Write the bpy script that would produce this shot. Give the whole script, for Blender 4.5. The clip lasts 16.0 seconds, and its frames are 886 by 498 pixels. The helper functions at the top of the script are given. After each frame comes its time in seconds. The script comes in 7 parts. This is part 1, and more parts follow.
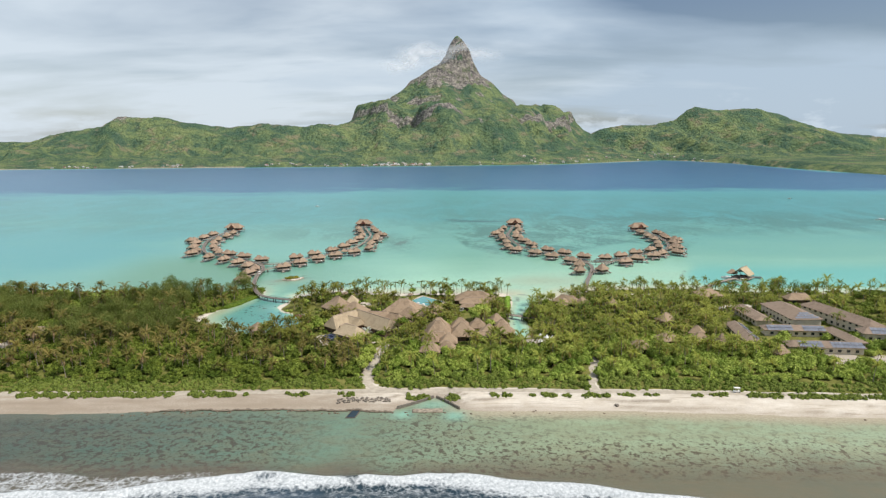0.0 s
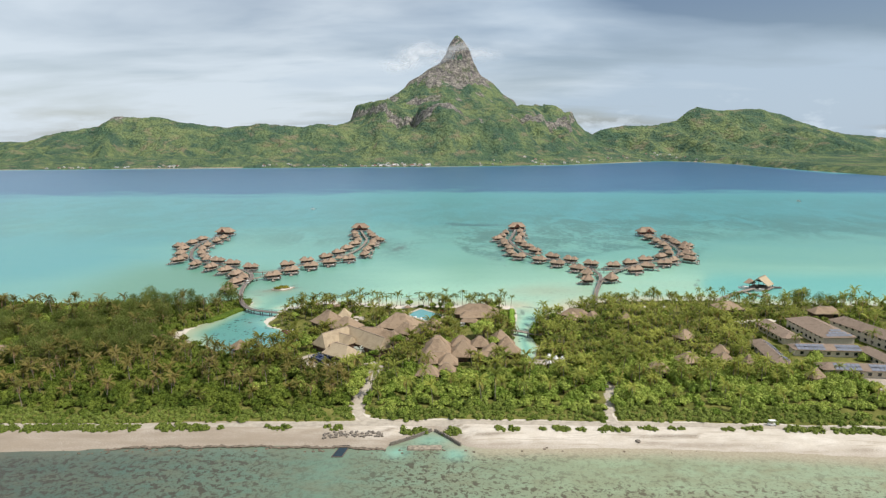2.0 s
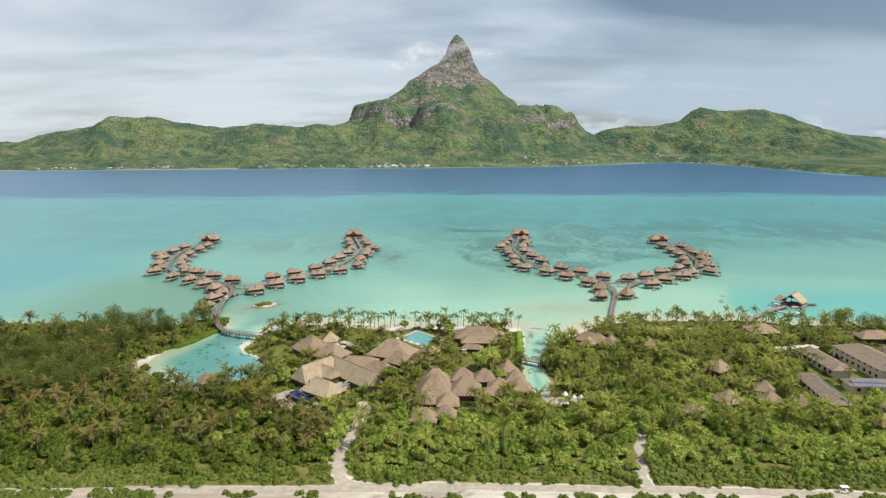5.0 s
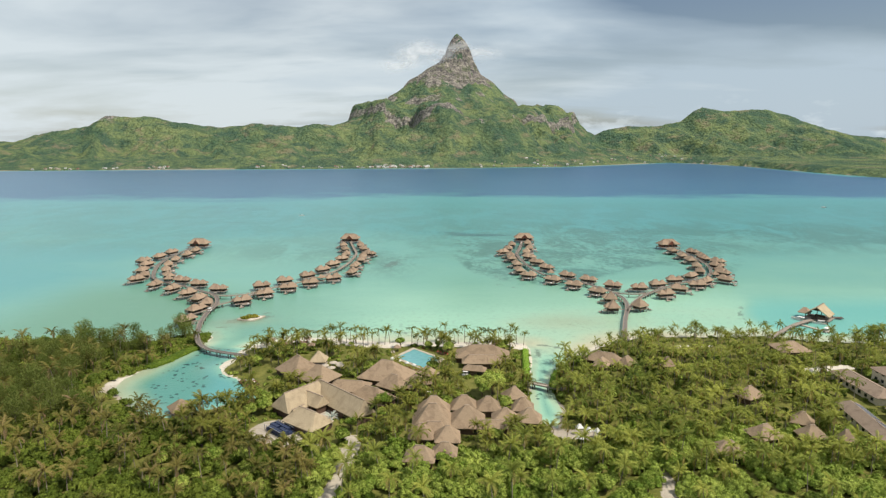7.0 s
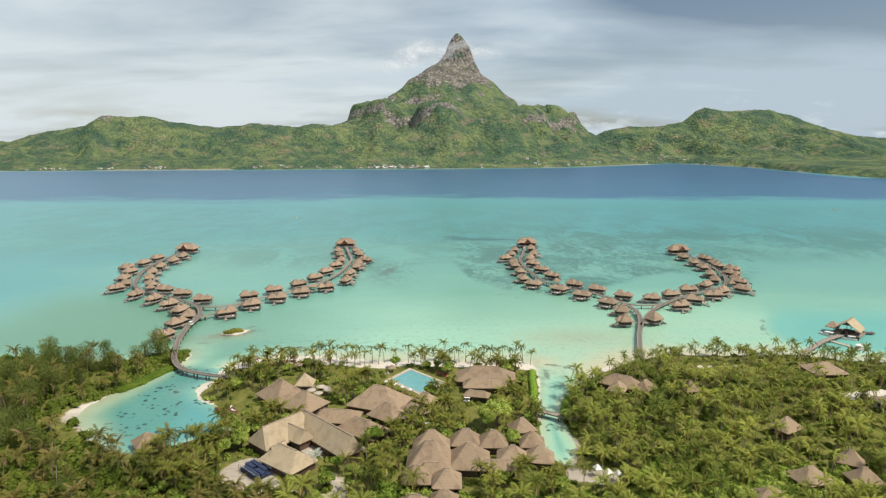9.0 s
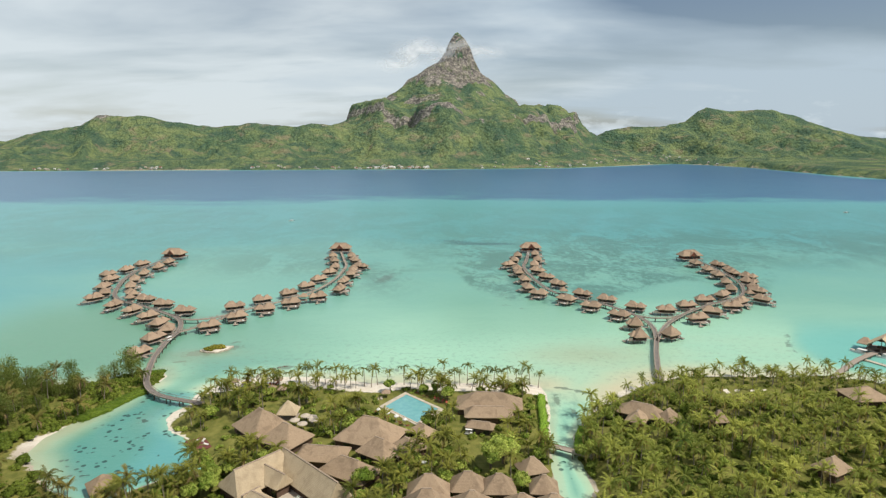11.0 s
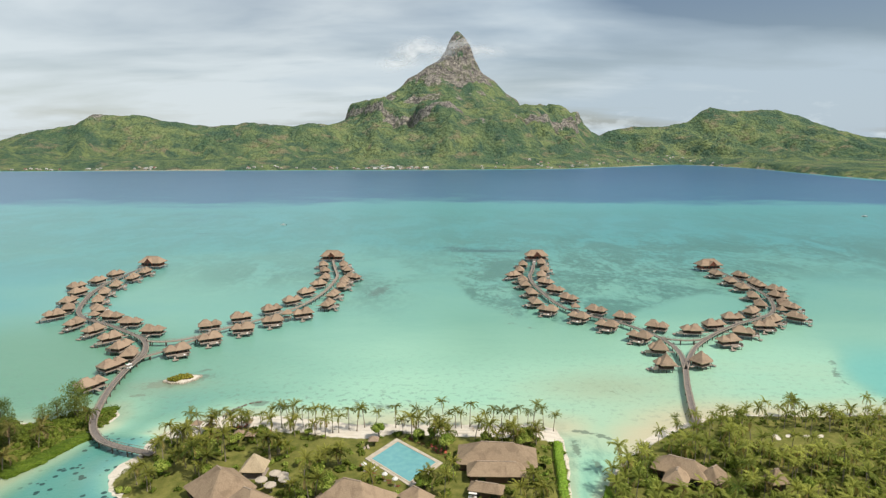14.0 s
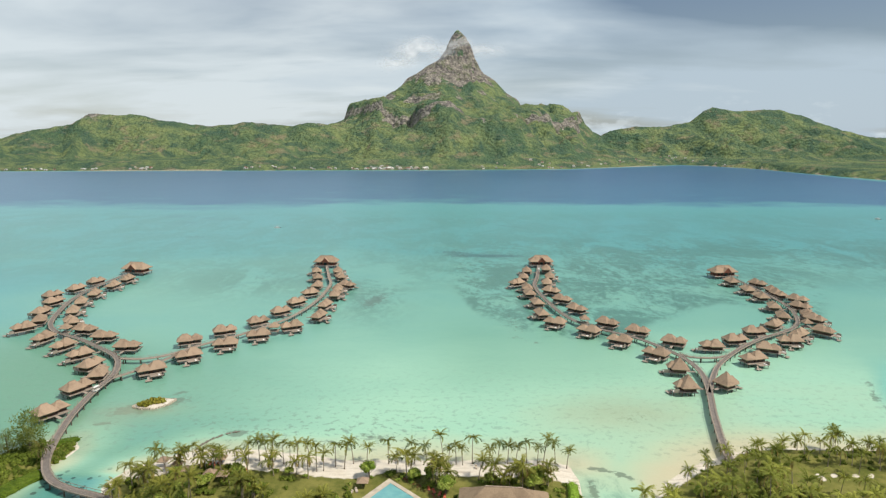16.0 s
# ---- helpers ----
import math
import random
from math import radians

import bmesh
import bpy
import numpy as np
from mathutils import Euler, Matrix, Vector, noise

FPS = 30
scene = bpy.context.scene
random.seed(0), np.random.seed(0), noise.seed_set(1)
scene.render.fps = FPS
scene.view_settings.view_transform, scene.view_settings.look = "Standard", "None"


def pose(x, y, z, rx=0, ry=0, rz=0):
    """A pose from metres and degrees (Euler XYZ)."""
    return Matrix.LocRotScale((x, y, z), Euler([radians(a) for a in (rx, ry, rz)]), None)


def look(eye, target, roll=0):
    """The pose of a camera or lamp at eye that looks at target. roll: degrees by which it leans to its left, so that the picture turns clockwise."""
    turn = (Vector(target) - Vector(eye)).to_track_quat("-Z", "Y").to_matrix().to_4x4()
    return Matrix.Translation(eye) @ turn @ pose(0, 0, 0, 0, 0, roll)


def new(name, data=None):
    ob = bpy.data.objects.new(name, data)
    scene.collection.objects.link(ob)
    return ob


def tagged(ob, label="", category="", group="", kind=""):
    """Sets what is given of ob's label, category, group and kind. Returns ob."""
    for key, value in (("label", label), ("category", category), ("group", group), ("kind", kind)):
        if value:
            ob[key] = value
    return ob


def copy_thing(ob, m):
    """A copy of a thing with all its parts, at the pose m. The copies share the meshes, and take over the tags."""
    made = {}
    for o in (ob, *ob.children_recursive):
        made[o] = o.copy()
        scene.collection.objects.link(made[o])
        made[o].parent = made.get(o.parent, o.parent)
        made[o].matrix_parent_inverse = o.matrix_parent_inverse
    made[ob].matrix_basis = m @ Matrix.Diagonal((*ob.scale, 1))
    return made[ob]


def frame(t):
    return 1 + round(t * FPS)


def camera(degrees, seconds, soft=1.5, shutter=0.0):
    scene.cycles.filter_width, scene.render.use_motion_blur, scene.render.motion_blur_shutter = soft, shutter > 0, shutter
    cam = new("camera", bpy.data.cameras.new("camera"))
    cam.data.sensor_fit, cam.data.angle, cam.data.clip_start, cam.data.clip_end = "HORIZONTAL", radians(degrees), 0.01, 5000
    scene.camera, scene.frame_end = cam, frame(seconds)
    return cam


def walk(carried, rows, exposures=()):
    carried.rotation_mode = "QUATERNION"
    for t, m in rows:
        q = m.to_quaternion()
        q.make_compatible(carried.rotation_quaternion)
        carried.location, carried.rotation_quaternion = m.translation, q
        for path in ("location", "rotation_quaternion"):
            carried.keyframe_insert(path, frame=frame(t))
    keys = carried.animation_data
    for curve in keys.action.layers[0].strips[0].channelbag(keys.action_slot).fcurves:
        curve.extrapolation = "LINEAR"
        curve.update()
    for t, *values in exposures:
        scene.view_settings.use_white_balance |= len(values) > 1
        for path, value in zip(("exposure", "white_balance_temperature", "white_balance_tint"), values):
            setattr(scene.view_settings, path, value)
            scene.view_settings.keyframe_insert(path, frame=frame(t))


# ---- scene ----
cam = camera(70.0, 16.0, soft=1.3)
PATH = [
    (0.0, pose(0.000, 0.000, 100.000, 79.920, 0.217, 0.378)),
    (0.5, pose(0.001, 6.861, 100.113, 79.925, 0.205, 0.373)),
    (1.0, pose(0.003, 13.715, 100.221, 79.931, 0.194, 0.369)),
    (1.5, pose(0.008, 20.562, 100.322, 79.936, 0.182, 0.364)),
    (2.0, pose(0.014, 27.401, 100.417, 79.941, 0.170, 0.360)),
    (2.5, pose(0.021, 34.231, 100.507, 79.946, 0.159, 0.356)),
    (3.0, pose(0.030, 41.053, 100.590, 79.951, 0.147, 0.352)),
    (3.5, pose(0.041, 47.865, 100.667, 79.955, 0.135, 0.349)),
    (4.0, pose(0.053, 54.667, 100.738, 79.960, 0.124, 0.346)),
    (4.5, pose(0.067, 61.460, 100.802, 79.964, 0.112, 0.342)),
    (5.0, pose(0.082, 68.241, 100.861, 79.967, 0.100, 0.340)),
    (5.5, pose(0.099, 75.011, 100.914, 79.971, 0.089, 0.337)),
    (6.0, pose(0.117, 81.769, 100.960, 79.974, 0.077, 0.334)),
    (6.5, pose(0.136, 88.515, 101.001, 79.977, 0.065, 0.332)),
    (7.0, pose(0.156, 95.249, 101.035, 79.980, 0.054, 0.330)),
    (7.5, pose(0.178, 101.969, 101.064, 79.983, 0.042, 0.328)),
    (8.0, pose(0.200, 108.675, 101.086, 79.985, 0.031, 0.327)),
    (8.5, pose(0.224, 115.367, 101.102, 79.988, 0.019, 0.325)),
    (9.0, pose(0.248, 122.045, 101.112, 79.990, 0.007, 0.324)),
    (9.5, pose(0.274, 128.707, 101.116, 79.991, -0.004, 0.323)),
    (10.0, pose(0.301, 135.353, 101.114, 79.993, -0.016, 0.323)),
    (10.5, pose(0.328, 141.984, 101.106, 79.994, -0.028, 0.322)),
    (11.0, pose(0.356, 148.597, 101.092, 79.995, -0.039, 0.322)),
    (11.5, pose(0.385, 155.194, 101.072, 79.996, -0.051, 0.322)),
    (12.0, pose(0.415, 161.773, 101.045, 79.997, -0.063, 0.322)),
    (12.5, pose(0.445, 168.334, 101.013, 79.998, -0.074, 0.322)),
    (13.0, pose(0.477, 174.876, 100.974, 79.998, -0.086, 0.322)),
    (13.5, pose(0.508, 181.399, 100.930, 79.998, -0.098, 0.323)),
    (14.0, pose(0.540, 187.903, 100.879, 79.998, -0.109, 0.324)),
    (14.5, pose(0.573, 194.386, 100.822, 79.997, -0.121, 0.325)),
    (15.0, pose(0.606, 200.849, 100.759, 79.997, -0.132, 0.327)),
    (15.5, pose(0.639, 207.291, 100.690, 79.996, -0.144, 0.328)),
    (16.0, pose(0.673, 213.711, 100.615, 79.995, -0.156, 0.330)),
]
walk(cam, PATH, [(0.0, 0.0, 6450, 13), (4.2, 0.0, 6450, 13), (6.6, 0.0, 6760, 11), (16.0, 0.0, 6760, 11)])
# ---------------------------------------------------------------- sky, sun, exposure
SUN_AZ, SUN_EL = 112.0, 56.0          # degrees: azimuth clockwise from +y, height above the horizon


def sun_way():
    a, e = radians(SUN_AZ), radians(SUN_EL)
    return Vector((math.sin(a) * math.cos(e), math.cos(a) * math.cos(e), math.sin(e)))


def build_world():
    w = bpy.data.worlds.new("world")
    scene.world = w
    w.use_nodes = True
    nt = w.node_tree
    nt.nodes.clear()
    N = nt.nodes.new
    out, bg, sky = N("ShaderNodeOutputWorld"), N("ShaderNodeBackground"), N("ShaderNodeTexSky")
    sky.sky_type, sky.sun_disc = "NISHITA", False
    sky.sun_elevation, sky.sun_rotation = radians(SUN_EL), radians(SUN_AZ)
    sky.air_density, sky.dust_density, sky.ozone_density = 1.0, 0.9, 1.2
    tc, sep = N("ShaderNodeTexCoord"), N("ShaderNodeSeparateXYZ")
    nt.links.new(tc.outputs["Generated"], sep.inputs[0])

    def math_node(op, a, b=None):
        m = N("ShaderNodeMath")
        m.operation = op
        for i, v in enumerate((a, b)):
            if v is None:
                continue
            if isinstance(v, (int, float)):
                m.inputs[i].default_value = v
            else:
                nt.links.new(v, m.inputs[i])
        return m.outputs[0]

    # a cloud deck seen at a low angle: directions laid on a high flat layer
    zz = math_node("ADD", math_node("MAXIMUM", sep.outputs[2], 0.0), 0.16)
    u, v = math_node("DIVIDE", sep.outputs[0], zz), math_node("DIVIDE", sep.outputs[1], zz)
    com = N("ShaderNodeCombineXYZ")
    nt.links.new(u, com.inputs[0])
    nt.links.new(v, com.inputs[1])

    def noise_node(scale, detail, rough, vec, loc=(0, 0, 0), stretch=(1, 1, 1), rot=0.0, dist=0.0):
        mp, n = N("ShaderNodeMapping"), N("ShaderNodeTexNoise")
        mp.inputs["Location"].default_value, mp.inputs["Scale"].default_value = loc, stretch
        mp.inputs["Rotation"].default_value = (0, 0, rot)
        nt.links.new(vec, mp.inputs["Vector"])
        nt.links.new(mp.outputs[0], n.inputs["Vector"])
        n.inputs["Scale"].default_value, n.inputs["Detail"].default_value = scale, detail
        n.inputs["Roughness"].default_value, n.inputs["Distortion"].default_value = rough, dist
        return n.outputs["Fac"]

    def ramp(fac, stops):
        r = N("ShaderNodeValToRGB")
        for i, (p, c) in enumerate(stops):
            e = r.color_ramp.elements[i] if i < 2 else r.color_ramp.elements.new(p)
            e.position, e.color = p, c if len(c) == 4 else (*c, 1)
        nt.links.new(fac, r.inputs[0])
        return r.outputs[0]

    def mix(fac, a, b):
        m = N("ShaderNodeMix")
        m.data_type = "RGBA"
        for i, x in ((0, fac), (6, a), (7, b)):
            if isinstance(x, (int, float)):
                m.inputs[i].default_value = x
            elif isinstance(x, tuple):
                m.inputs[i].default_value = x
            else:
                nt.links.new(x, m.inputs[i])
        return m.outputs[2]

    deck = noise_node(0.60, 5, 0.50, com.outputs[0], (1.7, 0.4, 0), (0.62, 1.10, 1), 0.15, 0.3)
    fine = noise_node(1.3, 5, 0.52, com.outputs[0], (5.1, 2.0, 0), (0.75, 1.3, 1), 0.14, 0.3)
    cover = math_node("ADD", math_node("MULTIPLY", deck, 0.72), math_node("MULTIPLY", fine, 0.28))
    aside = math_node("MULTIPLY", math_node("MULTIPLY", math_node("MAXIMUM", math_node("SUBTRACT", sep.outputs[0], 0.14), 0.0), math_node("MAXIMUM", math_node("SUBTRACT", sep.outputs[2], 0.09), 0.0)), -15.0)
    mask = ramp(math_node("ADD", cover, aside), [(0.30, (0, 0, 0)), (0.52, (1, 1, 1))])
    shade = ramp(math_node("ADD", fine, math_node("MULTIPLY", sep.outputs[0], -0.85)), [(0.30, CLOUD_DARK), (0.72, CLOUD_LIGHT)])
    clouds = mix(math_node("MULTIPLY", mask, 0.88), sky.outputs[0], shade)
    # small heaps of cloud low over the horizon
    low = noise_node(14.0, 5, 0.6, tc.outputs["Generated"], (0.2, 0, 0), (1, 1, 2.6))
    lowmask = math_node("MULTIPLY", ramp(low, [(0.57, (0, 0, 0)), (0.66, (1, 1, 1))]),
                        ramp(sep.outputs[2], [(0.0, (1, 1, 1)), (0.075, (0, 0, 0))]))
    final = mix(math_node("MULTIPLY", lowmask, 0.6), clouds, CLOUD_LIGHT)
    nt.links.new(final, bg.inputs[0])
    bg.inputs[1].default_value = SKY_STRENGTH
    nt.links.new(bg.outputs[0], out.inputs[0])


SKY_STRENGTH = 0.078
CLOUD_DARK, CLOUD_LIGHT = (6.2, 7.8, 9.2, 1), (9.0, 10.3, 11.1, 1)
build_world()
sun = new("sun", bpy.data.lights.new("sun", "SUN"))
sun.data.energy, sun.data.angle, sun.data.color = 4.3, radians(0.7), (1.0, 0.965, 0.87)
sun.matrix_world = look(sun_way() * 500, (0, 0, 0))


# ---------------------------------------------------------------- materials
class Mat:
    """A node material, built step by step."""

    def __init__(self, name, rough=0.8, metal=0.0, spec=0.3):
        self.m = bpy.data.materials.new(name)
        self.m.use_nodes = True
        self.nt = self.m.node_tree
        self.b = self.nt.nodes["Principled BSDF"]
        self.b.inputs["Roughness"].default_value = rough
        self.b.inputs["Metallic"].default_value = metal
        self.b.inputs["Specular IOR Level"].default_value = spec

    def node(self, kind):
        return self.nt.nodes.new(kind)

    def put(self, value, socket):
        if isinstance(value, (int, float)):
            socket.default_value = value
        elif isinstance(value, tuple):
            socket.default_value = value if len(value) == 4 or socket.type == "VECTOR" else (*value, 1)
        else:
            self.nt.links.new(value, socket)

    def coords(self, stretch=(1, 1, 1), space="world", rot=(0, 0, 0), loc=(0, 0, 0)):
        mp = self.node("ShaderNodeMapping")
        src = self.node("ShaderNodeNewGeometry").outputs["Position"] if space == "world" else self.node("ShaderNodeTexCoord").outputs["Object"]
        self.nt.links.new(src, mp.inputs["Vector"])
        mp.inputs["Scale"].default_value, mp.inputs["Rotation"].default_value, mp.inputs["Location"].default_value = stretch, rot, loc
        return mp.outputs[0]

    def noise(self, scale, detail=4, rough=0.55, vec=None, dist=0.0):
        n = self.node("ShaderNodeTexNoise")
        self.put(vec or self.coords(), n.inputs["Vector"])
        n.inputs["Scale"].default_value, n.inputs["Detail"].default_value = scale, detail
        n.inputs["Roughness"].default_value, n.inputs["Distortion"].default_value = rough, dist
        return n.outputs["Fac"]

    def voronoi(self, scale, vec=None, feature="F1", rand=1.0):
        n = self.node("ShaderNodeTexVoronoi")
        n.feature = feature
        self.put(vec or self.coords(), n.inputs["Vector"])
        n.inputs["Scale"].default_value, n.inputs["Randomness"].default_value = scale, rand
        return n.outputs["Distance"]

    def attr(self, name):
        n = self.node("ShaderNodeAttribute")
        n.attribute_name = name
        return n.outputs["Fac"]

    def ramp(self, fac, stops, ease="LINEAR"):
        r = self.node("ShaderNodeValToRGB")
        r.color_ramp.interpolation = ease
        for i, (p, c) in enumerate(stops):
            e = r.color_ramp.elements[i] if i < 2 else r.color_ramp.elements.new(p)
            c = (c, c, c) if isinstance(c, (int, float)) else c
            e.position, e.color = p, (*c, 1)
        self.put(fac, r.inputs[0])
        return r.outputs[0]

    def mix(self, fac, a, b, how="MIX"):
        m = self.node("ShaderNodeMix")
        m.data_type, m.blend_type = "RGBA", how
        self.put(fac, m.inputs[0]), self.put(a, m.inputs[6]), self.put(b, m.inputs[7])
        return m.outputs[2]

    def calc(self, op, a, b=0.0):
        m = self.node("ShaderNodeMath")
        m.operation = op
        self.put(a, m.inputs[0]), self.put(b, m.inputs[1])
        return m.outputs[0]

    def bump(self, height, strength=0.4, distance=0.1):
        b = self.node("ShaderNodeBump")
        b.inputs["Strength"].default_value, b.inputs["Distance"].default_value = strength, distance
        self.put(height, b.inputs["Height"])
        self.nt.links.new(b.outputs[0], self.b.inputs["Normal"])
        return self

    def colour(self, c):
        self.put(c, self.b.inputs["Base Color"])
        return self

    def tint(self, c, amount=0.3, per="object"):
        """Lightens and darkens c from object to object, or from island to island."""
        r = self.node("ShaderNodeObjectInfo").outputs["Random"] if per == "object" else self.node("ShaderNodeNewGeometry").outputs["Random Per Island"]
        return self.mix(1.0, c, self.ramp(r, [(0, 1 - amount), (1, 1 + amount * 0.6)]), "MULTIPLY")


def leafy(name, dark, light, dry, patch=0.08, translucent=0.25, dry_at=0.9, dense=False, vary=0.14):
    """Foliage: the mesh carries a tone from plant to plant and from clump or frond to clump; palm tones hold light and
    shade.
    """
    m = Mat(name, 0.6, spec=0.12)
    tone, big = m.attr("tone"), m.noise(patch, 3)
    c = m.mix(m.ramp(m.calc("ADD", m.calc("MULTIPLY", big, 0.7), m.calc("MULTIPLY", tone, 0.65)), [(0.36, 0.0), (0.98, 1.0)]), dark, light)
    c = m.mix(m.ramp(tone, [(dry_at - 0.06, 0.0), (dry_at + 0.08, 1.0)]), c, dry)
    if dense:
        # noise paints shaded gaps and bright leaves into the colour, matching the bump
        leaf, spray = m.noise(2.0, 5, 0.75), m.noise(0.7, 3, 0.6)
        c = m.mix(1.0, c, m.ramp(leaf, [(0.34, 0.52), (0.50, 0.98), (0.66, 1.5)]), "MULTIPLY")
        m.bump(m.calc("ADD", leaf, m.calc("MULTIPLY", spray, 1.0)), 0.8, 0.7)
    c = m.tint(c, vary, "object")
    m.colour(c)
    tr, mixer = m.node("ShaderNodeBsdfTranslucent"), m.node("ShaderNodeMixShader")
    m.put(c, tr.inputs[0])
    mixer.inputs[0].default_value = translucent
    out = m.nt.nodes["Material Output"]
    m.nt.links.new(m.b.outputs[0], mixer.inputs[1])
    m.nt.links.new(tr.outputs[0], mixer.inputs[2])
    m.nt.links.new(mixer.outputs[0], out.inputs[0])
    return m.m


def thatch(name, base, pale, dark):
    m = Mat(name, 0.92, spec=0.1)
    straw = m.noise(1.0, 6, 0.68, m.coords((3.0, 3.0, 0.45), "object"))
    stain = m.noise(0.35, 4, 0.6, m.coords((1, 1, 0.6), "world"), 0.6)
    c = m.mix(m.ramp(straw, [(0.3, 0.0), (0.72, 1.0)]), base, pale)
    c = m.mix(m.ramp(stain, [(0.48, 0.0), (0.75, 0.75)]), c, dark)
    courses = m.node("ShaderNodeTexWave")
    courses.wave_type, courses.bands_direction = "BANDS", "Z"
    m.put(m.coords((1, 1, 1), "object"), courses.inputs["Vector"])
    courses.inputs["Scale"].default_value, courses.inputs["Distortion"].default_value = 1.1, 1.6
    c = m.mix(m.ramp(courses.outputs["Fac"], [(0.0, 0.07), (0.4, 0.0)]), c, dark)
    m.colour(m.tint(c, 0.13))
    m.bump(m.calc("ADD", m.calc("MULTIPLY", courses.outputs["Fac"], 0.15), straw), 0.7, 0.12)
    return m.m


def timber(name, a, b, scale=1.0, rough=0.75):
    m = Mat(name, rough, spec=0.25)
    grain = m.noise(2.5 * scale, 6, 0.6, m.coords((0.4, 6, 6), "object"))
    wear = m.noise(0.5, 3)
    c = m.mix(m.ramp(grain, [(0.3, 0.0), (0.7, 1.0)]), a, b)
    c = m.mix(m.ramp(wear, [(0.5, 0.0), (0.8, 0.5)]), c, tuple(min(1, x * 1.5) for x in a))
    m.colour(m.tint(c, 0.12))
    m.bump(grain, 0.3, 0.02)
    return m.m


def plain(name, c, rough=0.6, metal=0.0, var=0.12, scale=1.5, spec=0.4):
    m = Mat(name, rough, metal, spec)
    n = m.noise(scale, 4)
    dark = tuple(x * (1 - 2 * var) for x in c)
    m.colour(m.tint(m.mix(m.ramp(n, [(0.35, 0.0), (0.7, 1.0)]), c, dark), 0.08))
    m.bump(m.noise(scale * 9, 3), 0.15, 0.02)
    return m.m


def water_material():
    m = Mat("lagoon_water", 0.30, spec=0.25)
    pos = m.coords()
    depth = m.attr("depth")
    wob = m.noise(0.012, 4, 0.6, m.coords((1, 1.7, 1)))
    wob2 = m.noise(0.06, 4, 0.6, m.coords((1, 1.9, 1)))
    d = m.calc("ADD", depth, m.calc("MULTIPLY", m.calc("SUBTRACT", wob, 0.5), 0.16))
    d = m.calc("ADD", d, m.calc("MULTIPLY", m.calc("SUBTRACT", wob2, 0.5), 0.05))
    c = m.ramp(d, WATER_STOPS)
    # darker green tint over the western lagoon and a faint eastern patch
    c = m.mix(m.attr("green_tint"), c, (0.112, 0.262, 0.172))
    # coral and weed on the lagoon's floor
    weed = m.noise(0.024, 7, 0.68, m.coords((1.0, 0.6, 1), rot=(0, 0, 0.25)), 0.8)
    weedf = m.noise(0.20, 7, 0.74, m.coords((1.0, 0.6, 1)), 0.4)
    w = m.calc("MULTIPLY", m.ramp(m.calc("ADD", m.calc("MULTIPLY", weed, 0.55), m.calc("MULTIPLY", weedf, 0.45)), [(0.45, 0.0), (0.53, 1.0)]), m.attr("weed"))
    c = m.mix(m.calc("MULTIPLY", w, 0.88), c, (0.068, 0.172, 0.140))
    spots = m.noise(0.38, 5, 0.68, m.coords((0.9, 1.0, 1)), 0.2)
    s = m.calc("MULTIPLY", m.ramp(spots, [(0.55, 0.0), (0.59, 1.0)]), m.attr("spots"))
    c = m.mix(m.calc("MULTIPLY", s, 0.6), c, (0.12, 0.17, 0.14))
    c = m.mix(m.attr("channel"), c, (0.070, 0.225, 0.155))
    # dark round coral heads in the inlet
    heads = m.voronoi(0.37, m.coords((1.0, 1.0, 0), rot=(0, 0, -0.5)), rand=1.0)
    gate = m.ramp(m.noise(0.09, 2, 0.5), [(0.47, 0.0), (0.51, 1.0)])
    h = m.calc("MULTIPLY", m.calc("MULTIPLY", m.ramp(heads, [(0.27, 1.0), (0.33, 0.0)]), gate), m.attr("heads"))
    c = m.mix(m.calc("MULTIPLY", h, 0.97), c, (0.010, 0.058, 0.052))
    bed = m.ramp(m.calc("ADD", m.attr("bed"), m.calc("MULTIPLY", m.calc("SUBTRACT", m.noise(0.45, 6, 0.7), 0.5), 1.5)), [(0.46, 0.0), (0.62, 1.0)])
    c = m.mix(m.calc("MULTIPLY", bed, 0.72), c, m.mix(m.ramp(depth, [(0.40, 0.0), (0.55, 1.0)]), (0.105, 0.145, 0.105), (0.045, 0.118, 0.122)))
    c = m.mix(m.attr("berth"), c, (0.105, 0.425, 0.400))
    silt = m.calc("MULTIPLY", m.attr("silt"), m.ramp(m.noise(0.12, 5, 0.6), [(0.25, 0.6), (0.7, 1.0)]))
    c = m.mix(silt, c, (0.285, 0.315, 0.20))
    # ocean reef flat: sand, rubble and dark coral in streaks
    reef = m.attr("reef")
    east, fine = m.attr("east"), m.noise(1.15, 4, 0.6, m.coords((1.0, 1.0, 1)), 0.2)
    rub = m.noise(0.16, 6, 0.68, m.coords((0.55, 1.2, 1)), 0.5)
    blot = m.noise(0.42, 6, 0.68, m.coords((1.0, 1.0, 1), rot=(0, 0, 0.3)), 0.3)
    rc = m.ramp(east, [(0.0, (0.038, 0.070, 0.050)), (0.25, (0.074, 0.126, 0.090)), (0.45, (0.130, 0.200, 0.135)), (0.70, (0.270, 0.330, 0.205)), (1.0, (0.30, 0.365, 0.235))])
    rc = m.mix(m.ramp(rub, [(0.40, 0.0), (0.68, 0.65)]), rc, m.mix(east, (0.075, 0.072, 0.042), (0.255, 0.235, 0.135)))
    rc = m.mix(m.attr("shoal"), rc, m.mix(m.ramp(fine, [(0.35, 0.0), (0.65, 1.0)]), (0.44, 0.385, 0.275), (0.33, 0.275, 0.185)))
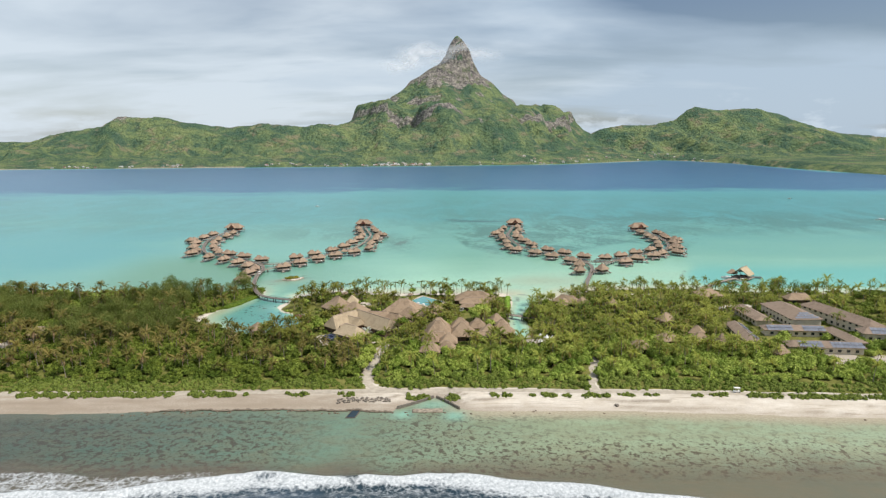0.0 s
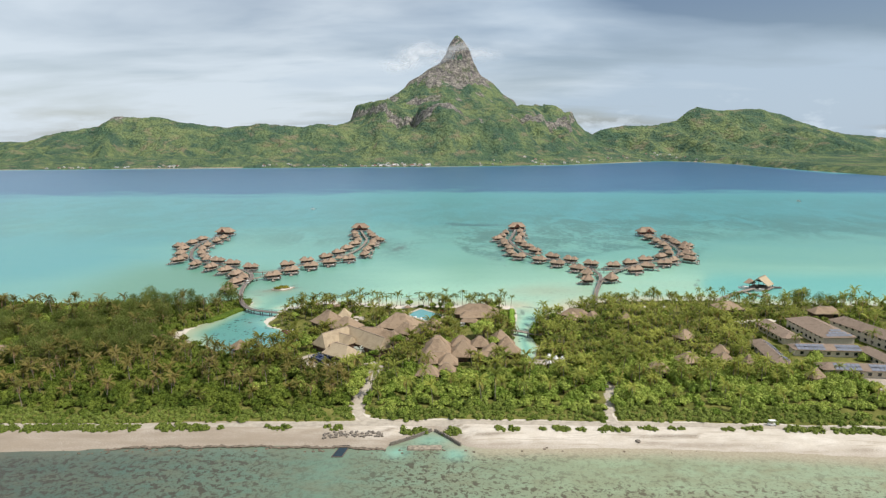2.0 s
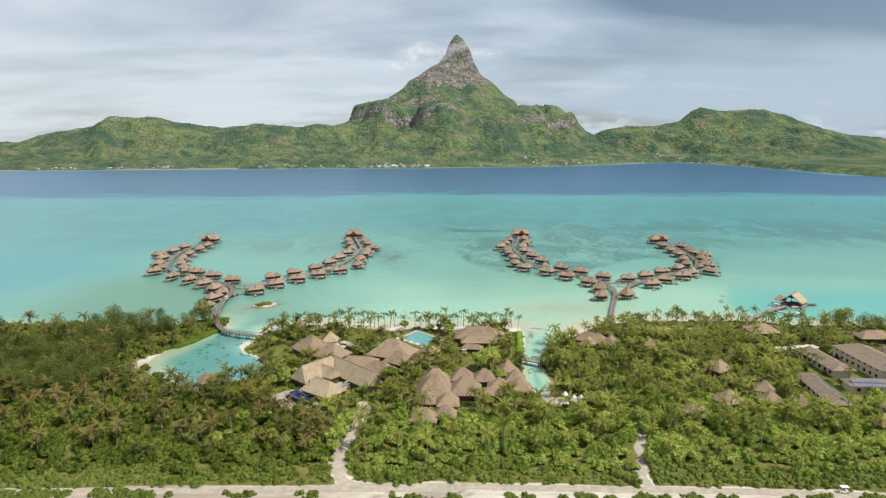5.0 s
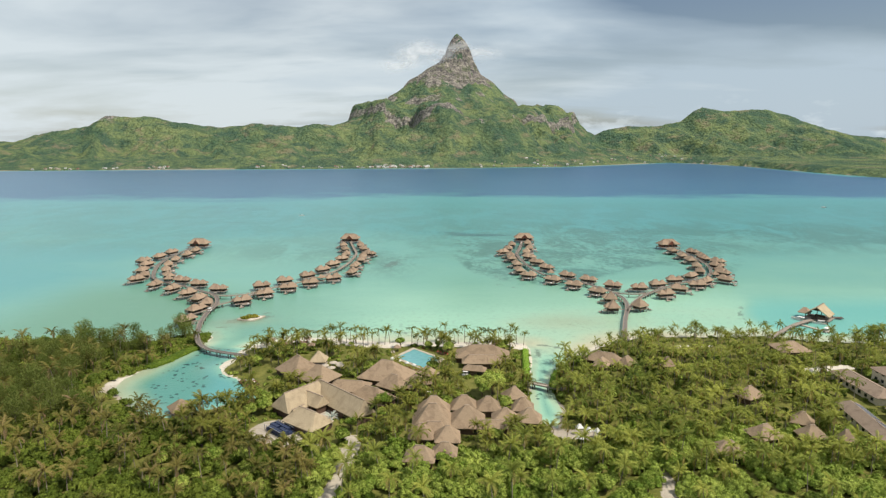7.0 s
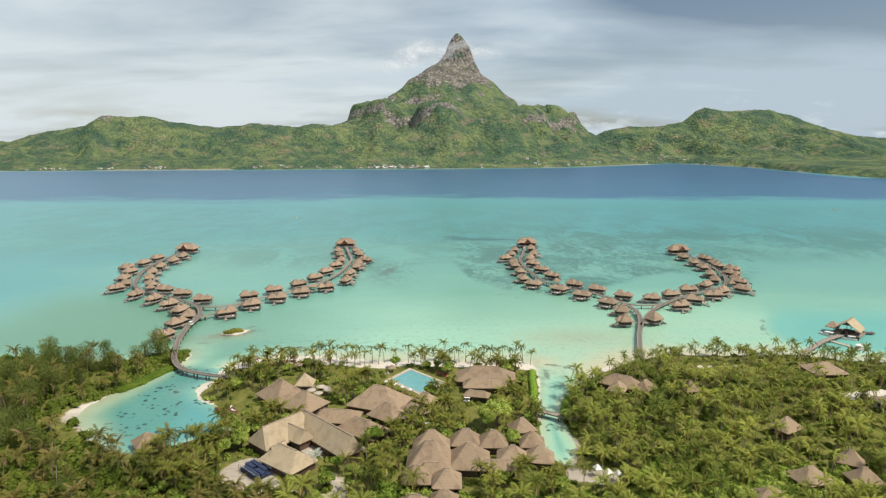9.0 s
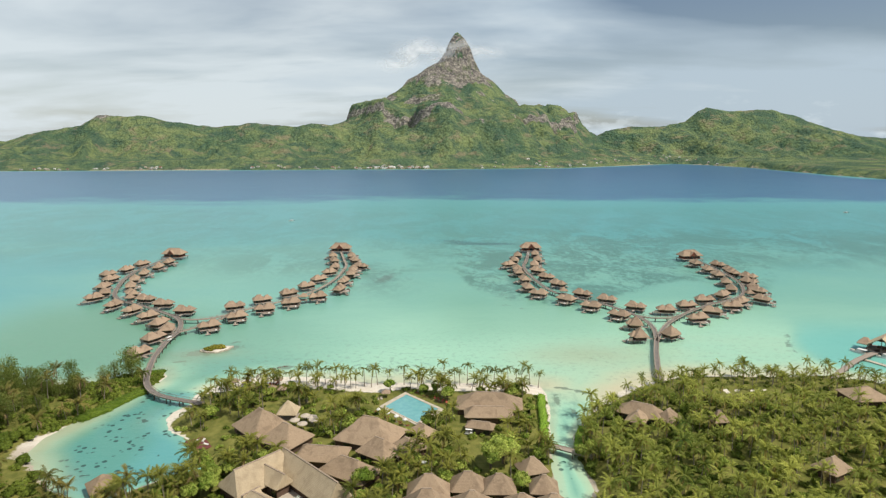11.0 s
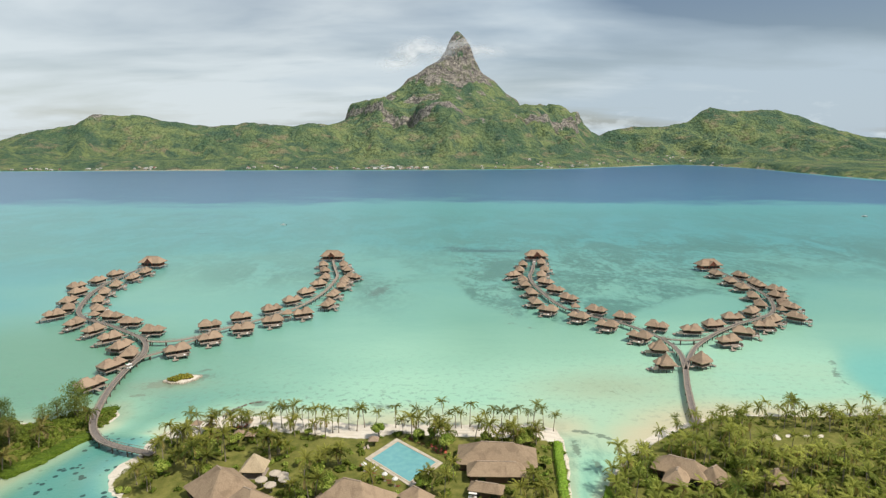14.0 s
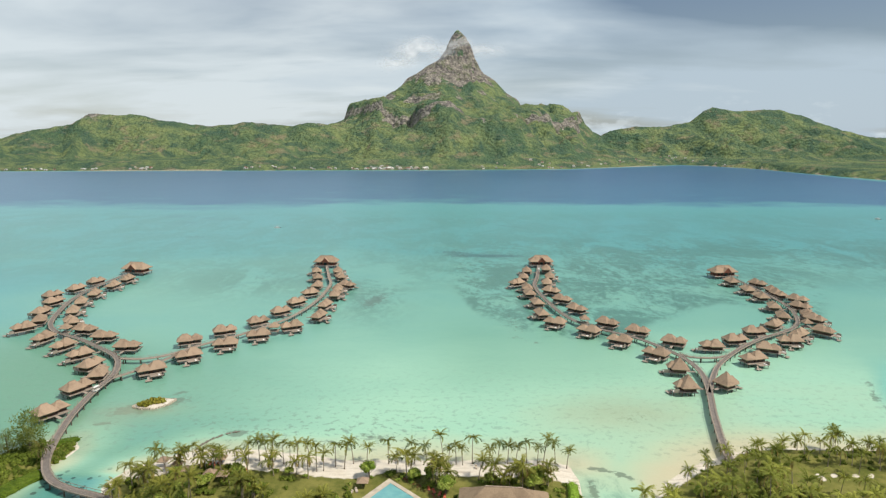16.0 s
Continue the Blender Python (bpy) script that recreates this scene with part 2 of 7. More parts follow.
    dark = m.calc("MAXIMUM", m.ramp(m.calc("SUBTRACT", blot, m.calc("MULTIPLY", east, 0.03)), [(0.515, 0.0), (0.54, 0.95)]), m.ramp(fine, [(0.575, 0.0), (0.61, 0.8)]))
    rc = m.mix(m.calc("MULTIPLY", dark, m.attr("coral")), rc, m.mix(east, (0.026, 0.028, 0.018), (0.122, 0.102, 0.062)))
    rc = m.mix(m.attr("crest"), rc, m.mix(m.ramp(rub, [(0.35, 0.0), (0.65, 1.0)]), (0.085, 0.06, 0.042), (0.125, 0.095, 0.062)))
    c = m.mix(reef, c, rc)
    # breakers
    lace = m.voronoi(0.55, m.coords((1, 0.8, 1)), "DISTANCE_TO_EDGE")
    froth = m.noise(0.42, 9, 0.78, m.coords((0.8, 1.0, 1)), 0.8)
    fo = m.attr("foam")
    veins = m.ramp(lace, [(0.0, 0.09), (0.2, 0.0)])
    lacy = m.ramp(m.calc("ADD", m.calc("ADD", froth, veins), m.calc("MULTIPLY", fo, 0.46)), [(0.64, 0.0), (0.86, 1.0)])
    fm = m.calc("MULTIPLY", lacy, m.ramp(fo, [(0.02, 0.0), (0.2, 1.0)]))
    c = m.mix(fm, c, m.mix(m.ramp(m.noise(1.1, 6, 0.7), [(0.3, 0.0), (0.65, 1.0)]), (0.30, 0.33, 0.34), (0.66, 0.68, 0.68)))
    m.colour(c)
    m.put(m.mix(fm, (0.32, 0.32, 0.32), (0.8, 0.8, 0.8)), m.b.inputs["Roughness"])
    chop = m.calc("ADD", m.noise(0.9, 5, 0.65, m.coords((0.6, 1.0, 1))), m.calc("MULTIPLY", m.noise(0.09, 4, 0.6, m.coords((0.5, 1, 1))), 1.4))
    m.bump(m.calc("ADD", chop, m.calc("MULTIPLY", m.calc("MULTIPLY", froth, fm), 3.0)), 0.35, 0.25)
    return m.m


WATER_STOPS = [(0.0, (0.50, 0.46, 0.31)), (0.12, (0.40, 0.50, 0.345)), (0.24, (0.300, 0.525, 0.385)), (0.42, (0.174, 0.382, 0.300)),
               (0.60, (0.088, 0.300, 0.294)), (0.73, (0.095, 0.305, 0.320)), (0.80, (0.050, 0.148, 0.240)), (0.90, (0.042, 0.106, 0.202)), (1.0, (0.012, 0.032, 0.045))]
M_WATER = water_material()


def ground_material():
    m = Mat("island_ground", 0.95, spec=0.15)
    n, fine = m.noise(0.25, 5, 0.6), m.noise(2.6, 6, 0.7)
    drift = m.noise(0.5, 6, 0.65, m.coords((0.16, 1.4, 1), rot=(0, 0, 0.02)), 0.4)
    sand = m.mix(m.ramp(n, [(0.3, 0.0), (0.7, 1.0)]), (0.70, 0.645, 0.56), (0.60, 0.535, 0.44))
    sand = m.mix(m.ramp(drift, [(0.54, 0.0), (0.64, 0.6)]), sand, (0.38, 0.32, 0.245))
    sand = m.mix(m.ramp(fine, [(0.45, 0.0), (0.8, 0.5)]), sand, (0.36, 0.30, 0.23))
    sand = m.mix(m.calc("MULTIPLY", m.attr("drab"), m.ramp(m.noise(0.10, 6, 0.68, m.coords((0.35, 1.6, 1)), 0.5), [(0.38, 0.0), (0.62, 1.0)])), sand, (0.36, 0.295, 0.215))
    sand = m.mix(m.calc("MULTIPLY", m.attr("wrack"), m.ramp(fine, [(0.30, 0.2), (0.6, 1.0)])), sand, (0.17, 0.13, 0.09))
    wet = m.attr("wet")
    sand = m.mix(m.calc("MULTIPLY", wet, m.ramp(fine, [(0.25, 0.5), (0.6, 1.0)])), sand, (0.30, 0.245, 0.185))
    grass = m.mix(m.ramp(n, [(0.35, 0.0), (0.65, 1.0)]), (0.092, 0.108, 0.020), (0.205, 0.195, 0.052))
    grass = m.mix(m.ramp(fine, [(0.5, 0.0), (0.75, 0.7)]), grass, (0.17, 0.140, 0.062))
    edge = m.calc("ADD", m.attr("veg"), m.calc("MULTIPLY", m.calc("SUBTRACT", m.noise(0.6, 5, 0.65), 0.5), 0.7))
    c = m.mix(m.ramp(edge, [(0.42, 0.0), (0.58, 1.0)]), sand, grass)
    m.colour(c)
    m.bump(m.calc("ADD", fine, n), 0.6, 0.25)
    return m.m


def mountain_material():
    m = Mat("mountain_forest", 0.95, spec=0.05)
    geo = m.node("ShaderNodeNewGeometry")
    sep = m.node("ShaderNodeSeparateXYZ")
    m.put(geo.outputs["Normal"], sep.inputs[0])
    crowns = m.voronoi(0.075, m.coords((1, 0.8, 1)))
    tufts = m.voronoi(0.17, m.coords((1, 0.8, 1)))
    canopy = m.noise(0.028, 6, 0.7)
    stand_shade = m.noise(0.0052, 5, 0.6, dist=0.5)
    grove = m.noise(0.0115, 6, 0.66, dist=0.7)
    # broad shaded zones painted by noise; greens kept bluish in place of haze
    c = m.mix(m.ramp(stand_shade, [(0.40, 0.0), (0.60, 1.0)]), (0.092, 0.160, 0.088), (0.208, 0.262, 0.112))
    c = m.mix(m.ramp(grove, [(0.40, 0.85), (0.50, 0.0)]), c, (0.058, 0.116, 0.088))
    c = m.mix(m.ramp(grove, [(0.54, 0.0), (0.66, 0.7)]), c, (0.272, 0.312, 0.136))
    # hollows and gaps between crowns darkened, tuft centres lightened, like shade and sunlight
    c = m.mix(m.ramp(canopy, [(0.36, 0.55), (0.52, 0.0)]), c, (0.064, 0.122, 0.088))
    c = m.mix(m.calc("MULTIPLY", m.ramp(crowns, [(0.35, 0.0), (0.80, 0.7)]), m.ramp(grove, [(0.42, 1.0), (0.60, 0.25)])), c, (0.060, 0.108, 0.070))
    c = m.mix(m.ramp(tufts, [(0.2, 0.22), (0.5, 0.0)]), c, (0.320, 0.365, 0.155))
    dry = m.noise(0.012, 5, 0.65, m.coords((1, 1, 2.2)), 0.4)
    c = m.mix(m.ramp(dry, [(0.55, 0.0), (0.66, 0.7)]), c, (0.31, 0.255, 0.165))
    rockn = m.noise(0.05, 8, 0.72, m.coords((1.7, 1.7, 0.36)), 0.5)
    seams = m.noise(0.02, 6, 0.7, m.coords((0.6, 0.6, 3.0)), 0.5)
    patch = m.noise(0.010, 5, 0.6, m.coords((0.8, 0.8, 2.4)), 0.5)
    rock = m.ramp(m.calc("ADD", m.calc("MULTIPLY", rockn, 0.65), m.calc("MULTIPLY", seams, 0.35)), [(0.38, (0.070, 0.068, 0.080)), (0.48, (0.205, 0.185, 0.170)), (0.58, (0.43, 0.39, 0.33))])
    rock = m.mix(m.ramp(canopy, [(0.50, 0.0), (0.62, 0.7)]), rock, (0.120, 0.150, 0.075))
    bare = m.calc("ADD", m.attr("rock"), m.calc("ADD", m.calc("MULTIPLY", m.calc("SUBTRACT", rockn, 0.5), 0.9), m.calc("MULTIPLY", m.calc("SUBTRACT", patch, 0.5), 0.8)))
    bare = m.calc("ADD", bare, m.ramp(sep.outputs[2], [(0.30, 0.35), (0.55, 0.0)]))
    c = m.mix(m.ramp(bare, [(0.47, 0.0), (0.68, 1.0)]), c, rock)
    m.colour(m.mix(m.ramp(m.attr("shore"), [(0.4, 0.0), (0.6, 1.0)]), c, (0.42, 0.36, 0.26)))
    m.bump(m.calc("ADD", m.calc("MULTIPLY", crowns, -1.0), m.calc("ADD", m.calc("MULTIPLY", canopy, 0.8), m.calc("MULTIPLY", rockn, 1.6))), 1.0, 9.0)
    return m.m


M_GROUND, M_MOUNT = ground_material(), mountain_material()
M_THATCH = thatch("weathered_thatch", (0.300, 0.215, 0.150), (0.395, 0.290, 0.208), (0.185, 0.130, 0.092))
M_THATCH_OLD = thatch("greyed_thatch", (0.290, 0.210, 0.140), (0.385, 0.287, 0.195), (0.175, 0.123, 0.085))
M_THATCH_NEW = thatch("fresh_thatch", (0.42, 0.330, 0.215), (0.53, 0.425, 0.290), (0.285, 0.218, 0.140))
M_RIDGE = plain("ridge_thatch", (0.36, 0.275, 0.20), 0.9, var=0.2)
M_SHINGLE = thatch("brown_shingle", (0.240, 0.178, 0.132), (0.300, 0.230, 0.175), (0.165, 0.120, 0.090))
M_WALL_DARK = timber("red_brown_timber", (0.080, 0.050, 0.036), (0.135, 0.085, 0.060))
M_RED_TIMBER = timber("oxblood_timber", (0.185, 0.062, 0.040), (0.260, 0.095, 0.060))
M_WALL_PALE = plain("cream_plaster", (0.68, 0.60, 0.47), 0.85)
M_DECK = timber("weathered_deck", (0.26, 0.215, 0.175), (0.36, 0.30, 0.25))
M_PILE = timber("wet_pile", (0.10, 0.08, 0.065), (0.17, 0.135, 0.11))
M_PATH = plain("grey_paving", (0.215, 0.185, 0.165), 0.9, var=0.2)
M_TRACK = plain("pale_sand_track", (0.50, 0.435, 0.345), 0.95, var=0.14, scale=0.5)
M_GLASS_DARK = plain("dark_glazing", (0.03, 0.035, 0.035), 0.15, var=0.05, spec=0.6)
M_WHITE = plain("white_canvas", (0.76, 0.74, 0.70), 0.7, var=0.05)
M_CREAM = plain("cream_canvas", (0.47, 0.40, 0.32), 0.8, var=0.06)
M_BAR = plain("damp_packed_sand", (0.40, 0.335, 0.25), 0.95, var=0.3, scale=0.8)
M_LEDGE = plain("brown_beach_rock", (0.215, 0.168, 0.122), 0.95, var=0.3, scale=1.2)
M_STONE = plain("grey_coral_stone", (0.24, 0.205, 0.165), 0.95, var=0.3, scale=2.5)
M_SLATE = plain("slate_blue_net", (0.022, 0.045, 0.062), 0.7, var=0.2)
M_BLUE = plain("blue_steel", (0.022, 0.036, 0.085), 0.45, var=0.1)
M_SOLAR = plain("solar_cell", (0.235, 0.25, 0.285), 0.22, var=0.12, spec=0.6)
M_SILVER = plain("aluminium", (0.55, 0.56, 0.58), 0.4, 0.6, var=0.05)
M_TRUNK = timber("palm_trunk", (0.23, 0.19, 0.145), (0.32, 0.27, 0.21))
M_BARK = timber("tree_bark", (0.11, 0.085, 0.06), (0.18, 0.14, 0.10))
M_RED = plain("red_shade_cloth", (0.16, 0.045, 0.04), 0.8)
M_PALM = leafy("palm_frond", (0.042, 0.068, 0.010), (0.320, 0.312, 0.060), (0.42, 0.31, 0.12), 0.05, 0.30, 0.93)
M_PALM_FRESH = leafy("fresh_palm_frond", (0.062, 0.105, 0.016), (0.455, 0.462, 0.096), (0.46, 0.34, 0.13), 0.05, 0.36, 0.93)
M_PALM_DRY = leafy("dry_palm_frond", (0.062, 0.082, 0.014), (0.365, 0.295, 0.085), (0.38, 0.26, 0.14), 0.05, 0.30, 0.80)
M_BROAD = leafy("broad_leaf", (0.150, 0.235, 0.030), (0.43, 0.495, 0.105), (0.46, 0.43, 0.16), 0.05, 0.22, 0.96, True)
# dark green leaf, also standing in for cloud shade and gaps under palms
M_SHADED_DARKLEAF = leafy("shaded_dark_leaf", (0.068, 0.108, 0.013), (0.205, 0.250, 0.040), (0.21, 0.19, 0.05), 0.045, 0.2, 0.95, True)
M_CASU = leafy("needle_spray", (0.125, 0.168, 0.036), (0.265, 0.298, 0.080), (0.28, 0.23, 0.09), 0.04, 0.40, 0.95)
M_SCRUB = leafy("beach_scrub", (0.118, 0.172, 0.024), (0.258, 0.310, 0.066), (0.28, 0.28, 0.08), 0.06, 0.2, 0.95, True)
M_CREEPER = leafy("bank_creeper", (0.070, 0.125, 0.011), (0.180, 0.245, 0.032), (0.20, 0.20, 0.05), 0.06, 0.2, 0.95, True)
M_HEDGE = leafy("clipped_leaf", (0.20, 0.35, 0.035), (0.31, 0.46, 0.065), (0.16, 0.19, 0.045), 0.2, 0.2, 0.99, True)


# ---------------------------------------------------------------- mesh helpers
class Geo:
    """Vertices and faces, gathered before they become one mesh."""

    def __init__(self):
        self.v, self.f = [], []

    def add(self, verts, faces):
        n = len(self.v)
        self.v += [tuple(p) for p in verts]
        self.f += [tuple(i + n for i in q) for q in faces]
        return self

    def box(self, x, y, z, sx, sy, sz, rz=0.0, taper=1.0, bev=0.0):
        """A box on its base centre (x, y, z)."""
        c, s = math.cos(radians(rz)), math.sin(radians(rz))
        pts = []
        rings = [(0, 1.0), (1, taper)] if not bev else [(0, 1.0), (1 - bev / sz, taper), (1, taper * (1 - 2 * bev / max(sx, sy)))]
        for h, k in rings:
            for a, b in ((-1, -1), (1, -1), (1, 1), (-1, 1)):
                px, py = a * sx / 2 * k, b * sy / 2 * k
                pts.append((x + px * c - py * s, y + px * s + py * c, z + sz * h))
        faces = [(3, 2, 1, 0)]
        for r in range(len(rings) - 1):
            o = 4 * r
            faces += [(o + i, o + (i + 1) % 4, o + 4 + (i + 1) % 4, o + 4 + i) for i in range(4)]
        o = 4 * (len(rings) - 1)
        faces.append((o, o + 1, o + 2, o + 3))
        return self.add(pts, faces)

    def tube(self, path, radii, sides=6):
        """A tapered tube along a path."""
        pts, faces = [], []
        for (px, py, pz), r in zip(path, radii):
            pts += [(px + r * math.cos(2 * math.pi * i / sides), py + r * math.sin(2 * math.pi * i / sides), pz) for i in range(sides)]
        for k in range(len(path) - 1):
            o = k * sides
            faces += [(o + i, o + (i + 1) % sides, o + sides + (i + 1) % sides, o + sides + i) for i in range(sides)]
        faces += [tuple(range(sides))[::-1], tuple(range(len(pts) - sides, len(pts)))]
        return self.add(pts, faces)

    def hip(self, x, y, z, w, d, rise, ridge, thick=0.28, rz=0.0, sag=0.05, rnd=0.0):
        """A thatched hip roof: eaves w by d at height z, a ridge of the given length along x."""
        c, s = math.cos(radians(rz)), math.sin(radians(rz))
        rings = [(-0.02, -thick), (0.0, 0.0), (0.30, 0), (0.65, 0), (0.93, 0), (1.0, 0)]
        pts, faces, n = [], [], 12
        for j, (t, dz) in enumerate(rings):
            tt = max(t, 0.0)
            hx = (w / 2) * (1 - tt) + (ridge / 2 + 0.10) * tt
            hy = (d / 2) * (1 - tt) + 0.16 * tt
            if j == 0:
                hx, hy = hx - 0.18, hy - 0.18
            zz = z + rise * tt - sag * rise * 4 * tt * (1 - tt) * 0.5 + (dz if j == 0 else 0)
            edge = []
            for a, b, a2, b2 in ((-1, -1, 1, -1), (1, -1, 1, 1), (1, 1, -1, 1), (-1, 1, -1, -1)):
                for k in range(3):
                    u = (0.05, 0.5, 0.95)[k]
                    edge.append(((a * (1 - u) + a2 * u) * hx, (b * (1 - u) + b2 * u) * hy))
            for px, py in edge:
                jx = noise.noise((px * 0.9 + x, py * 0.9 + y, j * 3.1)) * 0.10 if j < 5 else 0
                pts.append((x + px * c - py * s, y + px * s + py * c, zz + jx))
        for r in range(len(rings) - 1):
            o = r * n
            faces += [(o + i, o + (i + 1) % n, o + n + (i + 1) % n, o + n + i) for i in range(n)]
        faces.append(tuple(range(n))[::-1])
        faces.append(tuple(range(len(pts) - n, len(pts))))
        return self.add(pts, faces)

    def mesh(self, name, mat, smooth=False):
        me = bpy.data.meshes.new(name)
        me.from_pydata(self.v, [], self.f)
        me.materials.append(mat)
        if smooth:
            me.polygons.foreach_set("use_smooth", [True] * len(me.polygons))
        me.update()
        return me


def part(name, geo, mat, parent=None, label="", smooth=False):
    """One mesh object, under a thing or a part where one is given."""
    ob = new(name, geo.mesh(name, mat, smooth))
    if parent is not None:
        ob.parent = parent
    return tagged(ob, label)


def empty(name, label, category, group="", m=None):
    ob = new(name)
    ob.empty_display_size = 0.5
    if m is not None:
        ob.matrix_basis = m
    return tagged(ob, label, category, group)


def array_mesh(name, verts, faces, mat, smooth=False, tone=None):
    """A mesh from arrays: triangles or quads, all of one kind."""
    me = bpy.data.meshes.new(name)
    k = faces.shape[1]
    me.vertices.add(len(verts)), me.loops.add(faces.size), me.polygons.add(len(faces))
    me.vertices.foreach_set("co", np.ascontiguousarray(verts, dtype=np.float32).ravel())
    me.loops.foreach_set("vertex_index", np.ascontiguousarray(faces, dtype=np.int32).ravel())
    me.polygons.foreach_set("loop_start", np.arange(0, faces.size, k, dtype=np.int32))
    me.polygons.foreach_set("use_smooth", np.full(len(faces), smooth))
    me.materials.append(mat)
    me.update(calc_edges=True)
    if tone is not None:
        at = me.attributes.new("tone", "FLOAT", "POINT")
        at.data.foreach_set("value", np.ascontiguousarray(tone, dtype=np.float32))
    return me


def lay(table, x):
    """Straight lines between (x, value) pairs."""
    t = np.array(table, float)
    return np.interp(x, t[:, 0], t[:, 1])


def smooth(a, b, x):
    t = np.clip((x - a) / (b - a), 0, 1)
    return t * t * (3 - 2 * t)


def wave_noise(x, y, scale, seed, octaves=4, gain=0.5):
    """Smooth value noise on arrays."""
    rng = np.random.RandomState(seed)
    total, amp, norm = np.zeros(np.shape(x)), 1.0, 0.0
    for o in range(octaves):
        g = rng.rand(257, 257)
        u, v = np.asarray(x) / scale + 37.3 * o, np.asarray(y) / scale + 11.9 * o
        i, j = np.floor(u).astype(int), np.floor(v).astype(int)
        fu, fv = u - i, v - j
        fu, fv = fu * fu * (3 - 2 * fu), fv * fv * (3 - 2 * fv)
        i0, i1, j0, j1 = i % 256, (i + 1) % 256, j % 256, (j + 1) % 256
        total += amp * ((g[i0, j0] * (1 - fu) + g[i1, j0] * fu) * (1 - fv) + (g[i0, j1] * (1 - fu) + g[i1, j1] * fu) * fv)
        norm, amp, scale = norm + amp, amp * gain, scale / 2.03
    return total / norm * 2 - 1


# ---------------------------------------------------------------- the plan of the low island
LAGOON_SIDE = [(-900, 405), (-222, 398), (-160, 398), (-143, 401), (-134, 411), (-124, 413), (-119.5, 406), (-119.5, 397), (-123, 391),
               (-125.5, 381), (-130, 369), (-133, 358), (-136, 348), (-135, 337), (-124.5, 325.5), (-115, 318), (-104, 313), (-97.5, 312), (-91, 318), (-84, 326), (-74, 331), (-79.5, 338), (-89, 349),
               (-98, 356), (-102.5, 364), (-102, 371), (-99, 378), (-101, 385), (-97, 394), (-88, 401), (-80, 407), (-60, 406), (-42, 402), (-28, 399.5), (-5, 400), (14, 399.5), (32, 400),
               (40, 396), (41, 388), (40, 375), (37, 355), (35.3, 343), (33, 312), (39, 304), (43, 318), (41.5, 336), (43.5, 352), (50, 364), (58, 376), (66, 387),
               (79, 398), (93, 405.5), (110, 409), (135, 408), (165, 410), (181, 402), (220, 398), (900, 390)]
OCEAN_SIDE = [(900, 192), (250, 207), (140, 213.5), (78, 218.5), (30, 219.5), (9, 219), (4, 222), (-4, 231), (-6, 231.5), (-18.5, 222.5), (-20, 219.5), (-42, 220.5), (-70, 221), (-139, 217), (-260, 212), (-900, 203)]
ISLAND = np.array(LAGOON_SIDE + OCEAN_SIDE, float)


def shore_distance(x, y):
    """Metres from the waterline, positive on land."""
    x, y = np.asarray(x, float), np.asarray(y, float)
    best, inside = np.full(x.shape, 1e9), np.zeros(x.shape, bool)
    for (ax, ay), (bx, by) in zip(ISLAND, np.roll(ISLAND, -1, 0)):
        dx, dy = bx - ax, by - ay
        t = np.clip(((x - ax) * dx + (y - ay) * dy) / (dx * dx + dy * dy), 0, 1)
        best = np.minimum(best, np.hypot(x - ax - t * dx, y - ay - t * dy))
        if dy:
            inside ^= ((ay > y) != (by > y)) & (x < (bx - ax) * (y - ay) / dy + ax)
    return np.where(inside, best, -best)


def wobbled(x, y):
    return shore_distance(x, y) + 1.3 * wave_noise(x, y, 11.0, 5, 3) * smooth(6, 14, np.hypot(np.asarray(x) + 6, np.asarray(y) - 226))


def land_height(x, y):
    d = wobbled(x, y)
    up = 1.7 * smooth(0, 11, d) + 0.35 * smooth(8, 40, d)
    return np.where(d > 0, up - 0.02, np.maximum(-2.5, 0.16 * d - 0.02)) + np.where(d > 4, 0.12 * wave_noise(x, y, 9, 8, 3), 0)


def ground_z(x, y):
    return float(land_height(np.array([x]), np.array([y]))[0])


def along(points, step):
    """Points every step metres on a smooth line through the given ones, with the way ahead."""
    p = [Vector((*q, 0)) for q in points]
    p = [2 * p[0] - p[1]] + p + [2 * p[-1] - p[-2]]
    dense = []
    for i in range(1, len(p) - 2):
        a, b, c, d = p[i - 1:i + 3]
        n = max(2, int((c - b).length / 0.5))
        for k in range(n):
            t = k / n
            dense.append(0.5 * (2 * b + (c - a) * t + (2 * a - 5 * b + 4 * c - d) * t * t + (3 * b - a - 3 * c + d) * t ** 3))
    dense.append(p[-2])
    out, left = [dense[0]], step
    for a, b in zip(dense, dense[1:]):
        left -= (b - a).length
        if left <= 0:
            out.append(b)
            left = step
    if (out[-1] - dense[-1]).length > step * 0.4:
        out.append(dense[-1])
    res = []
    for i, q in enumerate(out):
        w = (out[min(i + 1, len(out) - 1)] - out[max(i - 1, 0)]).normalized()
        res.append((q.x, q.y, w.x, w.y))
    return res


# ---------------------------------------------------------------- water, ground, mountain
def graded(spans):
    out = []
    for a, b, s in spans:
        out += list(np.arange(a, b, s))
    return np.array(out + [spans[-1][1]])


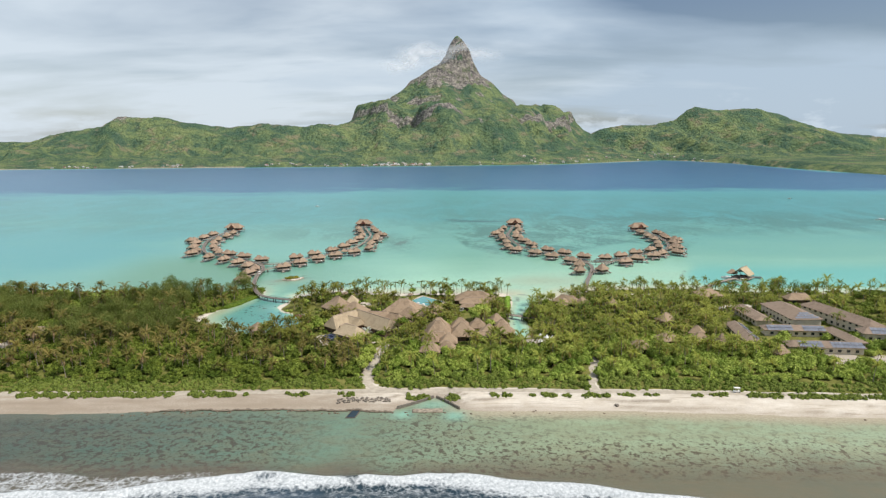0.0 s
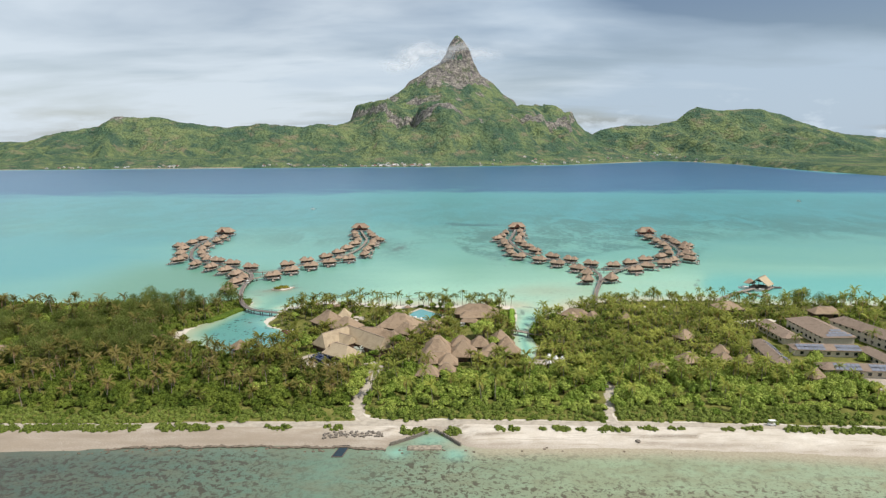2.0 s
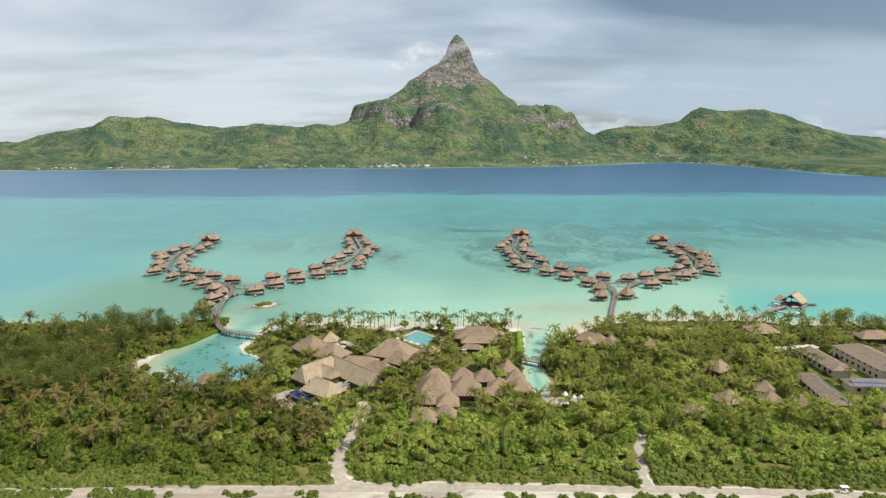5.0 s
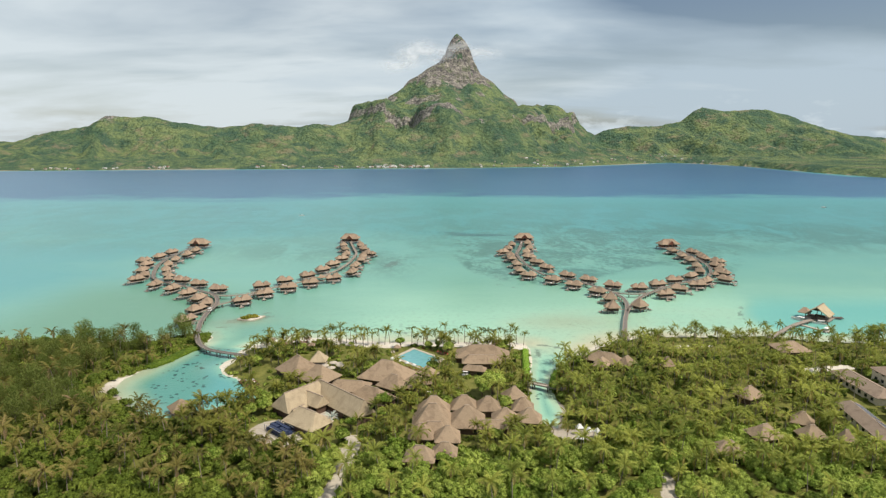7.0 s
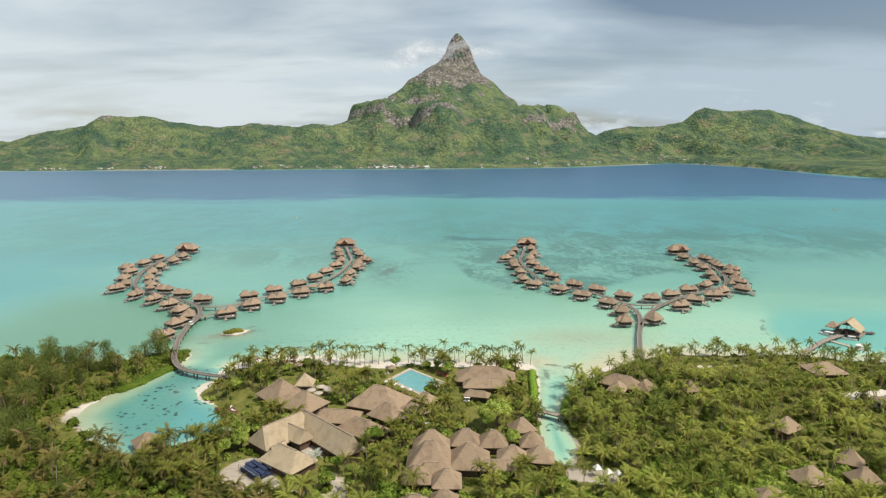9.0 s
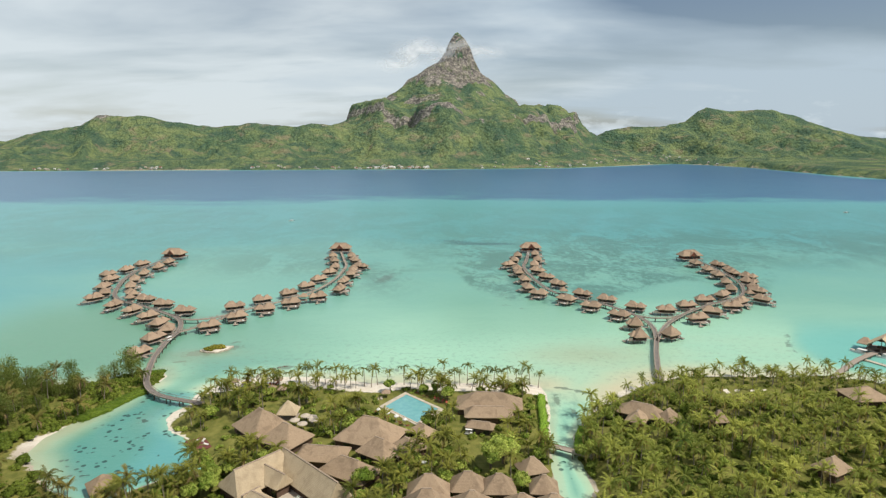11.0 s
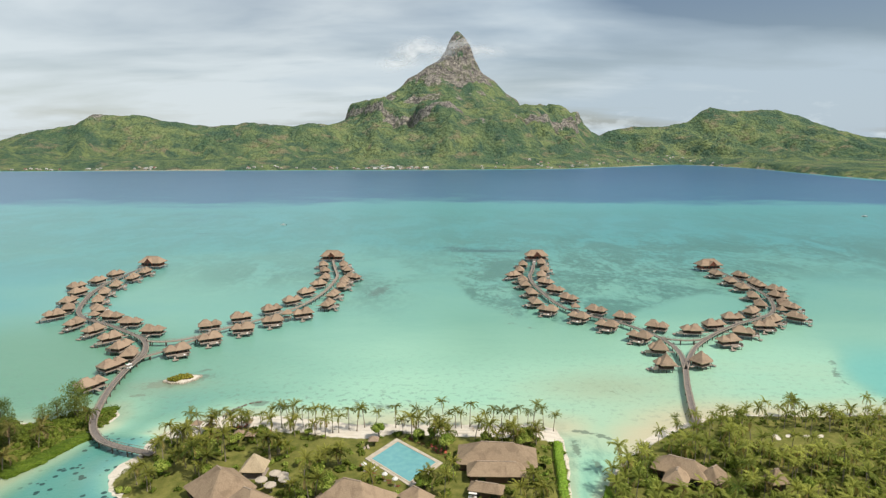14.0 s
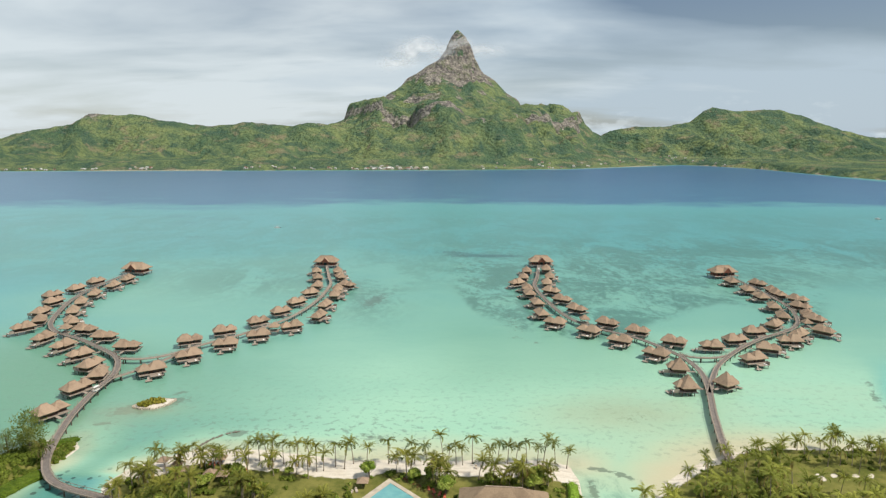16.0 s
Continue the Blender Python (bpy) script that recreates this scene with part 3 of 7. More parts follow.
def sheet(name, xs, ys, height, mat, attrs, label, smooth_faces=True):
    X, Y = np.meshgrid(xs, ys)
    Z = height(X, Y)
    idx = np.arange(X.size).reshape(X.shape)
    faces = np.stack([idx[:-1, :-1], idx[:-1, 1:], idx[1:, 1:], idx[1:, :-1]], -1).reshape(-1, 4)
    me = array_mesh(name, np.stack([X, Y, Z], -1).reshape(-1, 3), faces, mat, smooth_faces)
    for key, fn in attrs.items():
        at = me.attributes.new(key, "FLOAT", "POINT")
        at.data.foreach_set("value", np.clip(fn(X, Y), 0, 1).astype(np.float32).ravel())
    return tagged(new(name, me), label, name, kind="structure")


def breaker_line(x):
    """Where the surf stands off the ocean beach."""
    return lay([(-300, 160), (-96, 165), (-75, 172), (-57, 175.5), (-30, 173), (-14, 173.2), (-6, 175.5), (10, 173), (36, 169), (44, 167.0), (60, 163.5), (80, 159), (95, 156), (300, 148)], x) + 0.6 * np.sin(x / 5.0)


def swell(x, y):
    b = breaker_line(x)
    near = np.exp(-((y - b + 1.2) / 2.2) ** 2) * (1.25 + 0.5 * wave_noise(x, y, 6, 31, 3))
    back = np.exp(-((y - b + 15 + 3 * np.sin(x / 17)) / 3.0) ** 2) * 1.0
    chop = 0.22 * wave_noise(x, y, 4.0, 33, 3) * smooth(8, -4, y - b)
    return np.where(y < 200, near + back + chop, 0.0)


def surf_foam(x, y):
    d = breaker_line(x) - y
    front = smooth(-0.8, 0.6, d) * smooth(11 + 4 * np.sin(x / 13.0), 1.0, d)
    wash = 0.26 * smooth(0, 2, d) * smooth(40, 12, d)
    left = 0.42 * smooth(176.5, 174, y + 1.5 * np.sin(x / 9)) * smooth(-62, -80, x) * smooth(160, 166, y)
    return np.maximum(np.maximum(front, wash), left) * smooth(-0.35, 0.35, 0.5 + 1.0 * wave_noise(x, y, 9, 35, 4))


def berth_edge(x, y):
    """The west rim of the dredged berth by the pier."""
    return lay([(400, 176), (418, 172), (430, 168), (446, 169), (472, 181), (498, 189), (512, 191), (620, 225)], y) + 4 * wave_noise(x, y, 14, 44, 3)


def water_depth(x, y):
    """0 at the sand to 1 in the open ocean, by the tone that the depth gives."""
    d = -shore_distance(x, y)
    lag = 0.06 + 0.19 * smooth(0, 22, d) + 0.20 * smooth(30, 170, d) + 0.17 * smooth(150, 480, d) * (1 - 0.35 * smooth(-250, -500, x))
    lag -= 0.05 * np.exp(-((x - 75) / 38) ** 2 - ((y - 418) / 30) ** 2)             # sand bank
    lag += 0.12 * smooth(-2, 8, x - berth_edge(x, y)) * smooth(409, 418, y) * smooth(510, 455, y)             # dredged berth by the pier
    lag += 0.10 * np.exp(-((x + 100) / 42) ** 2 - ((y - 411) / 20) ** 2) * smooth(1, 8, d)
    # extra depth tone on the west side stands in for cloud shade
    lag += 0.16 * smooth(0, -120, x) * smooth(600, 440, y) * smooth(0, 18, d)
    lag -= 0.03 * smooth(10, 60, x) * smooth(560, 470, y) * smooth(215, 150, x)
    inlet = smooth(-142, -132, x) * smooth(-70, -76, x) * smooth(392, 386, y) * smooth(300, 306, y)
    lag = lag * (1 - inlet) + inlet * (0.12 + 0.49 * smooth(0.5, 15, d + 9 * smooth(-124, -108, x)))
    creek = smooth(28, 31, x) * smooth(60, 56, x) * smooth(398, 385, y)
    lag = lag * (1 - creek) + creek * (0.12 + 0.30 * smooth(0.5, 5, d) * smooth(392, 350, y))
    lag += 0.07 * smooth(-60, -330, x) * smooth(640, 860, y)
    lag += 0.14 * smooth(-190, -330, x) * smooth(400, 440, y) * smooth(760, 640, y)
    edge = 1165 - 0.03 * x + 40 * wave_noise(x, y, 260, 41, 3) - 60 * smooth(-300, -900, x)
    lag += 0.035 * np.exp(-((y - edge + 190) / 90) ** 2) - 0.05 * np.exp(-((y - edge + 40) / 60) ** 2)
    drop = smooth(-150 - 210 * smooth(-80, -480, x), 120, y - edge + 50 * wave_noise(x, y * 2.5, 160, 46, 3))
    lag = lag * (1 - drop) + drop * (0.82 + 0.05 * smooth(0, 900, y - edge) + 0.03 * wave_noise(x, y, 500, 43, 3))
    # the pale shelf along the far shore
    far = shore_line(x) - y
    shelf = smooth(42, 6, far) * (y > 1400)
    lag = lag * (1 - shelf) + shelf * 0.60
    return np.where(y < 178, 1.0, np.where(y < 235, 0.36, lag))


def shore_line(x):
    """Where the main island's foot meets the lagoon."""
    return lay([(-5000, 1900), (-1432, 2032), (-920, 2107), (-13, 2200), (400, 2290), (700, 2500), (885, 2640), (960, 2550),
                (1034, 2300), (1050, 1900), (1110, 1590), (1500, 1480), (5000, 1400)], x)


def reef_mask(x, y):
    """The shallow flat between surf and beach, but for two dredged holes."""
    return smooth(breaker_line(x) - 3, breaker_line(x) + 2, y) * (y < 242) * (1 - 0.9 * np.exp(-((x + 16.5) / 3.6) ** 2 - ((y - 217) / 3.2) ** 2) - 0.85 * np.exp(-((x - 2.5) / 3.6) ** 2 - ((y - 216) / 3.6) ** 2) - 0.10 * np.exp(-((x + 36) / 5) ** 2 - ((y - 205) / 14) ** 2) - 0.6 * np.exp(-((x + 5) / 9) ** 2 - ((y - 226) / 4) ** 2))


def grass_beds(x, y):
    """Dark weed and rubble patches on the pale lagoon floor."""
    out = np.zeros(np.shape(x))
    for cx, cy, a, b, turn, k in ((-111.5, 439, 17, 6.5, 30, 1.0), (-104, 453, 5, 2.4, 20, 0.8), (-71, 417, 6, 3.2, 10, 0.9), (-60, 415, 7, 2.4, 0, 0.75), (-121, 424, 5, 2.4, 15, 0.8), (-24, 414.5, 11, 4.5, 0, 0.6),
                                 (-35, 420, 14, 5, 0, 0.42), (71, 431, 16, 8, 0, 0.45), (48, 394, 5, 1.7, -22, 1.0), (54.5, 390.5, 5.5, 1.7, -38, 1.0), (44, 383, 1.8, 8, -8, 0.95), (48, 372, 1.7, 7, 18, 0.8), (-85, 425, 12, 4, 10, 0.45), (36, 751, 42, 10, 0, 1.0), (38, 550, 9, 36, 0, 0.5), (120, 735, 60, 5, 4, 0.5), (-150, 760, 40, 5, 0, 0.35), (36, 524, 14, 3, -30, 0.6), (46, 516, 12, 2.5, -20, 0.6),
                                 (-255, 848, 26, 8, 0, 0.7), (-157, 887, 15, 6, 0, 0.6), (-167, 839, 13, 5, 10, 0.55), (75, 934, 44, 9, -38, 0.62), (-44, 598, 9, 26, -14, 0.75), (-62, 640, 10, 22, -10, 0.5), (10, 765, 26, 8, -6, 0.9),
                                 (240, 900, 60, 10, -20, 0.5), (330, 720, 50, 9, -30, 0.45), (170, 820, 40, 9, -25, 0.45), (-10, 690, 16, 8, 0, 0.45)):
        c, s = math.cos(radians(turn)), math.sin(radians(turn))
        u, v = (x - cx) * c + (y - cy) * s, -(x - cx) * s + (y - cy) * c
        out = np.maximum(out, k * np.exp(-(u / a) ** 2 - (v / b) ** 2))
    rim = 0.75 * smooth(-0.5, 0.4, wave_noise(x, y, 9, 47, 3)) * np.exp(-((x - berth_edge(x, y)) / 2.8) ** 2) * smooth(409, 416, y) * smooth(505, 480, y)
    return np.maximum(out, rim)


def weed_cover(x, y):
    """How thickly weed covers the lagoon's floor."""
    low = lay([(0, 650), (18, 569), (49, 522), (81, 519), (112, 545), (172, 596), (215, 560), (240, 600), (280, 690)], x) + 7 * wave_noise(x, y, 24, 48, 3)
    ring = 0.92 * smooth(-4, 9, y - low) * smooth(2, 16, x + 6 * wave_noise(x, y, 20, 49, 3)) * smooth(300, 235, x) * smooth(790, 700, y)
    far = smooth(600, 700, y) * smooth(1120, 1000, y) * (0.40 + 0.40 * smooth(-100, 150, x) * smooth(900, 780, y))
    west = 0.55 * np.exp(-((x + 130) / 62) ** 2 - ((y - 640) / 44) ** 2)
    tip = 0.8 * np.exp(-((x + 45) / 22) ** 2 - ((y - 600) / 50) ** 2)
    halo = 0.9 * np.exp(-(((x + 111) * 0.87 + (y - 439) * 0.5) / 15) ** 2 - ((-(x + 111) * 0.5 + (y - 439) * 0.87) / 5.5) ** 2)
    creek = 0.7 * np.exp(-((x - 46) / 9) ** 2 - ((y - 375) / 22) ** 2)
    return np.clip(np.maximum(ring, far) + west + tip + halo + creek, 0, 1)


XS = graded([(-4200, -1000, 80), (-1000, -300, 20), (-300, 300, 2.6), (300, 1000, 20), (1000, 4200, 80)])
sheet("water", XS, graded([(-300, 100, 40), (100, 140, 5), (140, 185, 0.6), (185, 245, 2.5), (245, 300, 8), (300, 440, 1.5), (440, 720, 4), (720, 1080, 10),
                           (1080, 1260, 4), (1260, 2700, 25), (2700, 4900, 200)]), swell, M_WATER,
      {"depth": water_depth, "bed": grass_beds, "foam": surf_foam, "reef": reef_mask,
       "coral": lambda x, y: smooth(1.0, 5.0, -shore_distance(x, y)) * smooth(169, 177, y) * (1 - 0.7 * np.exp(-((x + 38) / 16) ** 2)) * (1 - 0.65 * smooth(-10, 50, x) * smooth(190, 206, y)),
       "east": lambda x, y: np.clip((x + 170) / 300, 0, 1),
       "shoal": lambda x, y: smooth(9, 0.3, -wobbled(x, y)) * (y < 236) * (0.10 + 0.90 * smooth(-30, 30, x)),
       "crest": lambda x, y: np.maximum(0.75 * smooth(187 + 9 * smooth(-20, 60, x), 174, y + 5 * wave_noise(x, y, 16, 56, 3)), 0.25 * smooth(-70, -190, x)) * (y < 230),
       "green_tint": lambda x, y: (0.45 * smooth(-30, -110, x) + 0.4 * smooth(-110, -170, x)) * smooth(396, 404, y) * smooth(545, 470, y + 0.25 * x + 40) * smooth(-280, -215, x) + 0.25 * smooth(-20, 20, x) * smooth(120, 60, x) * smooth(440, 480, y) * smooth(580, 520, y),
       "channel": lambda x, y: 0.55 * smooth(-142, -128, x) * smooth(-92, -104, x) * smooth(412, 388, y) * smooth(298, 304, y) * smooth(1, 9, -shore_distance(x, y)),
       "berth": lambda x, y: 0.5 * smooth(-1, 12, x - berth_edge(x, y)) * smooth(409, 418, y) * smooth(510, 455, y),
       "silt": lambda x, y: 0.75 * smooth(-142, -134, x) * smooth(300, 312, y) * smooth(392, 372, y) * smooth(13, 1.5, -shore_distance(x, y)) * smooth(-100, -121, x) + 0.55 * np.exp(-((x - 66) / 30) ** 2 - ((y - 436) / 15) ** 2) + 0.35 * np.exp(-((x + 122) / 16) ** 2 - ((y - 428) / 8) ** 2) + 0.5 * np.exp(-((x + 112) / 15) ** 2 - ((y - 436) / 6) ** 2),
       "weed": weed_cover,
       "spots": lambda x, y: smooth(398, 405, y) * smooth(520, 430, y) * (0.42 + 0.65 * np.exp(-((x + 35) / 45) ** 2 - ((y - 415) / 16) ** 2)),
       "heads": lambda x, y: smooth(-126, -120, x) * smooth(-84, -92, x) * smooth(318, 324, y) * smooth(396, 388, y) + smooth(34, 36, x) * smooth(44, 42, x) * smooth(343, 335, y) * smooth(306, 312, y)},
      "clear turquoise lagoon and surf over pale sand and coral")

# bare strips: tracks, clearings and beaches that carry no growth
EDGE = [(-400, 230), (-150, 234.2), (-70, 235.8), (-25, 237.0), (-4, 238.8), (20, 237.4), (83, 235.6), (140, 232.5), (400, 221)]     # where the green begins
TRACKS = {
    "beach": ([(-400, 228), (-150, 232), (-70, 233.4), (-30, 234.4), (-18, 234.8), (-5, 236.8), (8, 236), (20, 235.2), (50, 234.4), (83, 233.4), (140, 230.3), (400, 219)], 2.8),
    "lobby": ([(-21, 235.6), (-28, 236.8), (-31.8, 241), (-33.3, 247), (-33.2, 257), (-32.2, 267), (-30.8, 277), (-30, 284), (-30.8, 290), (-35, 295.5)], 4.0),
    "fork": ([(-30.5, 283.5), (-40, 284.5), (-51, 287), (-56, 291)], 3.6),
    "garden": ([(58.4, 234.6), (58, 242), (61, 250), (62.8, 257), (64, 265), (64, 274)], 3.0),
}
CLEAR = [(-14, 355, 4), (-22, 362, 4), (152, 290, 6), (154, 297, 6), (154, 306, 4), (172, 291, 9), (181, 290, 6), (157, 312, 4), (-58, 298, 5), (-56, 293, 4), (-81, 344.5, 8), (-77, 335, 4), (-73, 329, 3.5), (-83, 323, 4), (-90, 319, 3), (-39.7, 301.2, 4), (-66, 303, 4), (37, 381, 3), (36, 376, 3), (35.5, 370, 3), (35, 364, 3), (34.5, 358, 3), (34, 352, 3), (33, 346, 3), (42, 342, 2.5), (44, 350, 2.5)]           # (x, y, radius): places kept free of trees
LAWN = [(103, 390, 3), (109, 390, 3), (115, 390.5, 3), (121, 390.5, 3), (127, 390, 3), (108, 383, 5), (118, 383, 6), (130, 384, 6), (150, 298, 12), (12, 335, 9), (-62, 372, 5), (-72, 366, 4), (-38, 378, 6), (-26, 360, 4), (3, 345, 6), (-78, 358, 4), (-35, 385, 4), (6, 384, 5), (170, 297, 13), (184, 297, 12), (160, 283, 6), (175, 276, 9), (190, 274, 9), (172, 320, 6), (155, 318, 6), (-32, 371, 4), (-45, 372, 4), (200, 285, 8)]
BARE = [(-59, 297, 9), (-53, 290.5, 5), (47, 295.5, 4.5), (42.5, 320, 2.5), (112, 387, 1.4), (117, 387.3, 1.4), (122, 387.6, 1.4), (127, 388, 1.4), (-128, 345, 4), (-100, 380, 5), (157, 355, 3.2), (163, 356.5, 3.2), (169, 358, 3.2), (175, 359, 3.2), (-203, 298, 7), (-215, 289, 5), (176, 270, 9), (196, 262, 12), (40, 298, 5)]


def track_distance(x, y):
    best = np.full(np.shape(x), 1e9)
    for pts, width in TRACKS.values():
        for (ax, ay), (bx, by) in zip(pts, pts[1:]):
            dx, dy = bx - ax, by - ay
            t = np.clip(((x - ax) * dx + (y - ay) * dy) / (dx * dx + dy * dy), 0, 1)
            best = np.minimum(best, np.hypot(x - ax - t * dx, y - ay - t * dy) - width / 2)
    return best


def growth(x, y):
    """1 where plants cover the soil, 0 on bare sand."""
    d = shore_distance(x, y)
    back = smooth(0.6, 2.2, d) * smooth(-0.4, 0.6, y - lay(EDGE, x))
    beach = smooth(-100, -92, x) * smooth(44, 38, x) * smooth(382, 388, y)
    back *= 1 - beach * smooth(16, 11, d + 5 * wave_noise(x, y, 15, 54, 2))
    back *= 1 - np.exp(-((x + 101) / 6) ** 2 - ((y - 370) / 11) ** 2)
    back *= 1 - np.exp(-((x + 137) / 4.2) ** 2 - ((y - 343) / 11) ** 2)
    back *= 1 - 0.9 * smooth(60, 66, x) * smooth(100, 90, x) * smooth(6, 3, d) * (y > 370)
    for cx, cy, r in BARE:
        back = back * smooth(r * 0.75, r * 1.25, np.hypot(x - cx, y - cy))
    return back * smooth(0.0, 1.2, track_distance(x, y))


sheet("ground", graded([(-640, -260, 8), (-260, 260, 2.2), (260, 640, 8)]), graded([(180, 205, 5), (205, 245, 1.6), (245, 425, 2.2)]), land_height, M_GROUND,
      {"veg": growth,
       "drab": lambda x, y: (y < 240) * (0.35 + 0.60 * smooth(10, -60, x)),
       "wrack": lambda x, y: (y < 236) * smooth(-0.15, 0.35, wave_noise(x, y * 3, 13, 53, 3) + 0.25 * smooth(40, -60, x)) * np.maximum(np.exp(-((wobbled(x, y) - 7.8) / 0.8) ** 2), 0.8 * np.exp(-((wobbled(x, y) - 3.6) / 0.9) ** 2)),
       "wet": lambda x, y: np.where(y < 242, 0.95 * smooth(7.5 + 15 * smooth(-15, -80, x), 1.0 + 5 * smooth(-15, -80, x), wobbled(x, y) - 2 * wave_noise(x, y, 7, 51, 2)) * (0.45 + 0.55 * smooth(60, -10, x)), 0.75 * smooth(350, 335, y))},
      "low sandy coral island with pale beaches and overgrown soil")

RIDGE_LEFT = [(-4000, 60), (-1923, 83), (-1783, 87), (-1700, 111), (-1551, 137), (-1465, 153), (-1400, 195), (-1316, 187), (-1232, 188), (-1112, 166), (-944, 141),
              (-798, 158), (-726, 152), (-605, 145), (-544, 156), (-460, 149), (-316, 118), (-100, 60), (200, 20)]
RIDGE_RIGHT = [(300, 10), (581, 60), (743, 130), (853, 151), (990, 150), (1112, 177), (1164, 222), (1204, 238), (1315, 220), (1397, 227), (1506, 226), (1590, 207),
               (1703, 167), (1788, 139), (1928, 109), (2144, 90), (4000, 60)]
PEAK_WEST = [(0, 630), (14, 618), (32, 592), (50, 556), (68, 505), (98, 470), (150, 448), (220, 405), (250, 381), (326, 318), (405, 266), (495, 266), (555, 250), (600, 184), (640, 160), (764, 108), (1400, 20)]
PEAK_EAST = [(0, 630), (16, 617), (38, 592), (66, 549), (90, 478), (126, 419), (188, 374), (234, 329), (295, 290), (327, 255), (373, 240), (418, 254), (540, 239), (587, 203), (627, 208), (650, 160), (773, 95), (1300, 20)]
PEAK = (53.0, 3500.0)


CLIFFS = [(0, 0), (120, 120), (178, 160), (206, 232), (262, 258), (292, 274), (310, 322), (366, 346), (390, 398), (436, 428), (456, 476), (520, 530), (627, 627)]


def massif(x, y):
    """The central peak with its ring of cliff bands, and where bare rock shows."""
    dx, dy = x - PEAK[0], (y - PEAK[1]) * 0.62
    wx = dx + 26 * wave_noise(x, y, 90, 61, 3) * smooth(70, 260, np.hypot(dx, dy))
    r = np.hypot(wx, dy)
    side = smooth(-0.55, 0.55, dx / (np.hypot(dx, dy) + 1))
    spur = 1 - 2.2 * np.abs(wave_noise(x, y * 0.35, 260, 65, 4))
    at = np.where(np.abs(dy) < 25, 0.25, 1.0)
    r2 = r * (1 + 0.13 * at * spur * smooth(60, 400, r))
    peak = lay(PEAK_WEST, r2) * (1 - side) + lay(PEAK_EAST, r2) * side
    warp = 62 * wave_noise(x, y, 260, 66, 4)
    rough = wave_noise(x, y, 120, 72, 4)
    broken = smooth(-0.05, 0.30, rough + 0.18 + 0.30 * smooth(320, 400, peak) + 0.22 * smooth(220, 420, np.abs(dx)))
    q = peak + warp
    step = peak + 0.22 * (lay(CLIFFS, q) - q) * broken
    band = np.zeros(np.shape(x))
    for lo, hi in ((176, 210), (290, 314), (364, 394), (432, 470)):
        band = np.maximum(band, smooth(lo - 5, lo + 3, q) * smooth(hi + 5, hi - 3, q))
    ang = np.arctan2(dx, -dy - 40)
    flute = np.abs(wave_noise(ang * 300, peak * 0.25, 42, 73, 4))
    step += (44 * flute - 14) * smooth(300, 420, peak) * smooth(625, 560, peak)
    step += (60 * np.abs(wave_noise(ang * 300, r * 0.2, 95, 74, 4)) - 20) * smooth(30, 140, peak) * smooth(300, 180, peak)
    tower = smooth(360, 405, peak + 0.7 * warp) * smooth(630, 600, peak) * smooth(-0.05, 0.25, flute + 0.10 + 0.35 * wave_noise(x, y, 60, 75, 3))
    rock = np.maximum(0.85 * band * broken, tower)
    crown = smooth(205, 235, peak) * smooth(330, 290, peak) * smooth(60, 20, np.abs(dy))
    return peak + (step - peak) * smooth(-5, -45, dy), np.maximum(rock, crown)


def mountain_height(x, y):
    s = shore_line(x)
    up = y - s
    gully = np.abs(wave_noise(x + 0.3 * y, y * 0.55, 230, 63, 5))
    peak = massif(x, y)[0]
    u = np.clip(up / np.maximum(2750 - s, 300), 0, 1.6)
    left = lay(RIDGE_LEFT, x) * np.where(u < 1, u ** 0.9 * (1.0 - 2.9 * np.clip(1 - u, 0, 0.55) * gully), np.maximum(0, 1 - (u - 1) * 1.6))
    s2 = np.maximum(s, 2450)
    v = np.clip((y - s2) / (3150 - s2), 0, 1.6)
    right = lay(RIDGE_RIGHT, x) * np.where(v < 1, v ** 0.85 * (1.0 - 2.9 * np.clip(1 - v, 0, 0.55) * gully), np.maximum(0, 1 - (v - 1) * 1.5))
    foot = 22 * smooth(25, 220, up) * (0.6 + 0.5 * wave_noise(x, y, 160, 67, 3)) + 2.5 * smooth(0, 30, up)
    h = np.maximum(np.maximum(left, right), np.maximum(peak * smooth(0, 320, up), foot))
    far = 46 * smooth(3300, 4300, y) * (0.7 + 0.4 * wave_noise(x, y, 700, 68, 3)) + 40 * smooth(3900, 4500, y) * smooth(-1500, -2400, x)
    h = np.maximum(h, far)
    # ravines cut into the slopes, fading out towards the crests
    slope_band = smooth(20, 200, up) * smooth(3420, 3150, y) * np.where(x < -250, smooth(0.98, 0.70, u), 1.0) * np.where(x > 480, smooth(0.98, 0.70, v), 1.0)
    ravine = np.abs(wave_noise(x + 0.25 * y, y * 0.40, 330, 76, 5, 0.55))
    rills = np.abs(wave_noise(x, y * 0.5, 120, 77, 4, 0.55))
    h -= slope_band * smooth(8, 60, h) * np.minimum(h * 0.55, 95 * np.clip(0.42 - ravine, 0, 1) + 38 * np.clip(0.36 - rills, 0, 1))
    h += smooth(10, 80, h) * (5.0 * wave_noise(x, y, 60, 69, 3) + 6.0 * np.abs(wave_noise(x, y, 24, 70, 2)) - 1.5)
    return np.where(up > 0, h, np.maximum(-8, up * 0.2))


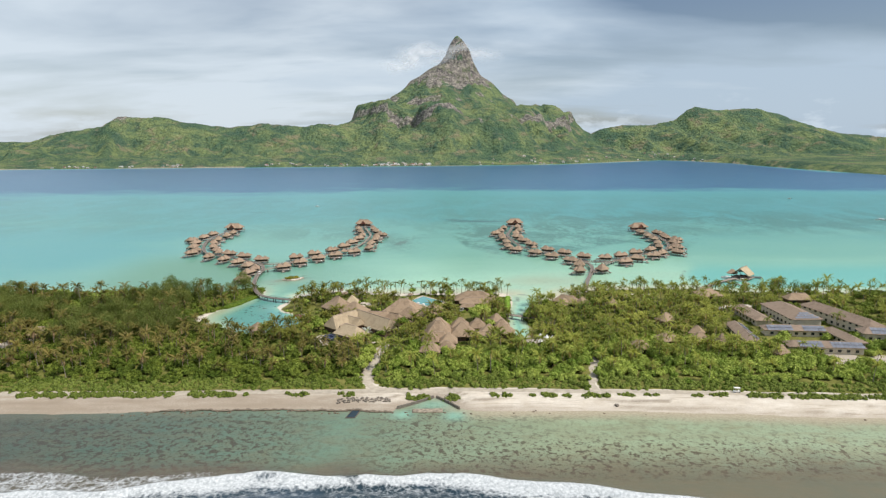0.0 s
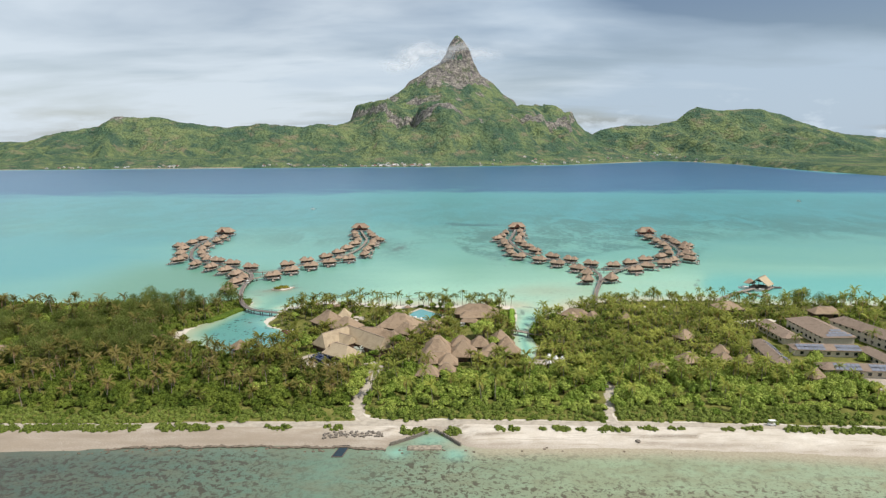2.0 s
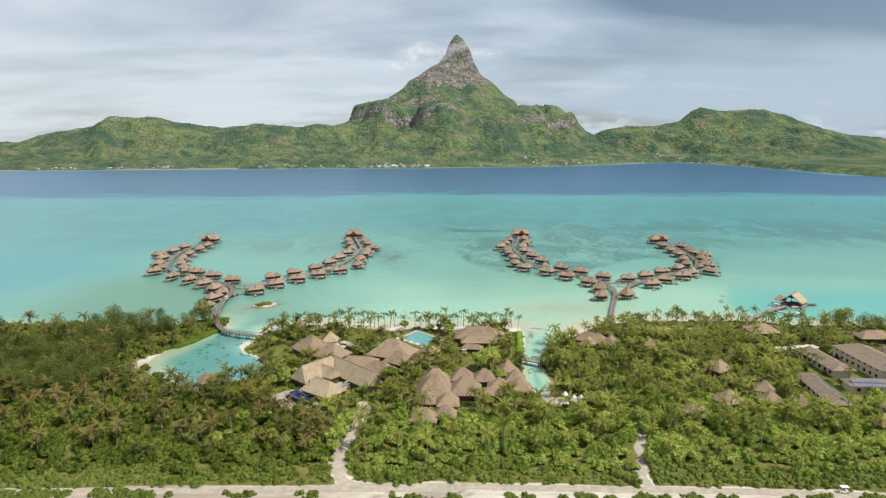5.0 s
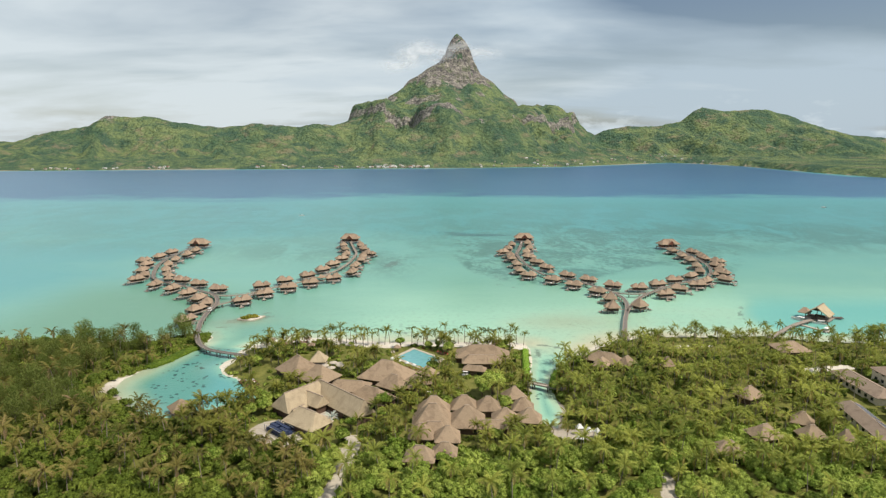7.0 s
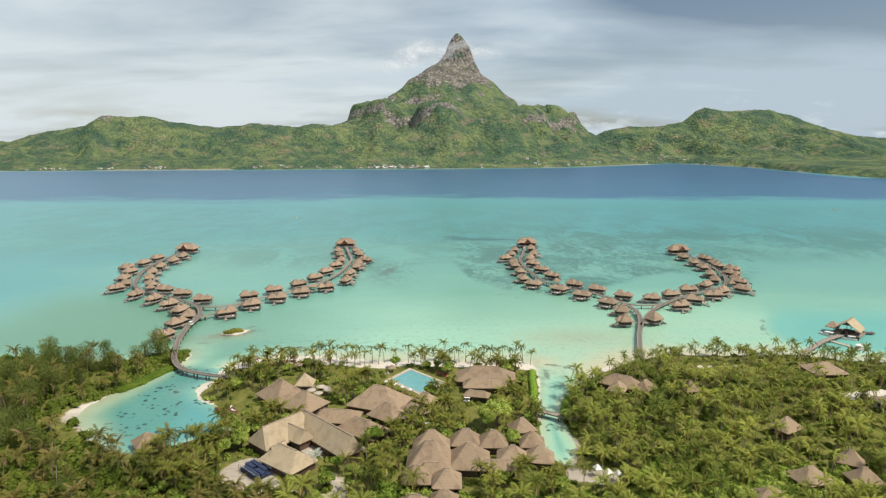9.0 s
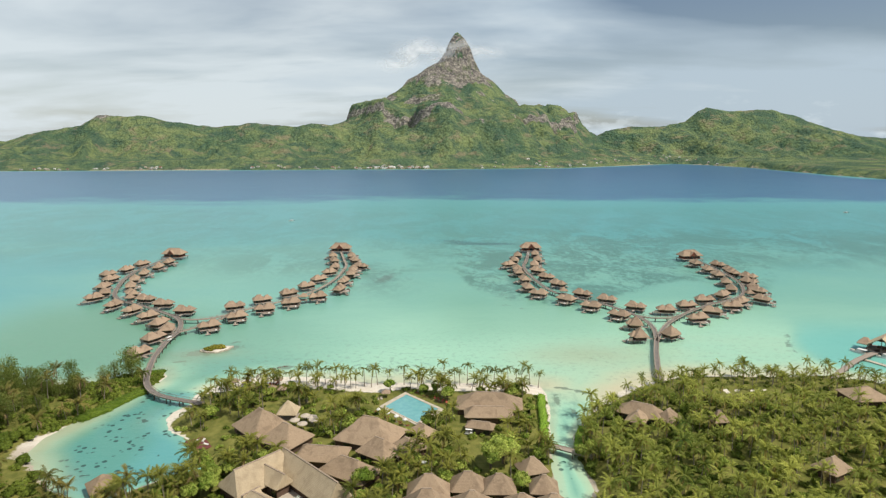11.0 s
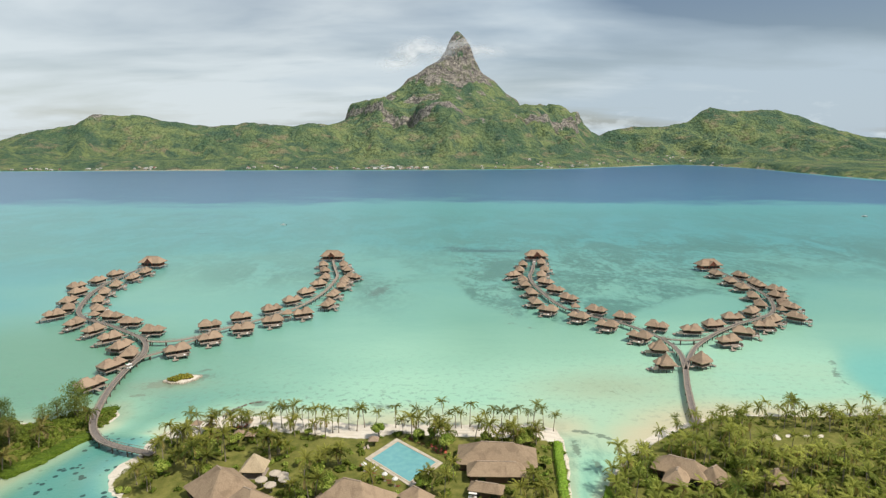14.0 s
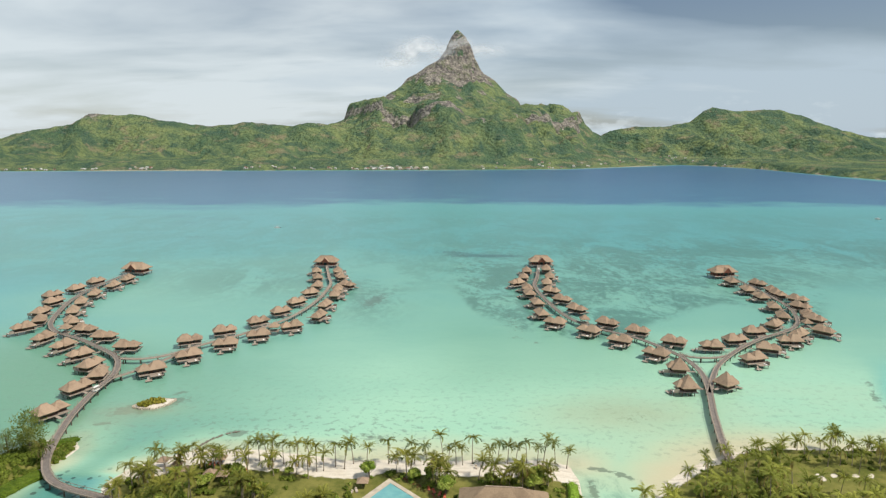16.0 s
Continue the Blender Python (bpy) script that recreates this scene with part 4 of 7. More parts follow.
def crest_rock(x, y):
    """Bare knobs and dry brown patches along the western crest and the eastern tops."""
    out = 0.62 * np.exp(-((x + 1385) / 55) ** 2 - ((y - 2730) / 70) ** 2) + 0.4 * np.exp(-((x + 1290) / 60) ** 2 - ((y - 2740) / 50) ** 2)
    out += 0.55 * smooth(0.05, 0.35, wave_noise(x, y, 70, 79, 3)) * np.exp(-((y - 2745) / 45) ** 2) * smooth(-1250, -1150, x) * smooth(-380, -470, x)
    return out + 0.5 * np.exp(-((x - 1180) / 40) ** 2 - ((y - 3140) / 45) ** 2)


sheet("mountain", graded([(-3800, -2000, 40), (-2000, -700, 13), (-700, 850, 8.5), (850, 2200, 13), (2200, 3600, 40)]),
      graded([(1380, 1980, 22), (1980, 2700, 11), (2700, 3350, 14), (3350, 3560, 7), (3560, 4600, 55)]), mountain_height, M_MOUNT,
      {"rock": lambda x, y: np.maximum(massif(x, y)[1], crest_rock(x, y)),
       "shore": lambda x, y: smooth(16, 4, y - shore_line(x)) * 0.9 * smooth(-0.35, 0.0, wave_noise(x, y, 90, 71, 3))},
      "steep green volcanic island with bare basalt cliffs and a peak")


def track(name, pts, width, mat, label, lift=0.06):
    g, line = Geo(), along(pts, 2.0)
    for i, (x, y, wx, wy) in enumerate(line):
        for k in (-1, -0.4, 0.4, 1):
            w = width / 2 * k * (1 + 0.12 * noise.noise((x * 0.3, y * 0.3, k)))
            px, py = x - wy * w, y + wx * w
            g.v.append((px, py, ground_z(px, py) + lift + (0.03 if abs(k) < 0.5 else -0.03)))
    g.f = [(4 * i + k, 4 * i + 4 + k, 4 * i + 5 + k, 4 * i + 1 + k)[::-1] for i in range(len(line) - 1) for k in range(3)]
    return tagged(part(name, g, mat, None, smooth=True), label, "path", kind="structure")


track("road", TRACKS["beach"][0], 3.2, M_TRACK, "pale sandy track running along the ocean beach")
track("path", TRACKS["lobby"][0], 3.2, M_TRACK, "pale sandy drive winding from the beach to the lobby")
track("path", TRACKS["fork"][0], 2.6, M_TRACK, "pale sandy fork of the drive to the racks")
track("path", TRACKS["garden"][0], 2.6, M_TRACK, "narrow pale sandy track into the palm grove")


# ---------------------------------------------------------------- boardwalks
BOARD_Z = 2.3
WALK_LEFT = [(-92, 373), (-98.5, 375.2), (-106, 377.9), (-113, 381.8), (-119.3, 388.6), (-124, 397), (-127.4, 406), (-130, 414), (-133.2, 425), (-136, 439), (-137.6, 451), (-138.2, 462), (-140.8, 472),
             (-145.6, 482), (-152, 490), (-163.5, 499.5), (-177, 510), (-189.5, 518), (-200, 525), (-208.5, 535), (-215, 548), (-222, 567), (-227, 583), (-231, 604), (-232, 622), (-232, 640), (-231, 662)]
WALK_MIDLEFT = [(-147, 485), (-141, 484), (-136, 484.3), (-130, 486.8), (-124.5, 492), (-120, 499), (-113.5, 508), (-102.5, 521), (-90.5, 541), (-84.8, 555), (-80.6, 572), (-78, 592), (-77.2, 615), (-78, 634), (-83, 655), (-92, 694)]
WALK_SPUR = [(-137.5, 461), (-134, 466), (-130, 472.5), (-126, 481), (-122, 491)]
WALK_RIGHT = [(89, 395), (90, 401), (92.2, 410.3), (95, 420), (98.2, 431), (104, 448.5), (108, 463), (109.8, 475), (109.4, 485), (106.8, 495.5), (99.6, 511.5), (93, 521), (82, 531.5), (72.3, 545), (68, 556), (64.6, 572),
              (62, 593), (60.2, 614), (60.8, 634), (65.5, 655), (73, 698)]
WALK_FAR = [(104.3, 449), (111.3, 463.3), (119, 477), (127, 487.6), (140.4, 502.3), (157.5, 517.4), (171.2, 526.5), (182.5, 534.8), (190, 543.5), (195, 553), (201, 569), (204.5, 585), (205.5, 602), (206, 622), (206, 640), (204.5, 664)]
WALK_CROSS = [(108.7, 494), (113, 490), (122, 489), (131, 492.2)]
PIER = [(160, 398), (167, 406), (176, 414.5), (188, 425), (202, 434.5), (206, 438)]


def boardwalk(pts, width, label, z=BOARD_Z, rails=True, paved=True, piles=True):
    """A timber walkway on piles: deck, paved strip, edge beams, handrails and each pile bent."""
    line = along(pts, 1.5)
    top = empty("boardwalk", label, "boardwalk")

    def ribbon(lo, hi, z0, z1):
        g = Geo()
        for x, y, wx, wy in line:
            g.v += [(x - wy * lo, y + wx * lo, z0), (x - wy * hi, y + wx * hi, z0), (x - wy * hi, y + wx * hi, z1), (x - wy * lo, y + wx * lo, z1)]
        n = len(line)
        g.f = [(4 * i + k, 4 * i + (k + 1) % 4, 4 * i + 4 + (k + 1) % 4, 4 * i + 4 + k) for i in range(n - 1) for k in range(4)] + [(0, 3, 2, 1), (4 * n - 4, 4 * n - 3, 4 * n - 2, 4 * n - 1)]
        return g

    h = width / 2
    part("deck", ribbon(-h, h, z - 0.22, z), M_DECK, top)
    if paved:
        part("paving", ribbon(-h * 0.68, h * 0.68, z + 0.004, z + 0.03), M_PATH, top, "dark grey cart lane")
    for side in (-1, 1):
        part("edge_beam", ribbon(side * h - 0.12, side * h + 0.12, z - 0.3, z + 0.12), M_DECK, top)
        if rails:
            part("handrail", ribbon(side * h - 0.05, side * h + 0.05, z + 0.92, z + 1.0), M_DECK, top)
            g = Geo()
            for x, y, wx, wy in line[::2]:
                g.box(x - wy * h * side, y + wx * h * side, z, 0.09, 0.09, 0.95)
            tagged(part("balustrade", g, M_DECK, top), kind="stuff")
    if piles:
        for x, y, wx, wy in line[2::4]:
            rz = math.degrees(math.atan2(wy, wx))
            for side in (-1, 1):
                part("pile", Geo().box(x - wy * h * 0.8 * side, y + wx * h * 0.8 * side, -2.0, 0.34, 0.34, 2.0 + z - 0.35, rz), M_PILE, top)
            part("cross_beam", Geo().box(x, y, z - 0.5, 0.3, width * 0.95, 0.24, rz), M_PILE, top)
    return top


boardwalk(WALK_LEFT, 2.3, "curving timber boardwalk on piles across the lagoon")
boardwalk(WALK_MIDLEFT, 1.7, "narrow timber boardwalk linking the overwater villas", paved=False)
boardwalk(WALK_SPUR, 1.4, "short timber spur between two boardwalks", paved=False)
boardwalk(WALK_RIGHT, 2.2, "long timber boardwalk on piles leading to villas")
boardwalk(WALK_FAR, 1.9, "timber boardwalk curving between rows of villas")
boardwalk(WALK_CROSS, 1.4, "short timber boardwalk closing a loop", paved=False)
boardwalk(PIER, 2.4, "timber arrival pier with moored boats", z=1.5, rails=False, paved=False)
boardwalk([(33, 342), (38, 339), (43, 336), (47, 334)], 2.6, "small brown timber footbridge over the creek", z=2.2, paved=False)


# ---------------------------------------------------------------- overwater villas
def villa(kind):
    """An overwater villa with +y to the open lagoon. kind: 'wide' along x, 'deep' along y, 'tall' under a steep pyramid."""
    top = empty("overwater_villa", "overwater villa on stilts with a brown thatched double hip roof", "villa", "overwater villas")
    W, D = {"wide": (10.6, 6.2), "deep": (6.6, 9.4), "tall": (6.4, 6.2)}[kind]
    fz = 2.0
    part("floor_deck", Geo().box(0, 0.3, fz - 0.25, W, D + 0.9, 0.25, bev=0.05), M_DECK, top)
    if kind == "wide":
        mods = [(-2.1, 0.0, 6.7, 6.2, 2.75, 2.0, 0), (2.9, 0.35, 5.2, 5.2, 2.2, 1.0, 0)]
    elif kind == "deep":
        mods = [(0, -1.5, 6.6, 6.2, 2.75, 1.8, 90), (0.35, 2.5, 5.3, 5.1, 2.15, 1.0, 90)]
    else:
        mods = [(0, -0.4, 6.9, 6.7, 4.3, 0.5, 0), (0.5, 2.4, 3.8, 3.6, 2.3, 0.6, 90)]
    for i, (x, y, w, d, rise, ridge, rz) in enumerate(mods):
        part("thatch_roof", Geo().hip(x, y, fz + 1.75, w + 0.9, d + 0.9, rise, ridge, 0.3, rz), M_THATCH, top)
        part("ridge_cap", Geo().box(x, y, fz + 1.70 + rise, (ridge + 0.5) if not rz else 0.42, 0.42 if not rz else ridge + 0.5, 0.18, bev=0.06), M_RIDGE, top)
        w2, d2 = (w, d) if not rz else (d, w)
        part("wall", Geo().box(x, y, fz, w2 - 1.6, d2 - 1.6, 1.8), M_WALL_DARK, top, "red-brown timber wall")
        for k in (-1, 1):
            part("window", Geo().box(x + k * (w2 * 0.19), y + d2 / 2 - 0.79, fz + 0.3, 1.3, 0.08, 1.25), M_GLASS_DARK, top, "dark glazed opening")
            part("window", Geo().box(x + k * (w2 * 0.19), y - d2 / 2 + 0.79, fz + 0.4, 1.0, 0.08, 1.0), M_GLASS_DARK, top, "dark glazed opening")
    oy = D / 2 + 1.9
    part("sun_deck", Geo().box(-W * 0.12, oy, fz - 0.4, W * 0.5, 2.6, 0.18, bev=0.03), M_DECK, top)
    part("swim_platform", Geo().box(W * 0.2, oy + 1.7, 0.45, 2.7, 1.7, 0.16, bev=0.03), M_DECK, top, "pale low swimming platform")
    q = W * 0.2
    part("stairs", Geo().add([(q + a * 0.45, oy + b, c - e) for e in (0, 0.25) for a, b, c in ((-1, 0.3, fz - 0.3), (1, 0.3, fz - 0.3), (1, 1.2, 0.6), (-1, 1.2, 0.6))],
                             [(0, 1, 2, 3), (7, 6, 5, 4), (0, 4, 5, 1), (1, 5, 6, 2), (2, 6, 7, 3), (3, 7, 4, 0)]), M_DECK, top)
    part("gangway", Geo().box(0, -D / 2 - 2.0, fz - 0.2, 1.2, 4.0, 0.18), M_DECK, top)
    part("privacy_screen", Geo().box(-W * 0.36, oy, fz - 0.22, 0.12, 2.2, 1.3), M_DECK, top)
    part("lounger", Geo().box(-W * 0.2, oy + 0.3, fz - 0.22, 0.7, 1.7, 0.3, bev=0.05), M_WHITE, top, "white sun lounger")
    for a in (-0.42, 0, 0.42):
        for b in (-0.40, 0.0, 0.42):
            part("stilt", Geo().tube([(a * W, b * D + 0.2, -2.0), (a * W, b * D + 0.2, fz - 0.25)], [0.17, 0.14], 6), M_PILE, top)
    for a in (-0.30, 0.08):
        part("stilt", Geo().tube([(a * W, oy + 1.0, -2.0), (a * W, oy + 1.0, fz - 0.4)], [0.14, 0.12], 6), M_PILE, top)
    return top


def pavilion(x, y, rz):
    """A large end-of-pier pavilion with a gabled porch on its -y side."""
    top = empty("overwater_pavilion", "large thatched pavilion on stilts with a gabled red timber porch", "pavilion", "pier-end pavilions", pose(x, y, 0, 0, 0, rz))
    fz = 2.3
    part("floor_deck", Geo().box(0, 0, fz - 0.3, 19, 12, 0.3, bev=0.05), M_DECK, top)
    part("wall", Geo().box(0, 0.3, fz, 14.2, 8.2, 2.7), M_RED_TIMBER, top, "red-brown timber wall")
    part("thatch_roof", Geo().hip(0, 0.3, fz + 2.6, 19, 12, 4.2, 9.5, 0.36), M_THATCH, top)
    part("ridge_cap", Geo().box(0, 0.3, fz + 6.7, 10, 0.6, 0.26, bev=0.08), M_RIDGE, top)
    part("porch_gable", Geo().add([(-3.2, -6.4, fz + 2.5), (3.2, -6.4, fz + 2.5), (0, -6.4, fz + 5.9), (-3.2, -1.0, fz + 2.5), (3.2, -1.0, fz + 2.5), (0, -1.0, fz + 5.9)],
                                  [(0, 1, 2), (3, 5, 4), (0, 2, 5, 3), (1, 4, 5, 2), (0, 3, 4, 1)]), M_THATCH, top)
    g = Geo()
    for s in (-1, 1):
        g.add([(s * 3.5, -6.75, fz + 2.35), (s * 3.5, -6.4, fz + 2.35), (0, -6.4, fz + 6.15), (0, -6.75, fz + 6.15), (s * 3.0, -6.75, fz + 2.35), (s * 3.0, -6.4, fz + 2.35), (0, -6.4, fz + 5.6), (0, -6.75, fz + 5.6)],
              [(0, 3, 2, 1), (4, 5, 6, 7), (0, 4, 7, 3), (1, 2, 6, 5), (0, 1, 5, 4)])
    part("bargeboard", g, M_RED_TIMBER, top, "red timber bargeboards")
    part("gable_panel", Geo().add([(-2.6, -6.46, fz + 2.55), (2.6, -6.46, fz + 2.55), (0, -6.46, fz + 5.3), (-2.6, -6.41, fz + 2.55), (2.6, -6.41, fz + 2.55), (0, -6.41, fz + 5.3)],
                                  [(0, 1, 2), (5, 4, 3), (0, 3, 4, 1), (1, 4, 5, 2), (2, 5, 3, 0)]), M_RED_TIMBER, top)
    # dark panel on the wall, the doorway's inner shade put in as colour
    part("doorway", Geo().box(0, -4.06, fz, 2.4, 0.12, 2.2), M_GLASS_DARK, top, "dark panel standing in for the shaded doorway")
    for k in (-5.5, -3.3, 3.3, 5.5):
        part("window", Geo().box(k, -4.0, fz + 0.6, 1.3, 0.1, 1.4), M_GLASS_DARK, top, "dark window")
    for a in (-8.6, -4.3, 0, 4.3, 8.6):
        for b in (-5, 5):
            part("stilt", Geo().tube([(a, b, -2), (a, b, fz - 0.3)], [0.24, 0.2], 6), M_PILE, top)
    return top


def nearest(line, x, y):
    return min(line, key=lambda p: (p[0] - x) ** 2 + (p[1] - y) ** 2)


VILLAS_A = [(-220.8, 641.3), (-220.5, 621.5), (-220.5, 599.0), (-217.4, 578.8), (-210.4, 558.6), (-199.6, 538.7), (-184.2, 524.9, -15), (-168.4, 513.7, -7), (-149.8,
            499.1, 0), (-237.8, 633.7, 59), (-239.4, 613.2, 70), (-244.2, 595.6, 59), (-234.1, 580.2, 69), (-227.3, 557.9, 79), (-217.0, 542.9), (-217.8, 527.7, 54),
            (-197.0, 511.1, 78), (-180.4, 499.7, 70), (-165.4, 487.6, 57), (-153.1, 474.5, 74), (-143.2, 464.7), (-144.4, 449.2, 62), (-141.8, 427.6, 53), (-124.8, 469.7,
            29)]
VILLAS_B = [(-116.1, 487.4, 28), (-104.9, 503.6, 15), (-93.3, 517.6, 24), (-80.2, 532.5, 28), (-70.0, 551.6), (-70.9, 575.0), (-69.3, 599.1), (-70.0, 613.9), (-65.6,
            626.4, -43), (-74.1, 650.9), (-79.3, 669.7), (-124.0, 508.5, 24), (-112.3, 524.0, 27), (-99.9, 540.7, 33), (-92.8, 560.7, 40), (-88.6, 581.6, 41), (-85.6,
            604.0, 38), (-85.2, 624.9), (-90.0, 649.3), (-94.9, 670.8)]
VILLAS_C = [(60.7, 674.2), (55.6, 652.2), (48.9, 634.1, 33), (54.1, 620.8), (53.6, 605.2), (55.2, 582.4), (54.4, 558.6), (59.2, 541.5, -30), (74.1, 527.2, -45), (85.8,
            511.5, -34), (97.4, 492.6, -39), (75.8, 680.3), (74.2, 654.0), (69.1, 634.5), (68.5, 611.5, -48), (71.6, 589.8, -42), (76.2, 568.2, -48), (86.9, 540.6, -41),
            (99.0, 526.7, -38), (111.6, 509.7, -34)]
VILLAS_D = [(197.3, 641.3), (197.3, 617.4), (196.9, 598.8), (193.3, 575.3), (188.1, 555.3), (175.4, 538.9), (158.9, 526.2, 1), (143.0, 512.9, 9), (127.6, 503.3, -2),
            (212.4, 634.5, -64), (212.5, 614.4), (211.4, 605.1), (216.5, 592.2, -53), (209.0, 575.6, -60), (202.9, 557.9), (202.9, 549.5, -64), (194.6, 527.9, -50),
            (178.4, 521.7), (169.1, 512.1, -7), (152.5, 500.2, -27), (138.8, 486.4, 19)]
kinds = {k: villa(k) for k in ("wide", "deep", "tall")}
first = dict(kinds)
walk_lines = [along(w, 1.5) for w in (WALK_LEFT, WALK_MIDLEFT, WALK_SPUR, WALK_RIGHT, WALK_FAR, WALK_CROSS)]
all_walks = sum(walk_lines, [])


def place_villa(shape, x, y, turn):
    m = pose(x, y, 0, 0, 0, turn)
    if first.get(shape):
        first.pop(shape).matrix_basis = m
    else:
        copy_thing(kinds[shape], m)


for vx, vy, *given in VILLAS_A + VILLAS_B + VILLAS_C + VILLAS_D:
    qx, qy, wx, wy = nearest(all_walks, vx, vy)
    out_angle = math.degrees(math.atan2(vy - qy, vx - qx))
    head = given[0] if given else math.degrees(math.atan2(wy, wx))
    gap = math.hypot(vx - qx, vy - qy)
    if gap < 5.6:
        vx, vy = vx + (vx - qx) / max(gap, 0.1) * (5.6 - gap), vy + (vy - qy) / max(gap, 0.1) * (5.6 - gap)
    off = abs((head - out_angle + 90) % 180 - 90)
    shape = "deep" if off < 42 else "wide"
    turn = head - 90 if shape == "deep" else head
    if math.cos(radians(turn + 90 - out_angle)) < 0:
        turn += 180
    place_villa(shape, vx, vy, turn + 4 * math.sin(vx * 3 + vy))
for vx, vy, turn in ((100.6, 473.5, 80), (96.6, 453, 95), (113.9, 456.5, -60)):
    place_villa("tall", vx, vy, turn)
for px, py, pr in ((-229, 672, -8), (-93.5, 701, 0), (75.5, 705.5, 0), (203, 668, 10)):
    pavilion(px, py, pr)


def shelter(x, y, z, size, rise, mat, label, rz=0.0, post_h=2.3, category="hut"):
    """An open thatched shelter: four posts and a pyramid roof."""
    top = empty("thatched_shelter", label, category, "thatched shelters", pose(x, y, z, 0, 0, rz))
    part("thatch_roof", Geo().hip(0, 0, post_h, size, size, rise, 0.3, 0.25), mat, top)
    for a in (-1, 1):
        for b in (-1, 1):
            part("post", Geo().tube([(a * size * 0.36, b * size * 0.36, -0.3), (a * size * 0.36, b * size * 0.36, post_h + 0.2)], [0.11, 0.1], 6), M_PILE, top)
    part("floor", Geo().box(0, 0, -0.28, size * 0.9, size * 0.9, 0.3), M_DECK, top)
    return top


for hx, hy in ((-193.3, 523.5), (-87.8, 527.5), (75.5, 544), (192, 538.5)):
    s = shelter(hx, hy, BOARD_Z, 5.2, 2.2, M_THATCH, "small thatched shelter beside the boardwalk")
    for a in (-1.6, 1.6):
        part("stilt", Geo().tube([(a, 0, -4.2), (a, 0, -0.25)], [0.16, 0.14], 6), M_PILE, s)


# ---------------------------------------------------------------- plants
def frond_set(rng, count, length, droop, dead=0):
    """Feathered palm fronds from the origin: a triangle for each spray of leaflets; upswept fronds toned lighter, as if
    sunlit.
    """
    V, F, T = [], [], []
    for k in range(count):
        a = 2 * math.pi * (k * 0.381966) + rng.uniform(-0.2, 0.2)
        old = k < dead
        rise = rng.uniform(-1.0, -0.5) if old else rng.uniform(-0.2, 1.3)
        # tone follows rise: sunlit look on top, shaded look below; old fronds dry
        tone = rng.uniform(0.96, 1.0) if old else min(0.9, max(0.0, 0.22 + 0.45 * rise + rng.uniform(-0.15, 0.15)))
        L = length * rng.uniform(0.88, 1.2)
        n = 9
        ca, sa = math.cos(a), math.sin(a)
        pts, r, z, ang = [], 0.05, 0.0, rise
        for i in range(n + 1):
            pts.append((r, z))
            r, z = r + math.cos(ang) * L / n, z + math.sin(ang) * L / n
            ang -= droop * rng.uniform(0.8, 1.2) / n * (0.6 + 1.3 * i / n)
        for i in range(n):
            (r0, z0), (r1, z1) = pts[i], pts[i + 1]
            w = L * 0.165 * math.sin(math.pi * min(0.97, 0.16 + 0.80 * i / n)) ** 0.7
            rb, zb = r0 + 1.05 * (r1 - r0), z0 + 1.05 * (z1 - z0)
            for s in (-1, 1):
                b = len(V)
                rm, zm = r1 + w * 0.7, z0 - w * rng.uniform(0.1, 0.5)
                for rr, tt, zz in ((r0, 0.03 * s, z0), (rb, 0.03 * s, zb), (rm, s * w, zm)):
                    V.append((rr * ca - tt * sa, rr * sa + tt * ca, zz))
                    T.append(tone)
                F.append((b, b + 1, b + 2) if s > 0 else (b + 1, b, b + 2))
    return np.array(V), np.array(F), np.array(T)


def palm_trunk(rng, height, lean):
    g, a = Geo(), rng.uniform(0, 6.28)
    path = [(math.cos(a) * lean * (t ** 1.7), math.sin(a) * lean * (t ** 1.7), height * t - 0.2 * (1 - t)) for t in (0, 0.12, 0.35, 0.65, 1.0)]
    g.tube(path, [0.26, 0.17, 0.14, 0.125, 0.11], 6)
    return g, path[-1]


